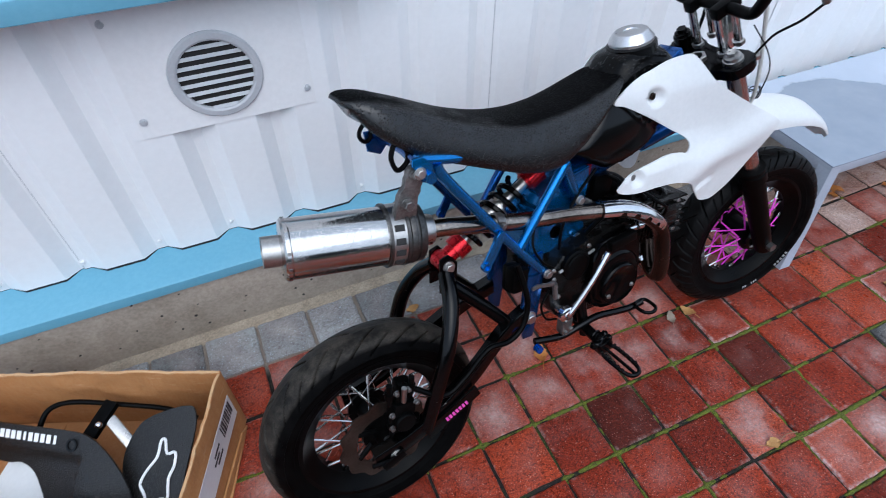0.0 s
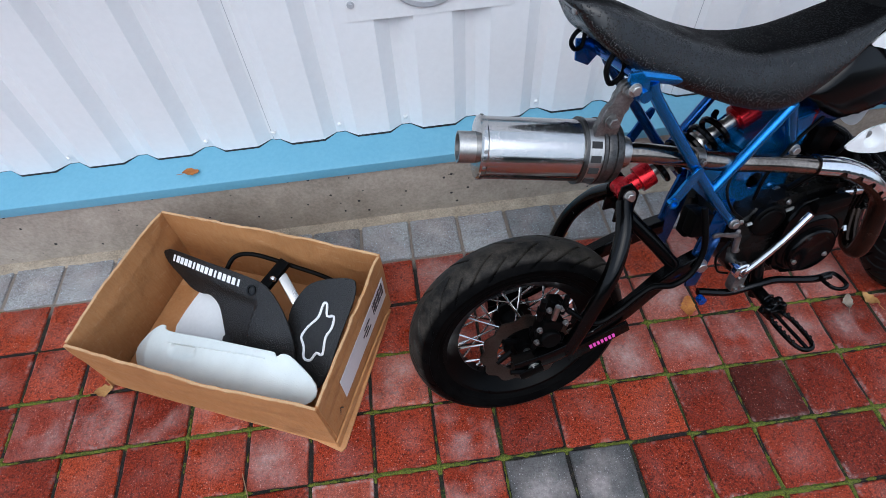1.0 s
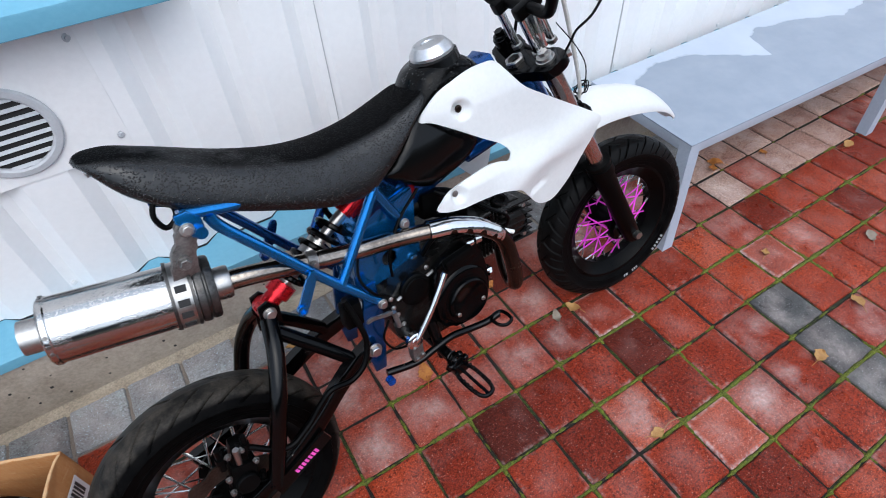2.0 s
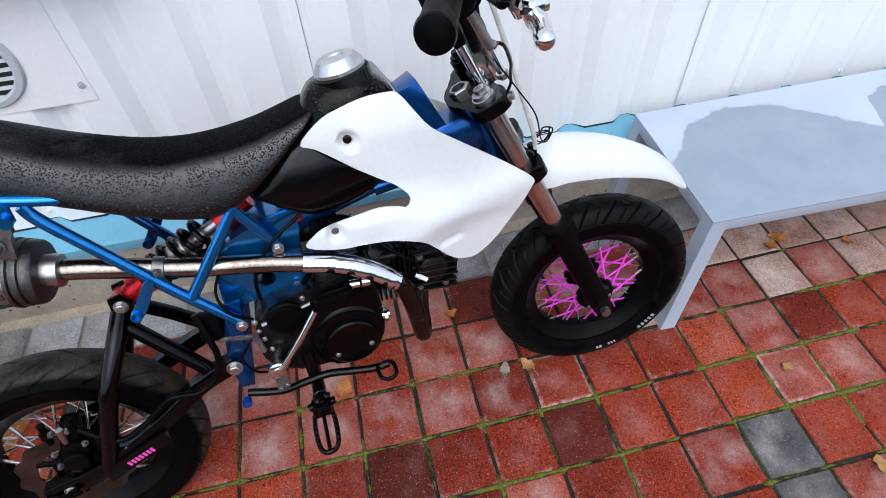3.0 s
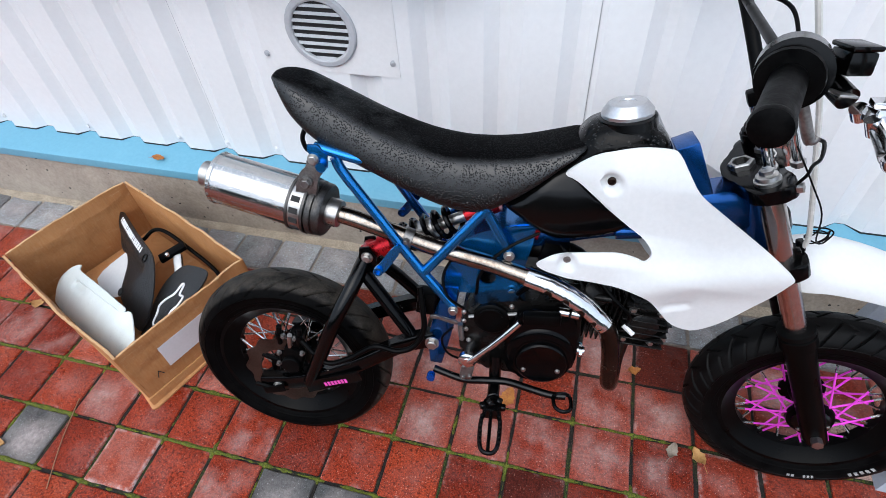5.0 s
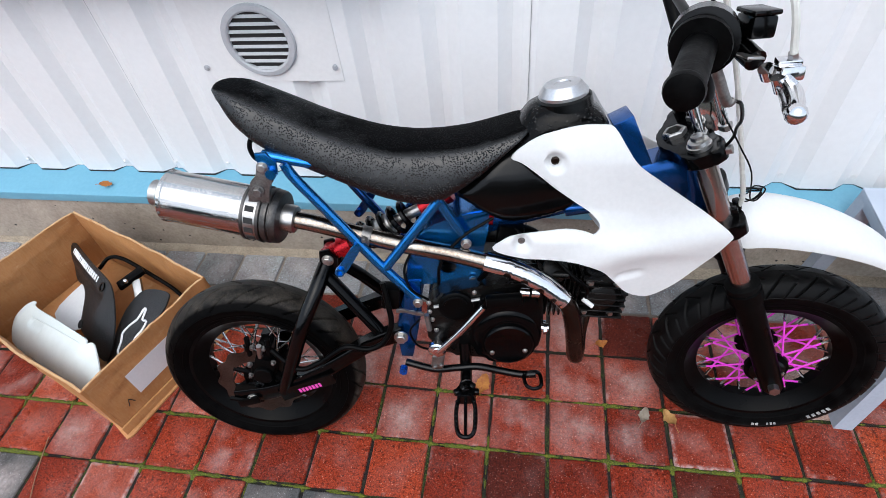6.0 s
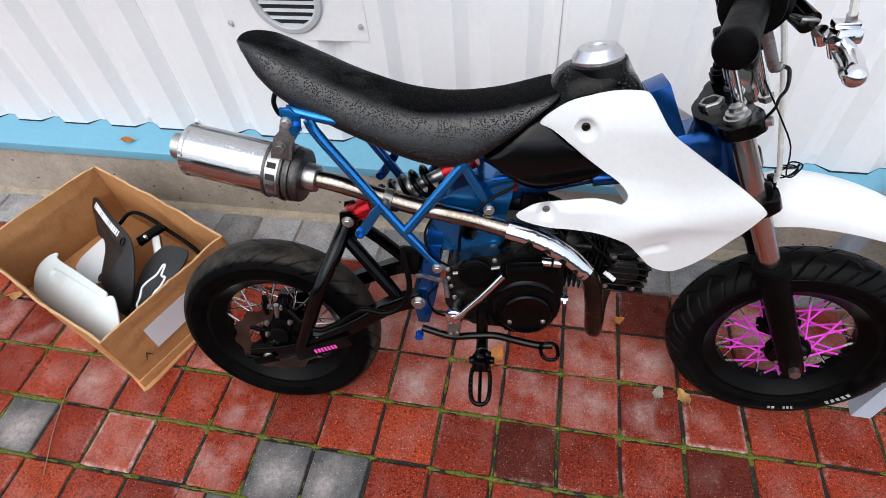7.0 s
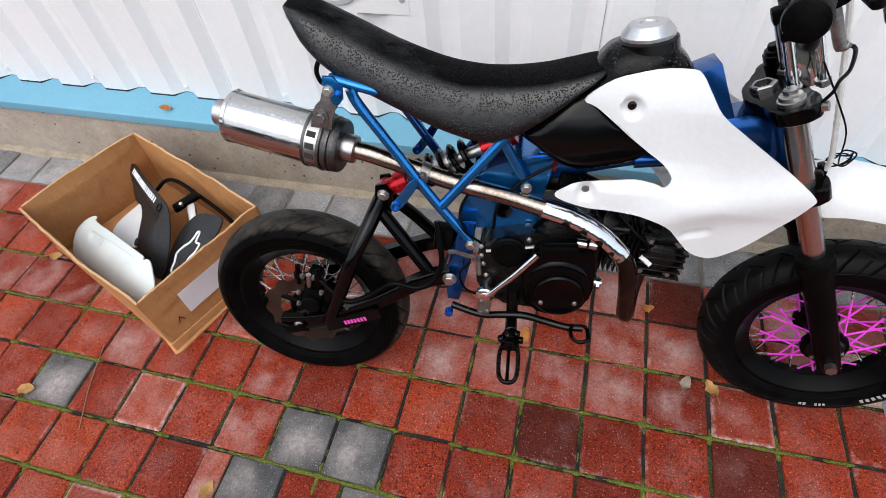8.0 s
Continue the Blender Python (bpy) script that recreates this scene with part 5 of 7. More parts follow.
# fork
for s in (-1, 1):
    y = s * 0.072
    b = bmesh.new()
    tube(b, [fk(0.03, y, 0.24), fk(0.027, y * 0.95, 0.58)], 0.0185, 22)
    part("fork_tube", b, FORK_TUBE, bike, "dull chrome fork tube")
    b = bmesh.new()
    zs = [(-0.03, 0.018), (-0.022, 0.022), (0.03, 0.0235), (0.205, 0.026), (0.24, 0.0265), (0.242, 0.031), (0.266, 0.031), (0.268, 0.027), (0.275, 0.0265), (0.277, 0.022)]
    tube(b, [fk(0.03, y, z) for z, _ in zs], [r for _, r in zs], 26)
    leg = part("fork_slider", b, BLACK_SATIN, bike, "black fork slider")
    b = bmesh.new()
    tube(b, [fk(0.03, y, z) for z in (0.269, 0.271, 0.281, 0.283)], [0.0285, 0.0305, 0.0305, 0.024], 26)
    part("dust_seal", b, RUBBER, leg)
    b = bmesh.new()
    up = 0.018 if s > 0 else 0.0
    tube(b, [fk(0.027, y * 0.95, z + up) for z in (0.55, 0.588, 0.589, 0.595, 0.597)], [0.0195, 0.0195, 0.017, 0.016, 0.011], 22)
    tube(b, [fk(0.027, y * 0.95, z + up) for z in (0.595, 0.604)], [0.0105, 0.0105], 6)
    part("fork_cap", b, STEEL if s < 0 else BLACK, bike, "dull steel fork cap" if s < 0 else "black fork cap")
b = bmesh.new()
tube(b, [fk(0.03, -0.108, 0), fk(0.03, -0.094, 0)], 0.011, 6)
tube(b, [fk(0.03, -0.1, 0), fk(0.03, 0.1, 0)], 0.0075, 12)
part("front_axle", b, STEEL, bike)


def yoke(z, thick):
    """Clamp plate that bridges the fork tubes."""
    b = bmesh.new()
    half = [(-0.032, 0.0), (-0.03, 0.026), (-0.01, 0.056), (0.0, 0.09), (0.018, 0.1), (0.044, 0.1), (0.062, 0.088), (0.062, 0.056), (0.052, 0.036), (0.046, 0.0)]
    o = half + [(x, -y) for x, y in reversed(half[1:-1])]
    o = [(x, -y) for x, y in o]
    prism(b, [(p.x, p.y) for p in curve([(x, y, 0) for x, y in o], 3, True)], FORK @ Matrix.Translation((0, 0, z)), thick, 0.003)
    return b


top_yoke = part("top_yoke", yoke(0.559, 0.023), BLACK, bike, "black top fork yoke")
part("bottom_yoke", yoke(0.405, 0.028), BLACK, bike)
b = bmesh.new()
spin(b, [(0.0205, 0.0), (0.0205, 0.01), (0.018, 0.012), (0.0135, 0.012), (0.0125, -0.006), (0.001, -0.006)], FORK @ Matrix.Translation((-0.001, 0, 0.58)), 6)
part("stem_nut", b, STEEL, top_yoke)
b = bmesh.new()
tube(b, [fk(0.054, -0.083, 0.572), fk(0.069, -0.089, 0.572)], 0.0085, 6)
part("pinch_bolt", b, STEEL, top_yoke)

# bars
for s in (-1, 1):
    for dx, r in ((0.035, 0.0085), (0.073, 0.007)):
        b = bmesh.new()
        tube(b, [fk(dx, s * 0.036, 0.578), fk(dx, s * 0.036, 0.668)], r, 14)
        part("bar_riser", b, CHROME, bike, "chrome bar riser post")
        b = bmesh.new()
        tube(b, [fk(dx, s * 0.036, 0.581), fk(dx, s * 0.036, 0.589)], r + 0.004, 6)
        part("riser_nut", b, STEEL, bike)
    b = bmesh.new()
    block(b, (0.058, 0.022, 0.025), FORK @ Matrix.Translation((0.054, s * 0.036, 0.678)), 0.005)
    part("bar_clamp", b, BLACK_SATIN, bike)
b = bmesh.new()
block(b, (0.034, 0.003, 0.086), FORK @ Matrix.Translation((0.054, -0.034, 0.625)), 0.001)
part("riser_plate", b, CHROME, bike, "plain polished plate between the risers")
half_bar = [(0.012, 0.4, 0.831), (0.051, 0.247, 0.815), (0.057, 0.2, 0.802), (0.056, 0.16, 0.752), (0.053, 0.118, 0.693), (0.052, 0.095, 0.677), (0.054, 0.05, 0.677), (0.054, 0.0, 0.677)]
pts = [fk(x, -y, z) for x, y, z in half_bar] + [fk(x, y * 0.86, z) for x, y, z in reversed(half_bar[:-1])]
b = bmesh.new()
tube(b, curve(pts, 6), 0.011, 14)
bar = part("handlebar", b, BLACK_SATIN, bike, "black handlebar")
b = bmesh.new()
tube(b, [fk(0.057, -0.19, 0.798), fk(0.057, 0.165, 0.798)], 0.007, 12)
part("cross_bar", b, BLACK_SATIN, bar)
for s in (-1, 1):
    k = 1.0 if s < 0 else 0.86
    g0, g1 = fk(0.01, s * 0.403 * k, 0.831), fk(0.047, s * 0.268 * k, 0.818)
    b = bmesh.new()
    tube(b, [g0.lerp(g1, t) for t in (0.0, 0.02, 0.06)] + [g0.lerp(g1, 0.06 + 0.84 * i / 24) for i in range(1, 24)] + [g0.lerp(g1, t) for t in (0.905, 0.91, 0.95, 0.955)],
         [0.012, 0.0185, 0.02] + [0.0172 + 0.0009 * (i % 2) for i in range(1, 24)] + [0.018, 0.032, 0.033, 0.018], 24)
    part("grip", b, GRIP, bar, "black rubber grip")
b = bmesh.new()
g1, g2 = fk(0.05, -0.266, 0.818), fk(0.057, -0.225, 0.811)
tube(b, [g1, g1.lerp(g2, 0.05), g1.lerp(g2, 0.9), g2], [0.022, 0.037, 0.037, 0.024], 28)
part("throttle_housing", b, BLACK_PLASTIC, bar, "black throttle housing")
b = bmesh.new()
block(b, (0.028, 0.04, 0.025), FORK @ Matrix.Translation((0.108, -0.229, 0.8)) @ pose(0, 0, 0, 0, 24, 14), 0.005)
block(b, (0.031, 0.043, 0.006), FORK @ Matrix.Translation((0.114, -0.229, 0.8145)) @ pose(0, 0, 0, 0, 24, 14), 0.003)
tube(b, [fk(0.082, -0.18, 0.79), fk(0.098, -0.245, 0.766)], 0.0125, 14)
block(b, (0.036, 0.046, 0.028), FORK @ Matrix.Translation((0.07, -0.212, 0.798)), 0.008)
master = part("brake_master", b, BLACK_PLASTIC, bar, "black brake fluid reservoir")
b = bmesh.new()
block(b, (0.02, 0.026, 0.003), FORK @ Matrix.Translation((0.093, -0.25, 0.776)) @ pose(0, 0, 0, 0, 30, 14), 0.001)
part("reservoir_plate", b, STEEL, master)
b = bmesh.new()
block(b, (0.028, 0.024, 0.016), FORK @ Matrix.Translation((0.119, -0.276, 0.754)) @ pose(0, 0, 0, 0, 24, 18), 0.004)
block(b, (0.024, 0.018, 0.007), FORK @ Matrix.Translation((0.124, -0.268, 0.762)) @ pose(0, 0, 0, 0, 20, 0), 0.002)
tube(b, [fk(0.106, -0.25, 0.744), fk(0.104, -0.256, 0.758)], 0.0085, 14)
tube(b, [fk(0.108, -0.29, 0.742), fk(0.107, -0.292, 0.76)], 0.0075, 12)
part("lever_perch", b, CHROME, master)
b = bmesh.new()
tube(b, [fk(0.128, -0.27, 0.762), fk(0.129, -0.272, 0.771)], 0.0058, 6)
part("banjo_bolt", b, STEEL, master)
b = bmesh.new()
lv = curve([fk(0.112, -0.286, 0.752), fk(0.11, -0.31, 0.753), fk(0.105, -0.345, 0.76), fk(0.097, -0.385, 0.77), fk(0.094, -0.402, 0.774)], 5)
tube(b, lv, [0.0085 + 0.003 * math.sin(math.pi * i / (len(lv) - 1)) for i in range(len(lv))], 14, flat=0.62)
bmesh.ops.create_uvsphere(b, u_segments=14, v_segments=10, radius=0.0098, matrix=Matrix.Translation(fk(0.093, -0.407, 0.775)))
part("brake_lever", b, CHROME, master, "chrome brake lever with ball end")
b = bmesh.new()
tube(b, curve([fk(0.129, -0.272, 0.768), fk(0.139, -0.268, 0.82), fk(0.145, -0.238, 0.9), fk(0.13, -0.18, 0.95), fk(0.112, -0.125, 0.9), fk(0.104, -0.105, 0.8), fk(0.098, -0.095, 0.7), fk(0.086, -0.085, 0.6), fk(0.076, -0.075, 0.52), fk(0.068, -0.062, 0.46), fk(0.055, -0.05, 0.43)], 8), 0.0042, 8)
part("front_brake_hose", b, HOSE, bike, "clear sheathed brake hose")
b = bmesh.new()
tube(b, curve([fk(0.068, -0.244, 0.727), fk(0.076, -0.23, 0.712), fk(0.079, -0.18, 0.665), fk(0.077, -0.125, 0.625), fk(0.073, -0.1, 0.598), fk(0.06, -0.086, 0.578)], 8), 0.0024, 8)
part("throttle_cable", b, BLACK_SATIN, bike, "black throttle cable")
b = bmesh.new()
tube(b, curve([fk(0.056, -0.244, 0.79), fk(0.058, -0.245, 0.765), fk(0.059, -0.246, 0.735), fk(0.062, -0.245, 0.726), fk(0.068, -0.242, 0.728)], 5), [0.0066] * 14 + [0.0045] * 7, 12)
part("cable_elbow", b, WORN, bike, "dull steel cable elbow")
b = bmesh.new()
tube(b, curve([fk(0.068, -0.085, 0.64), fk(0.078, -0.1, 0.58), fk(0.086, -0.09, 0.52), fk(0.078, -0.06, 0.45)] + [fk(0.085 + (0.013 + 0.004 * (i % 3)) * math.cos(i * 0.9), -0.04 + 0.014 * math.sin(i * 0.9), 0.44 + 0.004 * (i % 4)) for i in range(18)], 4), 0.0013, 6)
part("loose_wire", b, BLACK_SATIN, bike, "loose coil of thin black wire")
b = bmesh.new()
block(b, (0.012, 0.018, 0.018), FORK @ Matrix.Translation((0.058, -0.05, 0.441)), 0.004)
part("wire_connector", b, BLACK_PLASTIC, bike)
b = bmesh.new()
block(b, (0.011, 0.012, 0.02), FORK @ Matrix.Translation((0.05, -0.072, 0.442)), 0.004)
part("wire_connector", b, BLACK_PLASTIC, bike)
b = bmesh.new()
tube(b, curve([fk(0.09, 0.22, 0.79), fk(0.12, 0.25, 0.785), fk(0.118, 0.3, 0.785), fk(0.1, 0.335, 0.785)], 6), 0.006, 10, flat=0.7)
bmesh.ops.create_uvsphere(b, u_segments=12, v_segments=8, radius=0.01, matrix=Matrix.Translation(fk(0.099, 0.337, 0.785)))
part("clutch_lever", b, BLACK_SATIN, bar, "black clutch lever")
b = bmesh.new()
tube(b, curve([fk(0.08, 0.21, 0.79), fk(0.12, 0.15, 0.75), fk(0.09, 0.06, 0.66), fk(0.04, 0.05, 0.59), fk(-0.01, 0.04, 0.53), fk(-0.02, 0.03, 0.45)], 8), 0.0035, 8)
part("clutch_cable", b, BLACK_SATIN, bike)

# exhaust
MUF0, MUF1 = Vector((-0.445, -0.02, 0.692)), Vector((-0.247, -0.043, 0.652))
md = (MUF1 - MUF0).normalized()
mm = Matrix.Translation(MUF0) @ md.to_track_quat("Z", "Y").to_matrix().to_4x4()
ML = (MUF1 - MUF0).length
b = bmesh.new()
spin(b, [(0.03, 0.0), (0.047, 0.003), (0.0498, 0.006), (0.0498, 0.012), (0.0485, 0.014), (0.0485, ML - 0.002)], mm, 48)
muffler = part("muffler", b, CAN, bike, "polished round muffler can, wet", angle=30)
for a in (-170, -110, 160, 70):
    b = bmesh.new()
    spin(b, [(0.0032, 0.0), (0.0026, 0.0014)], mm @ pose(0, 0, 0, 0, 0, a) @ Matrix.Translation((0.0497, 0, 0.009)) @ pose(0, 0, 0, 0, 90, 0), 8)
    part("rim_rivet", b, WORN, muffler)
b = bmesh.new()
spin(b, [(0.022, 0.01), (0.0245, 0.008), (0.0245, -0.026), (0.021, -0.026), (0.0205, 0.01)], mm, 36, closed=True)
spin(b, [(0.0205, 0.008), (0.001, 0.008)], mm, 24)
part("tail_pipe", b, STEEL, muffler)
b = bmesh.new()
spin(b, [(0.0485, ML - 0.006), (0.0508, ML - 0.004), (0.0518, ML + 0.002), (0.0513, ML + 0.006), (0.048, ML + 0.0075), (0.048, ML + 0.01), (0.0503, ML + 0.0115), (0.0494, ML + 0.02), (0.047, ML + 0.023), (0.03, ML + 0.024)], mm, 48)
part("end_cap", b, CLAMP_DARK, muffler)
b = bmesh.new()
spin(b, [(0.049, ML - 0.036), (0.0513, ML - 0.036), (0.0513, ML - 0.012), (0.049, ML - 0.012)], mm, 48, closed=True)
clamp = part("clamp_band", b, STEEL, muffler, "steel clamp band")
for z in (ML - 0.038, ML - 0.009):
    b = bmesh.new()
    spin(b, [(0.049, z - 0.0025), (0.0533, z - 0.0025), (0.0533, z + 0.0025), (0.049, z + 0.0025)], mm, 48, closed=True)
    part("clamp_ring", b, CLAMP_DARK, clamp)
# Slots are not cut: dark blocks on the band paint their shade.
for a in (-172, 166, -148, 142):
    b = bmesh.new()
    block(b, (0.0105, 0.002, 0.016), mm @ pose(0, 0, ML - 0.024) @ pose(0, 0, 0, 0, 0, a + 90) @ pose(0, -0.0515, 0))
    part("clamp_slot", b, SHADE, clamp, flat=True)
b = bmesh.new()
hang = [(-0.272, 0.69), (-0.238, 0.686), (-0.23, 0.708), (-0.222, 0.732), (-0.21, 0.75), (-0.21, 0.768), (-0.222, 0.776), (-0.236, 0.77), (-0.24, 0.75), (-0.258, 0.734), (-0.264, 0.712)]
side_plate(b, [(p.x, p.y) for p in curve([(x, y, 0) for x, y in hang], 3, True)], -0.072, 0.012, 0.003)
hanger = part("hanger", b, WORN, bike, "worn steel muffler hanger")
for u, w, r, out in ((-0.246, 0.718, 0.0085, 0.012), (-0.225, 0.762, 0.007, 0.014)):
    b = bmesh.new()
    bolt(b, Vector((u, -0.073, w)), r, out)
    part("hanger_bolt", b, WORN, hanger)
b = bmesh.new()
spin(b, [(0.026, ML + 0.02), (0.0265, ML + 0.04), (0.025, ML + 0.046), (0.022, ML + 0.047)], mm, 32)
part("pipe_collar", b, STEEL, bike)
b = bmesh.new()
line = curve([MUF1 + md * 0.03, MUF1 + md * 0.075, (-0.124, -0.053, 0.621), (-0.021, -0.056, 0.588), (0.08, -0.066, 0.567), (0.15, -0.082, 0.554)], 6)
tube(b, line, 0.0165, 20)
part("mid_pipe", b, PIPE, bike, "bright heat-tinted exhaust pipe", angle=30)
b = bmesh.new()
k = len(line) // 2
d = (line[k + 1] - line[k]).normalized()
tube(b, [line[k] + d * x for x in (-0.009, -0.008, 0.008, 0.009)], [0.0165, 0.0195, 0.0195, 0.0165], 20)
bolt(b, line[k] + Vector((0, -0.02, 0.006)), 0.0045, 0.008)
part("pipe_clamp", b, WORN, bike, "worn pipe clamp", angle=30)
shield = curve([(0.143, -0.082, 0.556), (0.19, -0.092, 0.545), (0.235, -0.1, 0.523), (0.27, -0.104, 0.493), (0.284, -0.104, 0.478)], 12)
b = bmesh.new()
tube(b, curve([shield[0], shield[12], shield[24], (0.278, -0.104, 0.487), (0.298, -0.104, 0.455), (0.308, -0.103, 0.41), (0.314, -0.1, 0.355), (0.319, -0.088, 0.32), (0.326, -0.062, 0.32), (0.33, -0.046, 0.352), (0.342, -0.03, 0.4), (0.356, -0.018, 0.43)], 6), 0.0172, 20)
part("header_pipe", b, RUST, bike, "browned exhaust header pipe")
# a half shell over the pipe, with slots cut into its lower edge
b, loops = bmesh.new(), []
for i, p in enumerate(shield):
    d = (shield[min(i + 1, len(shield) - 1)] - shield[max(i - 1, 0)]).normalized()
    o = Vector((0, -1, 0))
    o = (o - d * o.dot(d)).normalized()
    up = o.cross(d)
    if up.z < 0:
        up = -up
    low = 3 if (i % 8) in (2, 3, 4) and 4 < i < 44 else -18
    ths = [radians(low + (165 - low) * k / 14) for k in range(15)]
    loops.append([p + (o * math.cos(t) + up * math.sin(t)) * 0.0205 for t in ths] + [p + (o * math.cos(t) + up * math.sin(t)) * 0.0189 for t in reversed(ths)])
rings(b, loops)
part("heat_shield", b, CHROME, bike, "chrome half-shell heat shield with slotted edge")

# engine
b = bmesh.new()
case = [(0.02, 0.4), (0.03, 0.345), (0.075, 0.318), (0.2, 0.31), (0.24, 0.335), (0.252, 0.38), (0.25, 0.46), (0.235, 0.495), (0.15, 0.498), (0.06, 0.482), (0.03, 0.452)]
side_plate(b, [(p.x, p.y) for p in curve([(x, y, 0) for x, y in case], 4, True)], -0.078, 0.156, 0.01)
engine = part("engine", b, ENGINE, bike, "black finned horizontal engine")
b = bmesh.new()
cov = [(0.112, 0.36), (0.13, 0.325), (0.185, 0.312), (0.232, 0.335), (0.247, 0.385), (0.243, 0.45), (0.225, 0.487), (0.15, 0.487), (0.12, 0.45)]
side_plate(b, [(p.x, p.y) for p in curve([(x, y, 0) for x, y in cov], 4, True)], -0.096, 0.03, 0.008)
spin(b, [(0.07, 0.0), (0.0695, 0.009), (0.067, 0.015), (0.0625, 0.019), (0.056, 0.021)], Matrix.Translation((0.18, -0.08, 0.383)) @ AXLE, 48)
part("clutch_cover", b, BLACK, engine)
b = bmesh.new()
spin(b, [(0.05, 0.0), (0.05, 0.007), (0.0485, 0.0105), (0.0455, 0.0122), (0.043, 0.0118), (0.041, 0.0105)], Matrix.Translation((0.183, -0.099, 0.372)) @ AXLE, 48)
spin(b, [(0.055, 0.0), (0.055, 0.003), (0.0505, 0.0035)], Matrix.Translation((0.183, -0.0995, 0.372)) @ AXLE, 48)
part("round_cover", b, BLACK, engine)
for u, w, v in ((0.15, 0.354, -0.1095), (0.215, 0.357, -0.1095), (0.235, 0.484, -0.094), (0.03, 0.462, -0.08), (0.03, 0.44, -0.08), (0.034, 0.42, -0.08), (0.04, 0.392, -0.08), (0.12, 0.484, -0.08)):
    b = bmesh.new()
    bolt(b, Vector((u, v, w)), 0.0038, 0.004, 10)
    part("cover_screw", b, STEEL, engine)
b = bmesh.new()
rod(b, (0.236, -0.085, 0.396), (0.262, -0.085, 0.394), 0.0085, n=12)
rod(b, (0.252, -0.085, 0.395), (0.258, -0.085, 0.395), 0.014, n=8)
part("oil_union", b, CHROME, engine)
for u0, u1, r in ((0.205, 0.222, 0.0085), (0.226, 0.24, 0.011)):
    b = bmesh.new()
    rod(b, (u0, -0.1, 0.497), (u1, -0.1, 0.495), r, n=10)
    part("cable_adjuster", b, CHROME, engine)
b = bmesh.new()
spin(b, [(0.034, 0.0), (0.034, 0.008), (0.031, 0.01), (0.02, 0.01)], Matrix.Translation((0.083, -0.079, 0.455)) @ AXLE, 32)
tube(b, [(0.083 + 0.026 * math.cos(a), -0.092, 0.455 + 0.026 * math.sin(a)) for a in [math.radians(25 + 130 * i / 14) for i in range(15)]], 0.0025, 6)
part("sprocket_cover", b, BLACK_SATIN, engine)
b = bmesh.new()
rod(b, (0.04, -0.084, 0.455), (0.15, -0.084, 0.474), 0.0035, n=8)
part("breather_rod", b, STEEL, engine)
TILT_ = Matrix.Translation((0.25, 0, 0.458)) @ pose(0, 0, 0, 0, 7, 0)
b = bmesh.new()
block(b, (0.075, 0.085, 0.075), TILT_ @ Matrix.Translation((0.03, 0, 0)), 0.006)
part("cylinder", b, ENGINE, engine)
for k in range(8):
    b = bmesh.new()
    hh = 0.108 if k < 6 else 0.098
    block(b, (0.0035, 0.118, hh), TILT_ @ Matrix.Translation((0.004 + k * 0.0095, 0, 0.002)), 0.0012, 1)
    part("cooling_fin", b, ENGINE, engine)
b = bmesh.new()
block(b, (0.07, 0.108, 0.09), TILT_ @ Matrix.Translation((0.116, 0, 0.002)), 0.012, 3)
block(b, (0.03, 0.09, 0.05), TILT_ @ Matrix.Translation((0.158, 0, -0.006)), 0.01, 3)
spin(b, [(0.03, 0.0), (0.03, 0.01), (0.026, 0.013)], TILT_ @ Matrix.Translation((0.116, -0.052, 0.0)) @ AXLE, 28)
spin(b, [(0.02, 0.0), (0.02, 0.01), (0.012, 0.011), (0.011, 0.004)], TILT_ @ Matrix.Translation((0.1, -0.03, 0.046)) @ pose(0, 0, 0, 25, 0, 0), 24)
head = part("cylinder_head", b, ENGINE, engine)
for k in range(7):
    b = bmesh.new()
    block(b, (0.092 - 0.004 * (k % 2), 0.132, 0.0038), TILT_ @ Matrix.Translation((0.12, 0, -0.043 + k * 0.0145)), 0.0012, 1)
    part("head_fin", b, ENGINE, head)
for dx, dy, dz in ((0.09, -0.055, 0.034), (0.09, -0.055, -0.036), (0.142, -0.055, 0.034), (0.142, -0.055, -0.036), (0.165, -0.046, -0.028)):
    b = bmesh.new()
    bolt(b, TILT_ @ Vector((dx, dy, dz)), 0.0055, 0.009)
    part("head_bolt", b, STEEL, engine)
b = bmesh.new()
rod(b, TILT_ @ Vector((0.08, -0.065, 0.0)), TILT_ @ Vector((0.1, -0.075, -0.01)), 0.0048, n=12)
part("spark_plug", b, BONE, engine, "white ceramic spark plug")
b = bmesh.new()
tube(b, curve([TILT_ @ Vector((0.07, -0.05, 0.02)), (0.29, -0.06, 0.52), (0.25, -0.04, 0.56), (0.2, -0.03, 0.575)], 6), 0.005, 8)
tube(b, curve([(0.27, -0.03, 0.52), (0.23, -0.02, 0.565), (0.17, -0.01, 0.575), (0.13, 0, 0.57)], 6), 0.021, 14)
block(b, (0.05, 0.06, 0.055), pose(0.19, -0.012, 0.575, 0, 10, 0), 0.008)
part("carburettor", b, BLACK_SATIN, engine)
b = bmesh.new()
block(b, (0.02, 0.012, 0.03), pose(0.152, -0.03, 0.622, 0, 12, 0), 0.003)
part("red_connector", b, RED_ANO, engine, "red plug on the wiring")

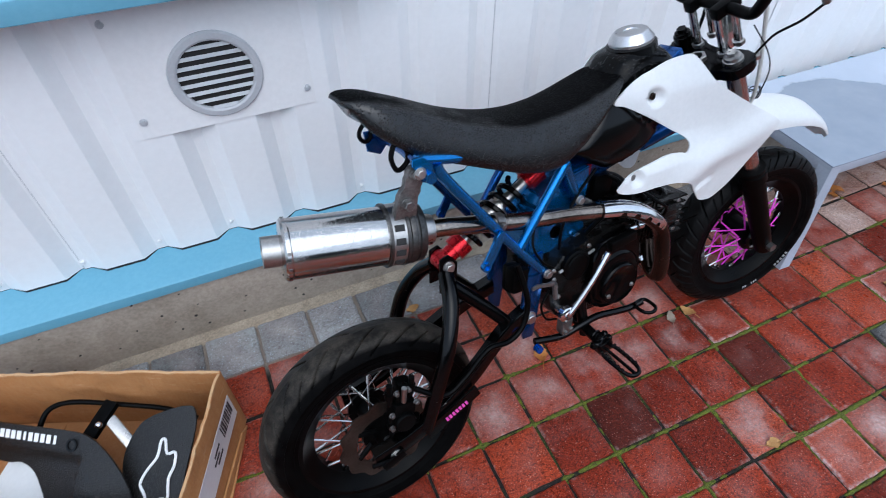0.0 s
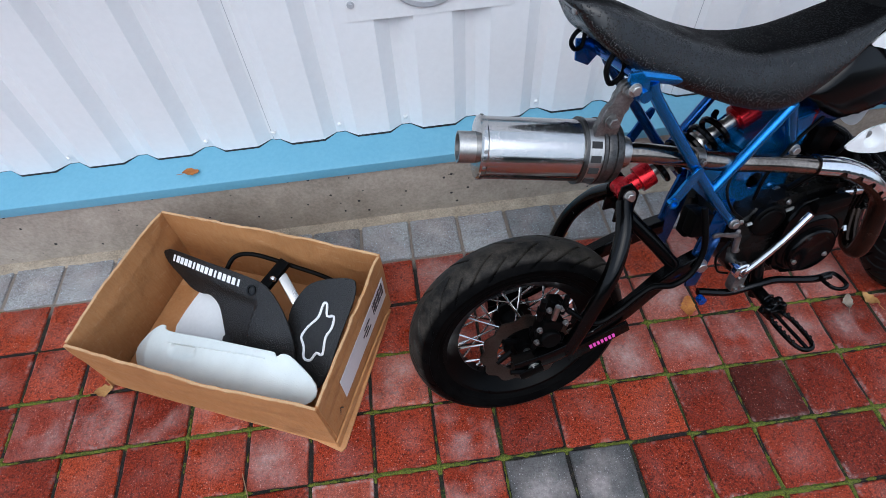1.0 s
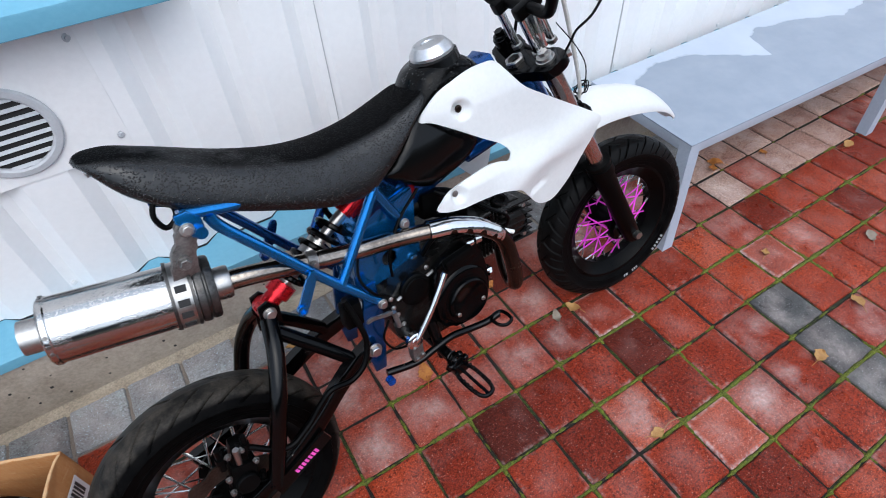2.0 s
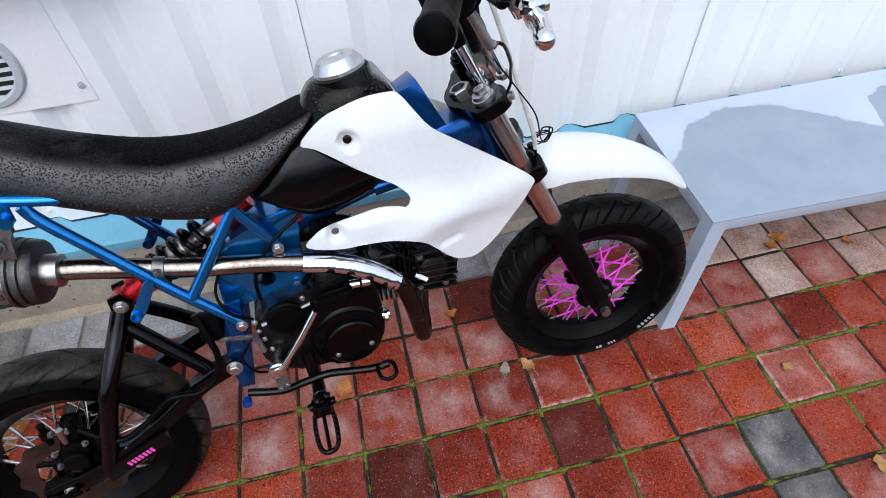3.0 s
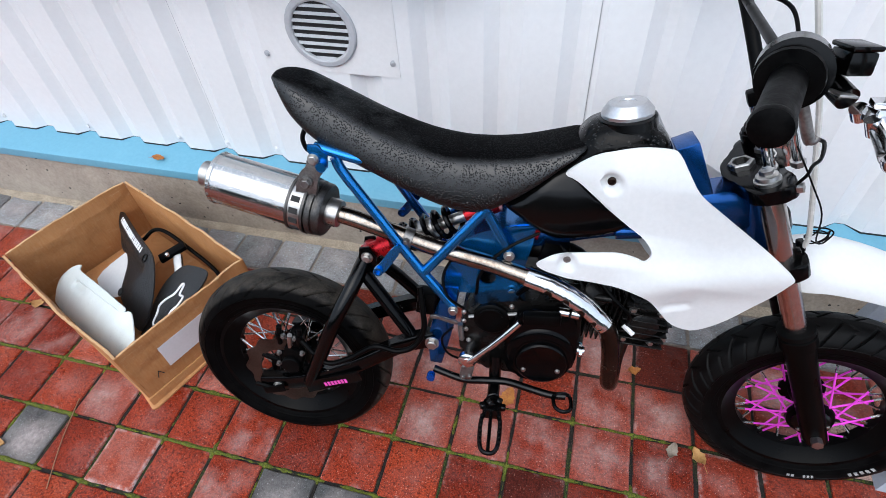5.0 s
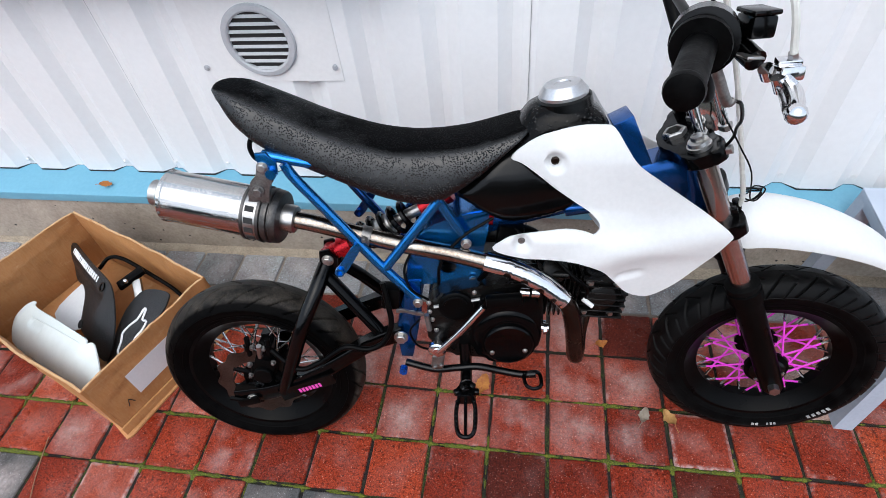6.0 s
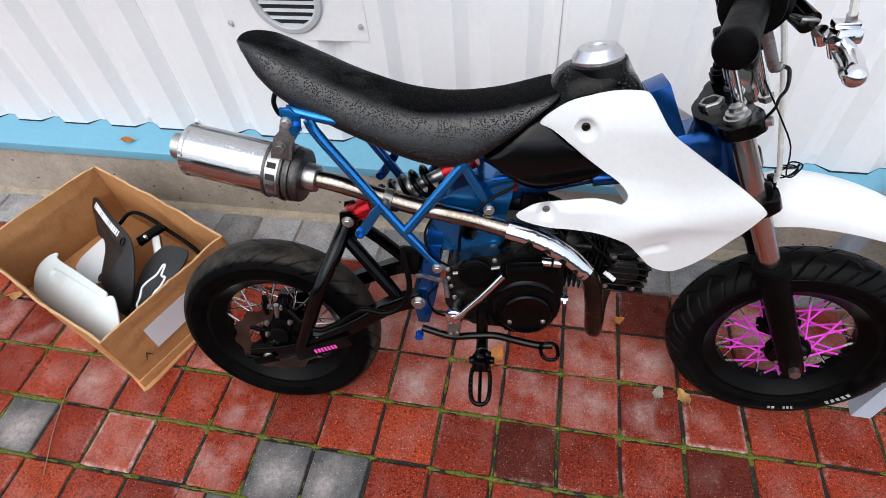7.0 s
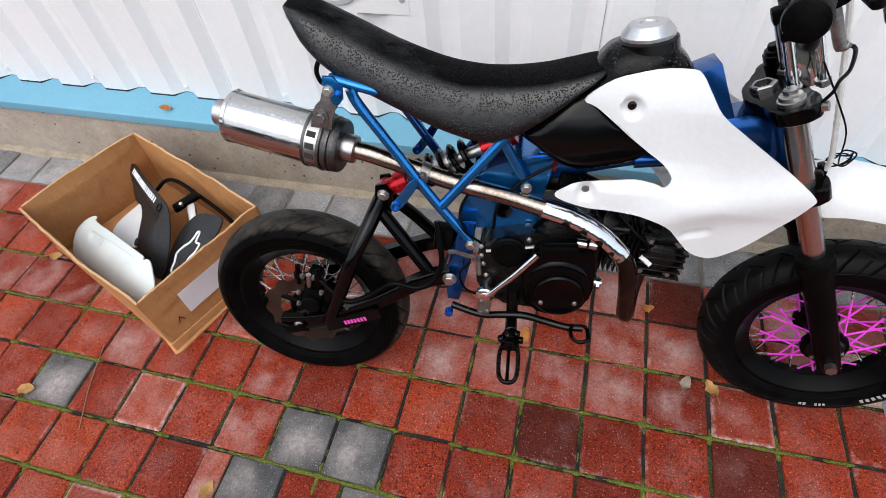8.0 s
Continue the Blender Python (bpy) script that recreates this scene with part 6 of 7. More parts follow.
# cables and hoses round the engine
for nm, pts, r in (("clutch_line", [(0.052, -0.07, 0.5), (0.06, -0.072, 0.55), (0.1, -0.066, 0.6), (0.16, -0.05, 0.63)], 0.0032), ("earth_wire", [(0.03, -0.08, 0.47), (0.0, -0.084, 0.5), (-0.01, -0.07, 0.54), (0.02, -0.05, 0.59)], 0.0026),
                   ("fuel_line", [(0.2, -0.04, 0.6), (0.215, -0.06, 0.585), (0.2, -0.066, 0.56), (0.19, -0.04, 0.55)], 0.004), ("breather_hose", [(0.13, -0.06, 0.5), (0.15, -0.075, 0.53), (0.19, -0.07, 0.535), (0.24, -0.05, 0.52)], 0.0055),
                   ("switch_wire", [(0.01, -0.09, 0.43), (-0.012, -0.092, 0.4), (0.0, -0.09, 0.36), (0.03, -0.085, 0.34)], 0.0024), ("plug_lead", [(0.335, -0.07, 0.455), (0.33, -0.085, 0.49), (0.3, -0.08, 0.52), (0.26, -0.06, 0.56)], 0.0036)):
    b = bmesh.new()
    tube(b, curve(pts, 7), r, 8)
    part(nm, b, BLACK_SATIN, engine)
b = bmesh.new()
spin(b, [(0.026, 0.0), (0.026, 0.004), (0.023, 0.006)], Matrix.Translation((0.275, -0.055, 0.515)) @ pose(0, 0, 0, 60, 0, 20), 18)
rod(b, (0.262, -0.06, 0.505), (0.3, -0.068, 0.51), 0.008, n=12)
part("intake_flange", b, ENGINE, engine)

# kick starter, pegs and pedal
b = bmesh.new()
kick = [(0.04, -0.108, 0.362), (0.05, -0.112, 0.37), (0.095, -0.117, 0.424), (0.137, -0.117, 0.478)]
tube(b, curve(kick, 5), 0.0065, 12)
spin(b, [(0.018, 0.0), (0.018, 0.01), (0.013, 0.013), (0.008, 0.013)], Matrix.Translation((0.04, -0.1, 0.362)) @ AXLE, 24)
rod(b, (0.04, -0.075, 0.362), (0.04, -0.115, 0.362), 0.009)
kicker = part("kick_starter", b, CHROME, bike, "chrome kick-start lever")
b = bmesh.new()
block(b, (0.026, 0.022, 0.05), pose(0.04, -0.1, 0.336, 0, 8, 0), 0.006)
for du, dw in ((-0.006, 0.012), (0.006, -0.012), (-0.007, -0.016)):
    spin(b, [(0.0045, 0.0), (0.0045, 0.004), (0.003, 0.005)], Matrix.Translation((0.04 + du, -0.111, 0.336 + dw)) @ AXLE, 8)
part("kick_boss", b, WORN, kicker)
b = bmesh.new()
block(b, (0.068, 0.018, 0.022), pose(0.175, -0.114, 0.49, 0, -3, 0), 0.005)
part("kick_pedal", b, BLACK_SATIN, kicker)
b = bmesh.new()
rod(b, (0.095, -0.05, 0.297), (0.095, -0.165, 0.284), 0.012)
rod(b, (0.095, -0.082, 0.36), (0.095, -0.1, 0.274), 0.012)
block(b, (0.036, 0.03, 0.026), pose(0.094, -0.154, 0.283), 0.006)
for k in range(7):
    a = k * 0.9
    block(b, (0.012, 0.012, 0.012), pose(0.095 + 0.02 * math.cos(a), -0.152 + 0.006 * math.sin(a * 2), 0.288 + 0.014 * math.sin(a), 20 * k, 30 * k, 0), 0.002, 1)
tube(b, [(0.095 + 0.013 * math.cos(i * 0.8), -0.132 - 0.0011 * i, 0.291 + 0.013 * math.sin(i * 0.8)) for i in range(34)], 0.0022, 6)
peg = part("foot_peg", b, CHIPPED, bike, "black serrated foot peg")
b = bmesh.new()
o = curve([(0.079, -0.168, 0), (0.076, -0.222, 0), (0.084, -0.248, 0), (0.104, -0.248, 0), (0.112, -0.222, 0), (0.109, -0.168, 0)], 4, True)
tube(b, [(p.x, p.y, 0.28 + (p.y + 0.17) * 0.05) for p in o], 0.0044, 8, True)
rod(b, (0.0935, -0.16, 0.28), (0.0935, -0.248, 0.276), 0.0036, n=8)
for k in range(6):
    for x in (0.0765, 0.1115):
        block(b, (0.006, 0.005, 0.009), pose(x, -0.173 - k * 0.0115, 0.283 - k * 0.0006), 0.001, 1)
part("peg_cage", b, CHIPPED, peg)
b = bmesh.new()
ped = curve([(-0.03, -0.088, 0.312), (0.03, -0.1, 0.302), (0.075, -0.106, 0.31), (0.12, -0.108, 0.314), (0.165, -0.112, 0.305), (0.205, -0.12, 0.302), (0.236, -0.124, 0.306)], 5)
tube(b, ped, 0.0076, 14)
tip = curve([(0.214, -0.125, 0.308), (0.241, -0.125, 0.31), (0.243, -0.156, 0.308), (0.228, -0.163, 0.306), (0.214, -0.152, 0.306)], 4, True)
tube(b, tip, 0.004, 8, True)
pedal = part("brake_pedal", b, CHIPPED, bike, "black rear brake pedal")
b = bmesh.new()
rod(b, (-0.034, -0.1, 0.308), (-0.034, -0.113, 0.308), 0.0085, n=16)
part("pedal_knob", b, BLUE_ANO, pedal, "blue anodised pivot")
b = bmesh.new()
link = [(-0.033, 0.4585), (-0.022, 0.4605), (-0.002, 0.4525), (0.014, 0.451), (0.021, 0.446), (0.016, 0.4415), (0.004, 0.4445), (-0.012, 0.4505), (-0.024, 0.4525), (-0.033, 0.452)]
side_plate(b, [(p.x, p.y) for p in curve([(x, y, 0) for x, y in link], 3, True)], -0.096, 0.005, 0.0012)
part("brake_switch", b, WORN, bike)
b = bmesh.new()
rod(b, (0.024, -0.09, 0.44), (0.027, -0.088, 0.4), 0.0055, n=10)
part("switch_plunger", b, WORN, bike)
b = bmesh.new()
block(b, (0.036, 0.03, 0.05), pose(-0.045, -0.06, 0.468, 0, 8, 0), 0.005)
block(b, (0.03, 0.03, 0.06), pose(-0.03, -0.02, 0.44, 0, 8, 0), 0.006)
part("brake_cylinder", b, BLACK_SATIN, bike)


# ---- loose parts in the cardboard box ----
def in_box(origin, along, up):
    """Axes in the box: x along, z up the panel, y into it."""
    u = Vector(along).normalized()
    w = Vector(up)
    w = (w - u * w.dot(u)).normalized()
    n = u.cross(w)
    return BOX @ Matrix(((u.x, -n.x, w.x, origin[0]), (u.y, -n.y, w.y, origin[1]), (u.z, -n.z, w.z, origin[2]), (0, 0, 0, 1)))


def moulded(name, outline, m, bulge, thick, material, label, category, step=0.01):
    """A thin moulded panel with an outline in its own plane."""
    b = bmesh.new()
    o = [(p.x, p.y) for p in curve([(x, y, 0) for x, y in outline], 3, True)]
    skin(b, o, bulge, thick, step)
    return tagged(part(name, b, material, angle=50, m=m), label, category)


# white curved panel leaning along the front wall
def white_bulge(u, w):
    """Rolled long edges, a stepped rib and a sunk grip."""
    d = -0.006 - 0.024 * math.cos(min(1.0, abs(w + 0.022) / 0.08) * math.pi / 2) + 0.4 * max(0.0, -0.185 - u)
    q = math.hypot(max(0.0, abs(u + 0.085) - 0.022), w - 0.008) / 0.013
    return d + 0.007 * max(0.0, min(1.0, (1.1 - q) * 3))


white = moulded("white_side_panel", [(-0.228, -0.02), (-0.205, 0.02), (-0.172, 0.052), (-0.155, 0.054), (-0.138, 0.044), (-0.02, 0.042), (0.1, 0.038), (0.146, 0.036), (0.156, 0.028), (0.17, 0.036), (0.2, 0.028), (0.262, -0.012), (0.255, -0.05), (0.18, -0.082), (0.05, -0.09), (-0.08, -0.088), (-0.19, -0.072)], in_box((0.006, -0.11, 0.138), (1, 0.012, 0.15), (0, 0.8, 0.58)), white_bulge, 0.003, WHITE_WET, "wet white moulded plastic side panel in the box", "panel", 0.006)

b = bmesh.new()
tube(b, [(u, white_bulge(u, 0.022) - 0.0004, 0.022) for u in [-0.13 + 0.013 * i for i in range(21)]], 0.0016, 6)
part("moulded_rib", b, WHITE_WET, white)

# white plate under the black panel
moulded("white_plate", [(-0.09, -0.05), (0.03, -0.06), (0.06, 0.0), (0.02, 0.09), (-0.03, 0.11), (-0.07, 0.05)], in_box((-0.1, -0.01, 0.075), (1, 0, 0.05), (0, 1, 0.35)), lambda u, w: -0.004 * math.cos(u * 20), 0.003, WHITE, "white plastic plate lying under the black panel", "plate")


# black panel with a printed strip
def long_panel(u, w):
    fold = 0.01 * max(0.0, min(1.0, (-0.015 - w) / 0.02)) if u < 0.03 else 0.0
    return -0.014 * math.cos((u + 0.03) * 7) + fold - 0.006 * math.exp(-((u - 0.05) / 0.06) ** 2 - ((w + 0.08) / 0.05) ** 2)


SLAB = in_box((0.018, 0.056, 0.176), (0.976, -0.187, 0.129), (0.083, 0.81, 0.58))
slab = moulded("black_side_panel", [(-0.318, 0.008), (-0.305, 0.02), (-0.28, 0.024), (-0.15, 0.026), (-0.02, 0.027), (0.04, 0.02), (0.09, -0.01), (0.135, -0.056), (0.162, -0.105), (0.17, -0.138), (0.15, -0.152), (0.08, -0.15), (0.02, -0.15), (-0.03, -0.14), (-0.056, -0.105), (-0.085, -0.066), (-0.122, -0.05), (-0.155, -0.054), (-0.2, -0.05), (-0.27, -0.022)], SLAB, long_panel, 0.004, SPECKLED, "wet black plastic side panel with white print", "panel", 0.009)
for k in range(16):
    b = bmesh.new()
    u = -0.272 + k * 0.0158
    block(b, (0.0105 if k % 5 else 0.006, 0.0008, 0.017), pose(u, long_panel(u, 0.006) - 0.0008, 0.006, 0, 0, 0))
    part("print_bar", b, BONE, slab, flat=True)
b = bmesh.new()
spin(b, [(0.013, -0.003), (0.013, 0.003), (0.009, 0.003), (0.008, -0.002)], pose(0.008, long_panel(0.008, 0.0), 0.0) @ AXLE, 24)
part("bolt_eye", b, BLACK_PLASTIC, slab)
# Dark disc laid on the panel for the shaded hole.
b = bmesh.new()
spin(b, [(0.0125, 0.0), (0.012, 0.0012)], pose(-0.035, long_panel(-0.035, -0.135) - 0.0005, -0.135) @ AXLE @ pose(0, 0, 0, 0, 0, 0), 20)
part("slot_hole", b, SHADE, slab)

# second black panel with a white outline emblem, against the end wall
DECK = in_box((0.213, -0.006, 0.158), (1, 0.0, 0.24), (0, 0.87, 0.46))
deck = moulded("black_number_plate", [(-0.088, 0.05), (-0.06, 0.095), (-0.03, 0.115), (0.02, 0.126), (0.062, 0.128), (0.075, 0.115), (0.075, 0.08), (0.055, 0.0), (0.035, -0.09), (0.01, -0.125), (-0.03, -0.13), (-0.07, -0.08), (-0.09, 0.0)], DECK, lambda u, w: -0.008 * math.cos(u * 14), 0.004, SPECKLED, "wet black plastic plate with white outline emblem", "panel", 0.01)
b = bmesh.new()
mark = [(p.x, p.y) for p in curve([(-0.045, -0.012, 0), (-0.03, 0.012, 0), (-0.006, 0.036, 0), (0.002, 0.066, 0), (0.012, 0.066, 0), (0.016, 0.04, 0), (0.034, 0.04, 0), (0.032, 0.014, 0), (0.02, -0.008, 0), (0.018, -0.046, 0), (0.002, -0.044, 0), (-0.012, -0.062, 0), (-0.03, -0.058, 0), (-0.034, -0.034, 0)], 3, True)]
tube(b, [(x, -0.008 * math.cos(x * 14) - 0.0012, z) for x, z in mark], 0.0031, 6, True)
part("emblem", b, BONE, deck, "plain white outline emblem")

# tube bracket
b = bmesh.new()
tube(b, curve([(-0.1, 0.1, 0.13), (-0.085, 0.135, 0.15), (-0.04, 0.152, 0.152), (0.05, 0.16, 0.122), (0.14, 0.163, 0.092), (0.205, 0.15, 0.07)], 6), 0.0058, 10)
rack = tagged(part("tube_bracket", b, BLACK_SATIN, m=BOX @ Matrix.Translation((0.015, -0.004, 0.028))), "black bent tube bracket lying in the box", "bracket")
b = bmesh.new()
block(b, (0.03, 0.08, 0.014), pose(0.03, 0.118, 0.138, 10, 0, -20), 0.003)
part("bracket_plate", b, BLACK_SATIN, rack)
b = bmesh.new()
block(b, (0.024, 0.13, 0.016), pose(0.085, 0.085, 0.1, 28, 0, 48), 0.004)
part("steel_strap", b, STEEL, rack, "bare steel strap")
b = bmesh.new()
block(b, (0.03, 0.1, 0.02), pose(0.135, 0.05, 0.075, 10, 20, -40), 0.005)
part("rubber_pad", b, BLACK_PLASTIC, rack)
b = bmesh.new()
bmesh.ops.create_uvsphere(b, u_segments=10, v_segments=6, radius=0.008, matrix=pose(0.035, 0.1, 0.146))
part("rivet", b, CHROME, rack)
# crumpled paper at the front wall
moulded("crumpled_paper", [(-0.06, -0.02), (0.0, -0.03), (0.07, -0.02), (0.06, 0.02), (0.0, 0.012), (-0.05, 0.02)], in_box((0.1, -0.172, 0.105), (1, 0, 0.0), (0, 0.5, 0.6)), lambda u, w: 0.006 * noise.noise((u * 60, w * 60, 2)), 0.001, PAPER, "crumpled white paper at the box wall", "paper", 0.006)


# ---- fallen leaves and stalks ----
def leaf_mesh(seed):
    b = bmesh.new()
    n = 10
    r = random.Random(seed)
    side = []
    for i in range(n + 1):
        s = i / n
        w = 0.014 * math.sin(math.pi * s) ** 0.8 * (1 + 0.25 * r.uniform(-1, 1)) + 0.0004
        z = 0.004 * math.sin(s * 5 + seed) + 0.003
        side.append([(s * 0.045 - 0.022, -w, z + 0.003 + r.uniform(0, 0.002)), (s * 0.045 - 0.022, 0, z), (s * 0.045 - 0.022, w, z + 0.003 + r.uniform(0, 0.002))])
    rings(b, [[Vector(p) for p in row] + [Vector(p) - Vector((0, 0, 0.0006)) for p in reversed(row)] for row in side])
    tube(b, [(-0.022, 0, 0.004), (-0.04, 0.004, 0.003)], 0.0007, 5)
    return b


LEAVES = [(-1.137, -0.249, 20, 1.0, 0), (-0.526, -0.369, 80, 1.0, 0), (-1.365, 0.16, 10, 1.0, 0), (0.117, 0.166, 75, 1.3, 1), (0.495, -0.278, -10, 0.8, 0), (1.434, 0.329, 130, 1.2, 1), (1.4, 0.31, 40, 1.0, 1), (0.58, 0.117, 120, 1.0, 0), (-0.145, 0.447, 0, 0.9, 0),
          (1.523, -0.184, 50, 1.0, 2), (1.25, -0.307, 70, 1.0, 0), (1.2, -0.05, 30, 0.8, 0), (0.428, 0.317, 20, 0.8, 1), (0.52, 0.117, 70, 0.9, 2), (1.907, 0.126, 10, 1.0, 0), (1.003, -0.357, 15, 1.1, 0), (1.62, 0.27, 60, 0.9, 1)]
for k, (x, y, a, sc, brown) in enumerate(LEAVES):
    o = part("fallen_leaf", leaf_mesh(k % 5), (LEAF, LEAF_BROWN, LEAF_GREY)[brown], m=pose(x, y, 0.0018, 0, 0, a) @ Matrix.Diagonal((sc, sc, 1, 1)))
    tagged(o, ("yellow fallen birch leaf on the wet paving", "brown curled fallen leaf on the wet paving", "faded grey fallen leaf on the wet paving")[brown], "leaf", "fallen leaves")
o = part("fallen_leaf", leaf_mesh(7), LEAF_BROWN, m=pose(-1.12, 0.628, 0.2475, 4, 0, 10) @ Matrix.Diagonal((0.9, 0.9, 1, 1)))
tagged(o, "orange leaf lying on the blue flashing", "leaf", "fallen leaves")
for x, y, a, ln in ((-0.965, -0.2, 111, 0.24), (0.545, -0.28, 0, 0.06)):
    b = bmesh.new()
    tube(b, curve([(-ln / 2, 0, 0.003), (0, 0.006, 0.0035), (ln / 2, 0, 0.003)], 5), 0.0012, 6)
    tagged(part("dry_stalk", b, TWIG, m=pose(x, y, 0.0, 0, 0, a)), "thin dry brown stalk on the paving", "stalk")

# ---- unseen wall added behind the camera: blocks low sky, darkens reflections ----
b = bmesh.new()
prism(b, [(-20, -12.0), (20, -12.0), (20, -12.4), (-20, -12.4)], pose(0, 0, 0), 2.8)
tagged(part("wall_south", b, BLOCKER_DARK, flat=True), "unseen dark wall added to block low sky light", "wall", kind="structure")


# ---- paving stones ----
def stone_mesh(seed):
    """A square stone with chamfered, slightly uneven edges."""
    r = random.Random(seed)
    b = bmesh.new()
    h = [0.0682 + r.uniform(-0.0014, 0.0006) for _ in range(8)]
    base = [(-h[0], -h[1]), (h[2], -h[3]), (h[4], h[5]), (-h[6], h[7])]
    outline = []
    for i, (x, y) in enumerate(base):
        k = 0.0015 + r.uniform(0, 0.003)
        sx, sy = (1 if x > 0 else -1), (1 if y > 0 else -1)
        pair = [(x - sx * k, y), (x, y - sy * k)]
        outline += pair if i in (1, 3) else pair[::-1]
    outline = sorted(outline, key=lambda p: math.atan2(p[1], p[0]))
    worn = []
    for (x0, y0), (x1, y1) in zip(outline, outline[1:] + outline[:1]):
        worn.append((x0, y0))
        n = 5 if math.hypot(x1 - x0, y1 - y0) > 0.03 else 0
        for q in range(1, n):
            x, y = x0 + (x1 - x0) * q / n, y0 + (y1 - y0) * q / n
            f = 1 + r.uniform(-0.022, 0.005)
            worn.append((x * f, y) if abs(x) > abs(y) else (x, y * f))
    outline = worn
    loops = [[(x, y, -0.06) for x, y in outline], [(x, y, -0.006) for x, y in outline], [(x * 0.986, y * 0.986, -0.0022) for x, y in outline], [(x * 0.965, y * 0.965, -0.0006) for x, y in outline], [(x * 0.935, y * 0.935, 0.0) for x, y in outline]]
    vs = rings(b, loops, cap=False)
    b.faces.new(vs[-1])
    bmesh.ops.recalc_face_normals(b, faces=b.faces)
    me = bpy.data.meshes.new("paving_stone")
    b.to_mesh(me)
    b.free()
    for p in me.polygons:
        p.use_smooth = True
    me.set_sharp_from_angle(angle=radians(50))
    return me


KINDS = {"red": RED, "soft": SOFT, "frosted": FROSTED, "dark": DARK, "pale": PALE, "beige": BEIGE, "grey": GREY, "edge": EDGE_GREY}
STONES = {}
for key, mt in KINDS.items():
    STONES[key] = [stone_mesh(sum(map(ord, key)) * 10 + k) for k in range(4)]
    for me in STONES[key]:
        me.materials.append(mt)
rng = random.Random(21)
NAMED = {(-3, 1): "grey", (-2, 1): "grey", (-4, 2): "grey", (-2, 2): "grey", (-8, 1): "grey", (7, 1): "grey", (7, 2): "grey", (7, 3): "grey", (1, 0): "dark", (4, 0): "dark", (5, 1): "red", (3, -3): "dark",
         (0, -1): "pale", (1, -1): "pale", (2, -1): "pale", (3, -1): "soft", (-1, -1): "pale", (-1, -2): "pale", (0, -2): "pale", (2, -3): "pale", (2, -2): "pale", (3, -2): "pale", (-2, -2): "pale", (-5, -1): "soft",
         (-4, 1): "soft", (-7, 0): "pale", (-4, 0): "soft", (-10, -1): "soft", (-8, -1): "soft", (-9, -1): "soft", (-11, -1): "pale", (5, 2): "pale", (6, 2): "soft", (8, 2): "pale", (6, 1): "soft", (5, 3): "soft", (6, 4): "pale", (9, 0): "soft",
         (3, 1): "soft", (4, -1): "frosted", (4, 2): "frosted", (-6, 1): "frosted", (-6, 3): "frosted", (8, 0): "frosted", (8, -1): "pale", (-6, -1): "red", (6, -1): "red", (4, -2): "red", (5, -1): "red"}


def kind_of(i, j):
    r = rng.random()
    if (i, j) in NAMED:
        return NAMED[i, j]
    if j == -4:
        return "edge"
    if j in (-2, -3) and i >= 6:
        return "beige" if r < 0.75 else "pale"
    if j in (-2, -3):
        return "pale" if r < 0.35 else "red"
    return "pale" if r < 0.05 and j > 4 else "dark" if r < 0.08 and j > 3 else "grey" if r < 0.215 and j > 3 else "red"


def sag(x):
    """How far the courses of paving stray from a straight line."""
    knots = ((-12, 0.1), (-7, 0.09), (-3, 0.06), (-0.5, 0.0), (1, -0.02), (5, -0.03), (7, 0.03), (12, 0.05))
    return P * float(np.interp(x / P, [q[0] for q in knots], [q[1] for q in knots]))


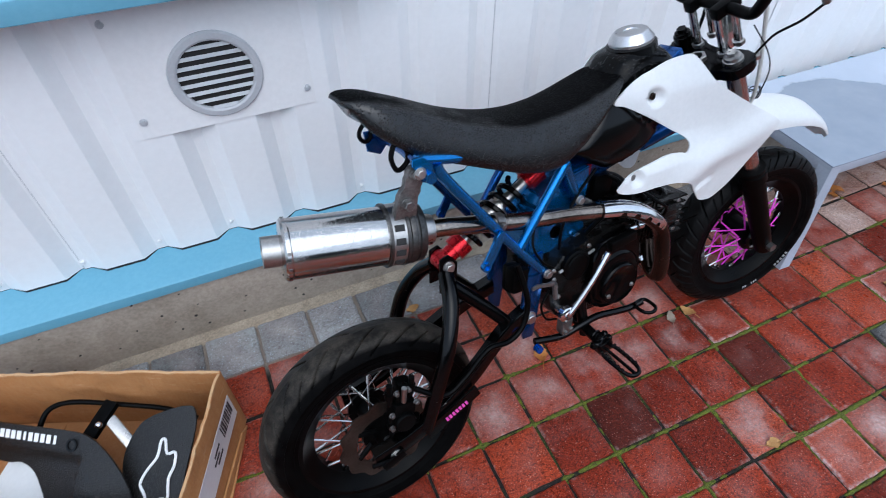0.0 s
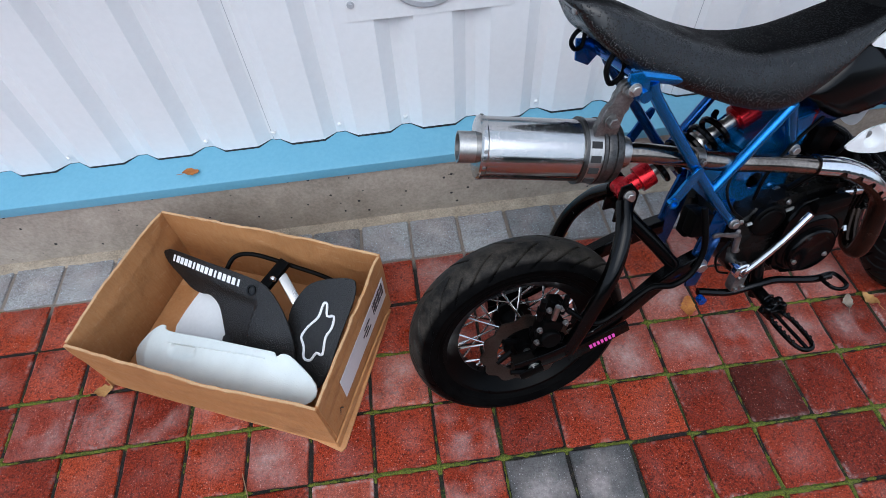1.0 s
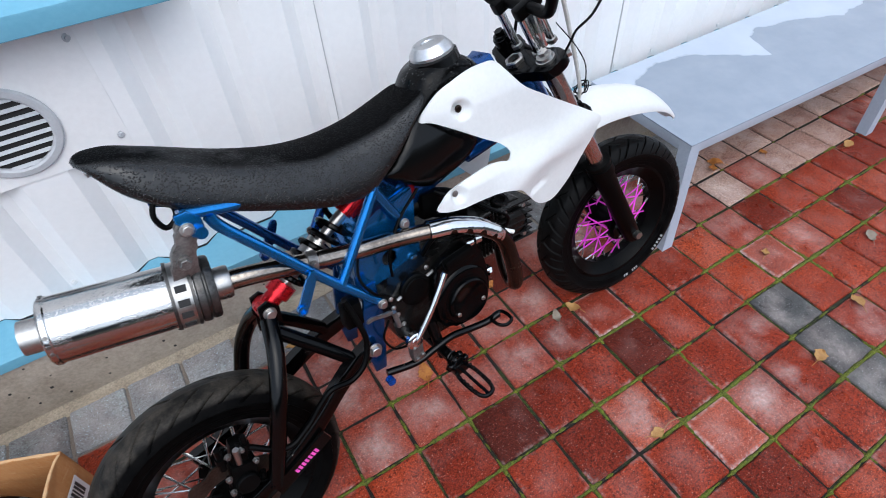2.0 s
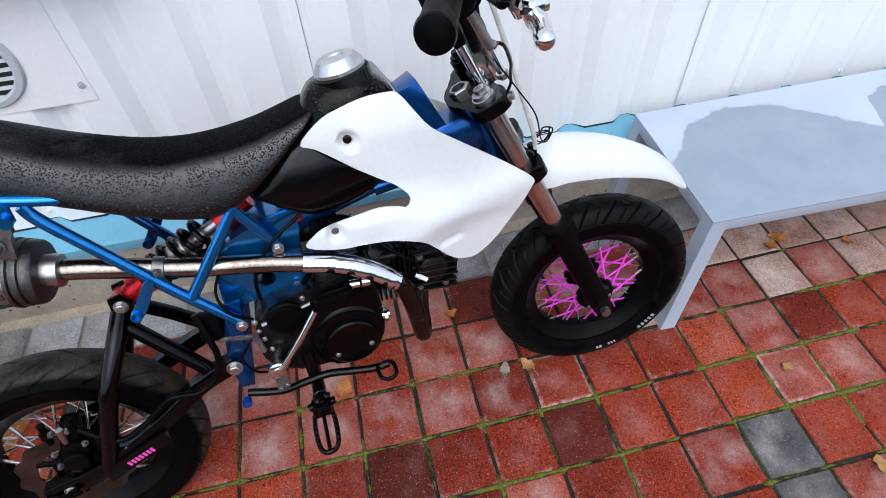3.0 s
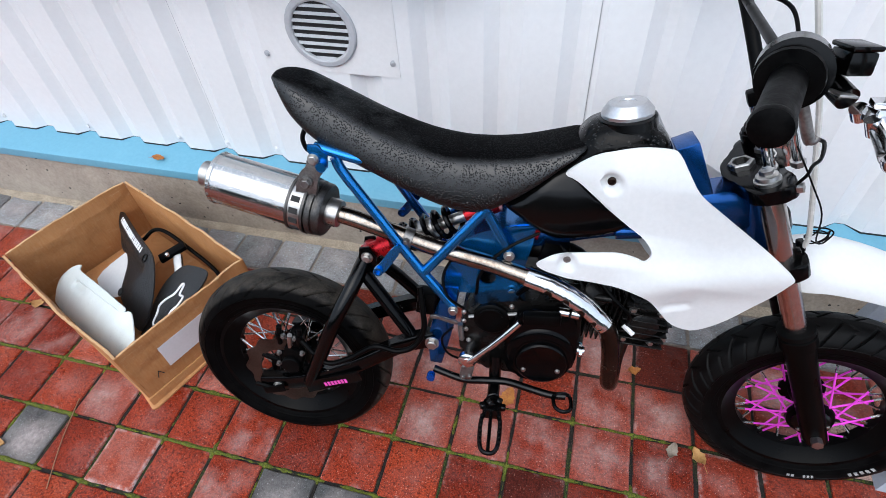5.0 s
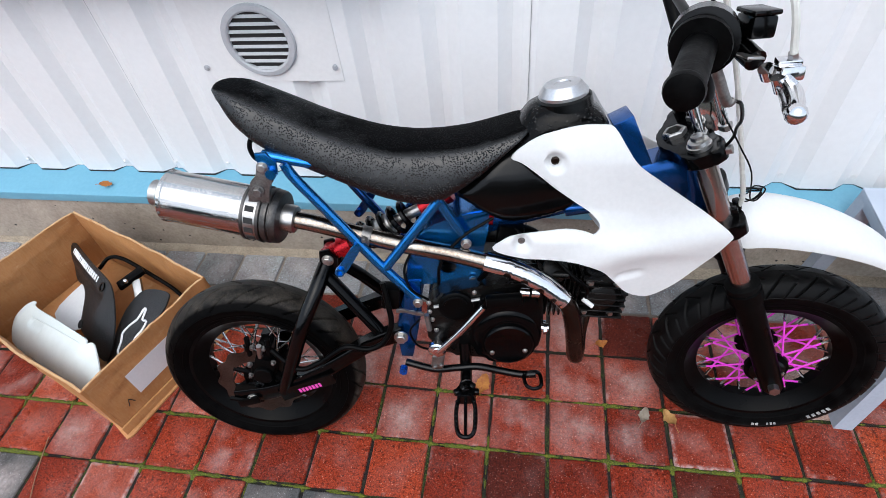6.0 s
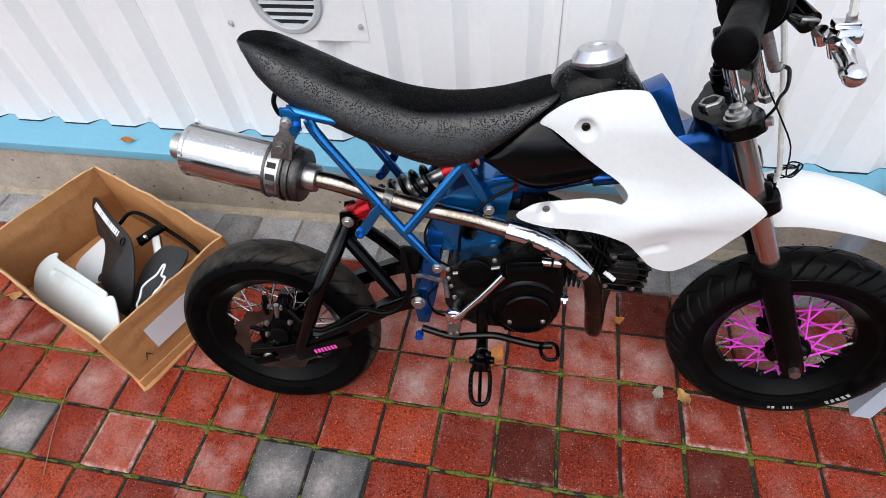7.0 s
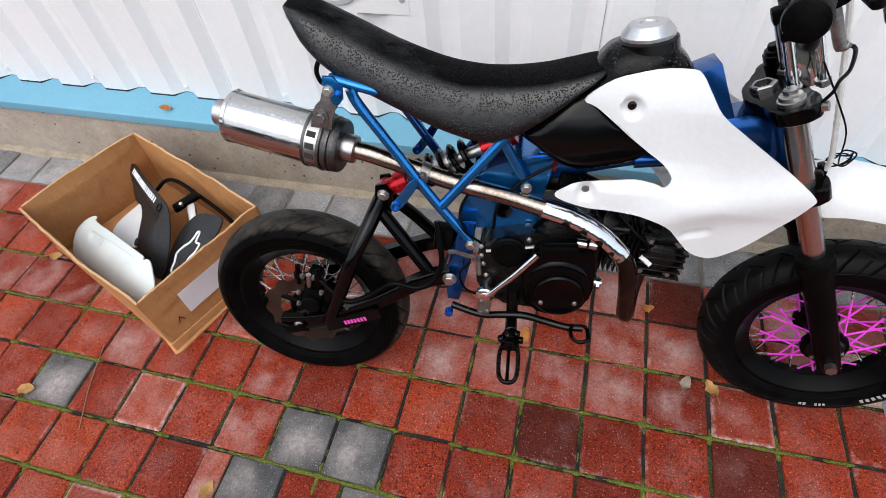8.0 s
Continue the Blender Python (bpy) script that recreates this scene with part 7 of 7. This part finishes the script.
# moss cushions that swell in the joints
vs, fs = [], []
for way in (0, 1):
    for line in range(-3 if way == 0 else -13, 9 if way == 0 else 17):
        at, prev = (-line if way == 0 else line) * P, None
        span = (-1.9, 2.3) if way == 0 else (-1.15, 0.28)
        for step in range(int((span[1] - span[0]) / 0.003)):
            s = span[0] + step * 0.003
            x, y = (s, at) if way == 0 else (at, s)
            lush = noise.noise((x * 5, y * 5, 3)) + 0.5 * noise.noise((x * 22, y * 22, 9)) + (0.24 if way == 0 else -0.14) - max(0.0, (y - 0.02) * 2.4)
            off = (s / P + 0.5) % 1.0 - 0.5
            lush += 0.45 * math.exp(-(off * P / 0.016) ** 2) + 0.3 * noise.noise((x * 55, y * 55, 12))
            if lush < 0.0:
                prev = None
                continue
            top = -0.0046 + min(0.0062, 0.011 * lush) + 0.0024 * noise.noise((x * 130, y * 130, 1)) + 0.001 * noise.noise((x * 420, y * 420, 6))
            wide = 0.0022 + 0.0042 * min(1.0, lush * 1.5) + 0.0026 * noise.noise((x * 110, y * 110, 5)) + 0.0045 * max(0.0, noise.noise((x * 30, y * 30, 8)))
            wide *= min(1.0, 0.12 + 5 * lush)
            side = 0.0015 * noise.noise((x * 70, y * 70, 7))
            row = len(vs)
            for o, z in ((-wide, -0.006), (-wide * 0.6, top - 0.0012), (0.0, top), (wide * 0.6, top - 0.0012), (wide, -0.006)):
                vs.append((x, y + sag(x) + o + side, z) if way == 0 else (x + o + side, y + sag(x), z))
            if prev is not None:
                fs += [(prev + i, prev + i + 1, row + i + 1, row + i) for i in range(4)]
            prev = row
me = bpy.data.meshes.new("moss")
me.from_pydata(vs, [], fs)
me.materials.append(MOSS)
for p in me.polygons:
    p.use_smooth = True
tagged(new("moss", me), "bright green moss cushions growing in the paving joints", "moss", kind="stuff")

near, rest = [], []
for j in range(-4, 22):
    for i in range(-24, 40):
        k = kind_of(i, j)
        if j == 2 and i == -1:
            continue
        x, y = (i + 0.5 + (0.45 if j == 2 and -4 <= i < -1 else 0.0)) * P, -(j + 0.5) * P
        m = pose(x + rng.uniform(-0.0012, 0.0012), y + sag(x) + rng.uniform(-0.0012, 0.0012), rng.uniform(-0.0016, 0.0012), rng.uniform(-0.5, 0.5), rng.uniform(-0.5, 0.5), rng.uniform(-0.7, 0.7) + 90 * rng.randrange(4))
        (near if -13 <= i <= 16 and j <= 4 and len(near) < 300 else rest).append((k, rng.randrange(4), m))
for k, x, y in (("pale", -3.79, -2.5), ("red", -0.28, -2.5)):
    near.append((k, 1, Matrix.Translation((x * P, y * P + sag(x * P), -0.0004)) @ Matrix.Diagonal((0.48, 1, 1, 1))))
for k, v, m in near:
    o = new("paving_stone", STONES[k][v])
    o.parent, o.matrix_basis = pavement, m
for key in KINDS:
    vs, fs = [], []
    for k, v, m in rest:
        if k == key:
            me, base = STONES[k][v], len(vs)
            vs += [m @ q.co for q in me.vertices]
            fs += [[base + q for q in p.vertices] for p in me.polygons]
    if vs:
        me = bpy.data.meshes.new("far_paving")
        me.from_pydata([tuple(q) for q in vs], [], fs)
        me.materials.append(KINDS[key])
        o = new("far_paving", me)
        o.parent = pavement
        tagged(o, kind="stuff")
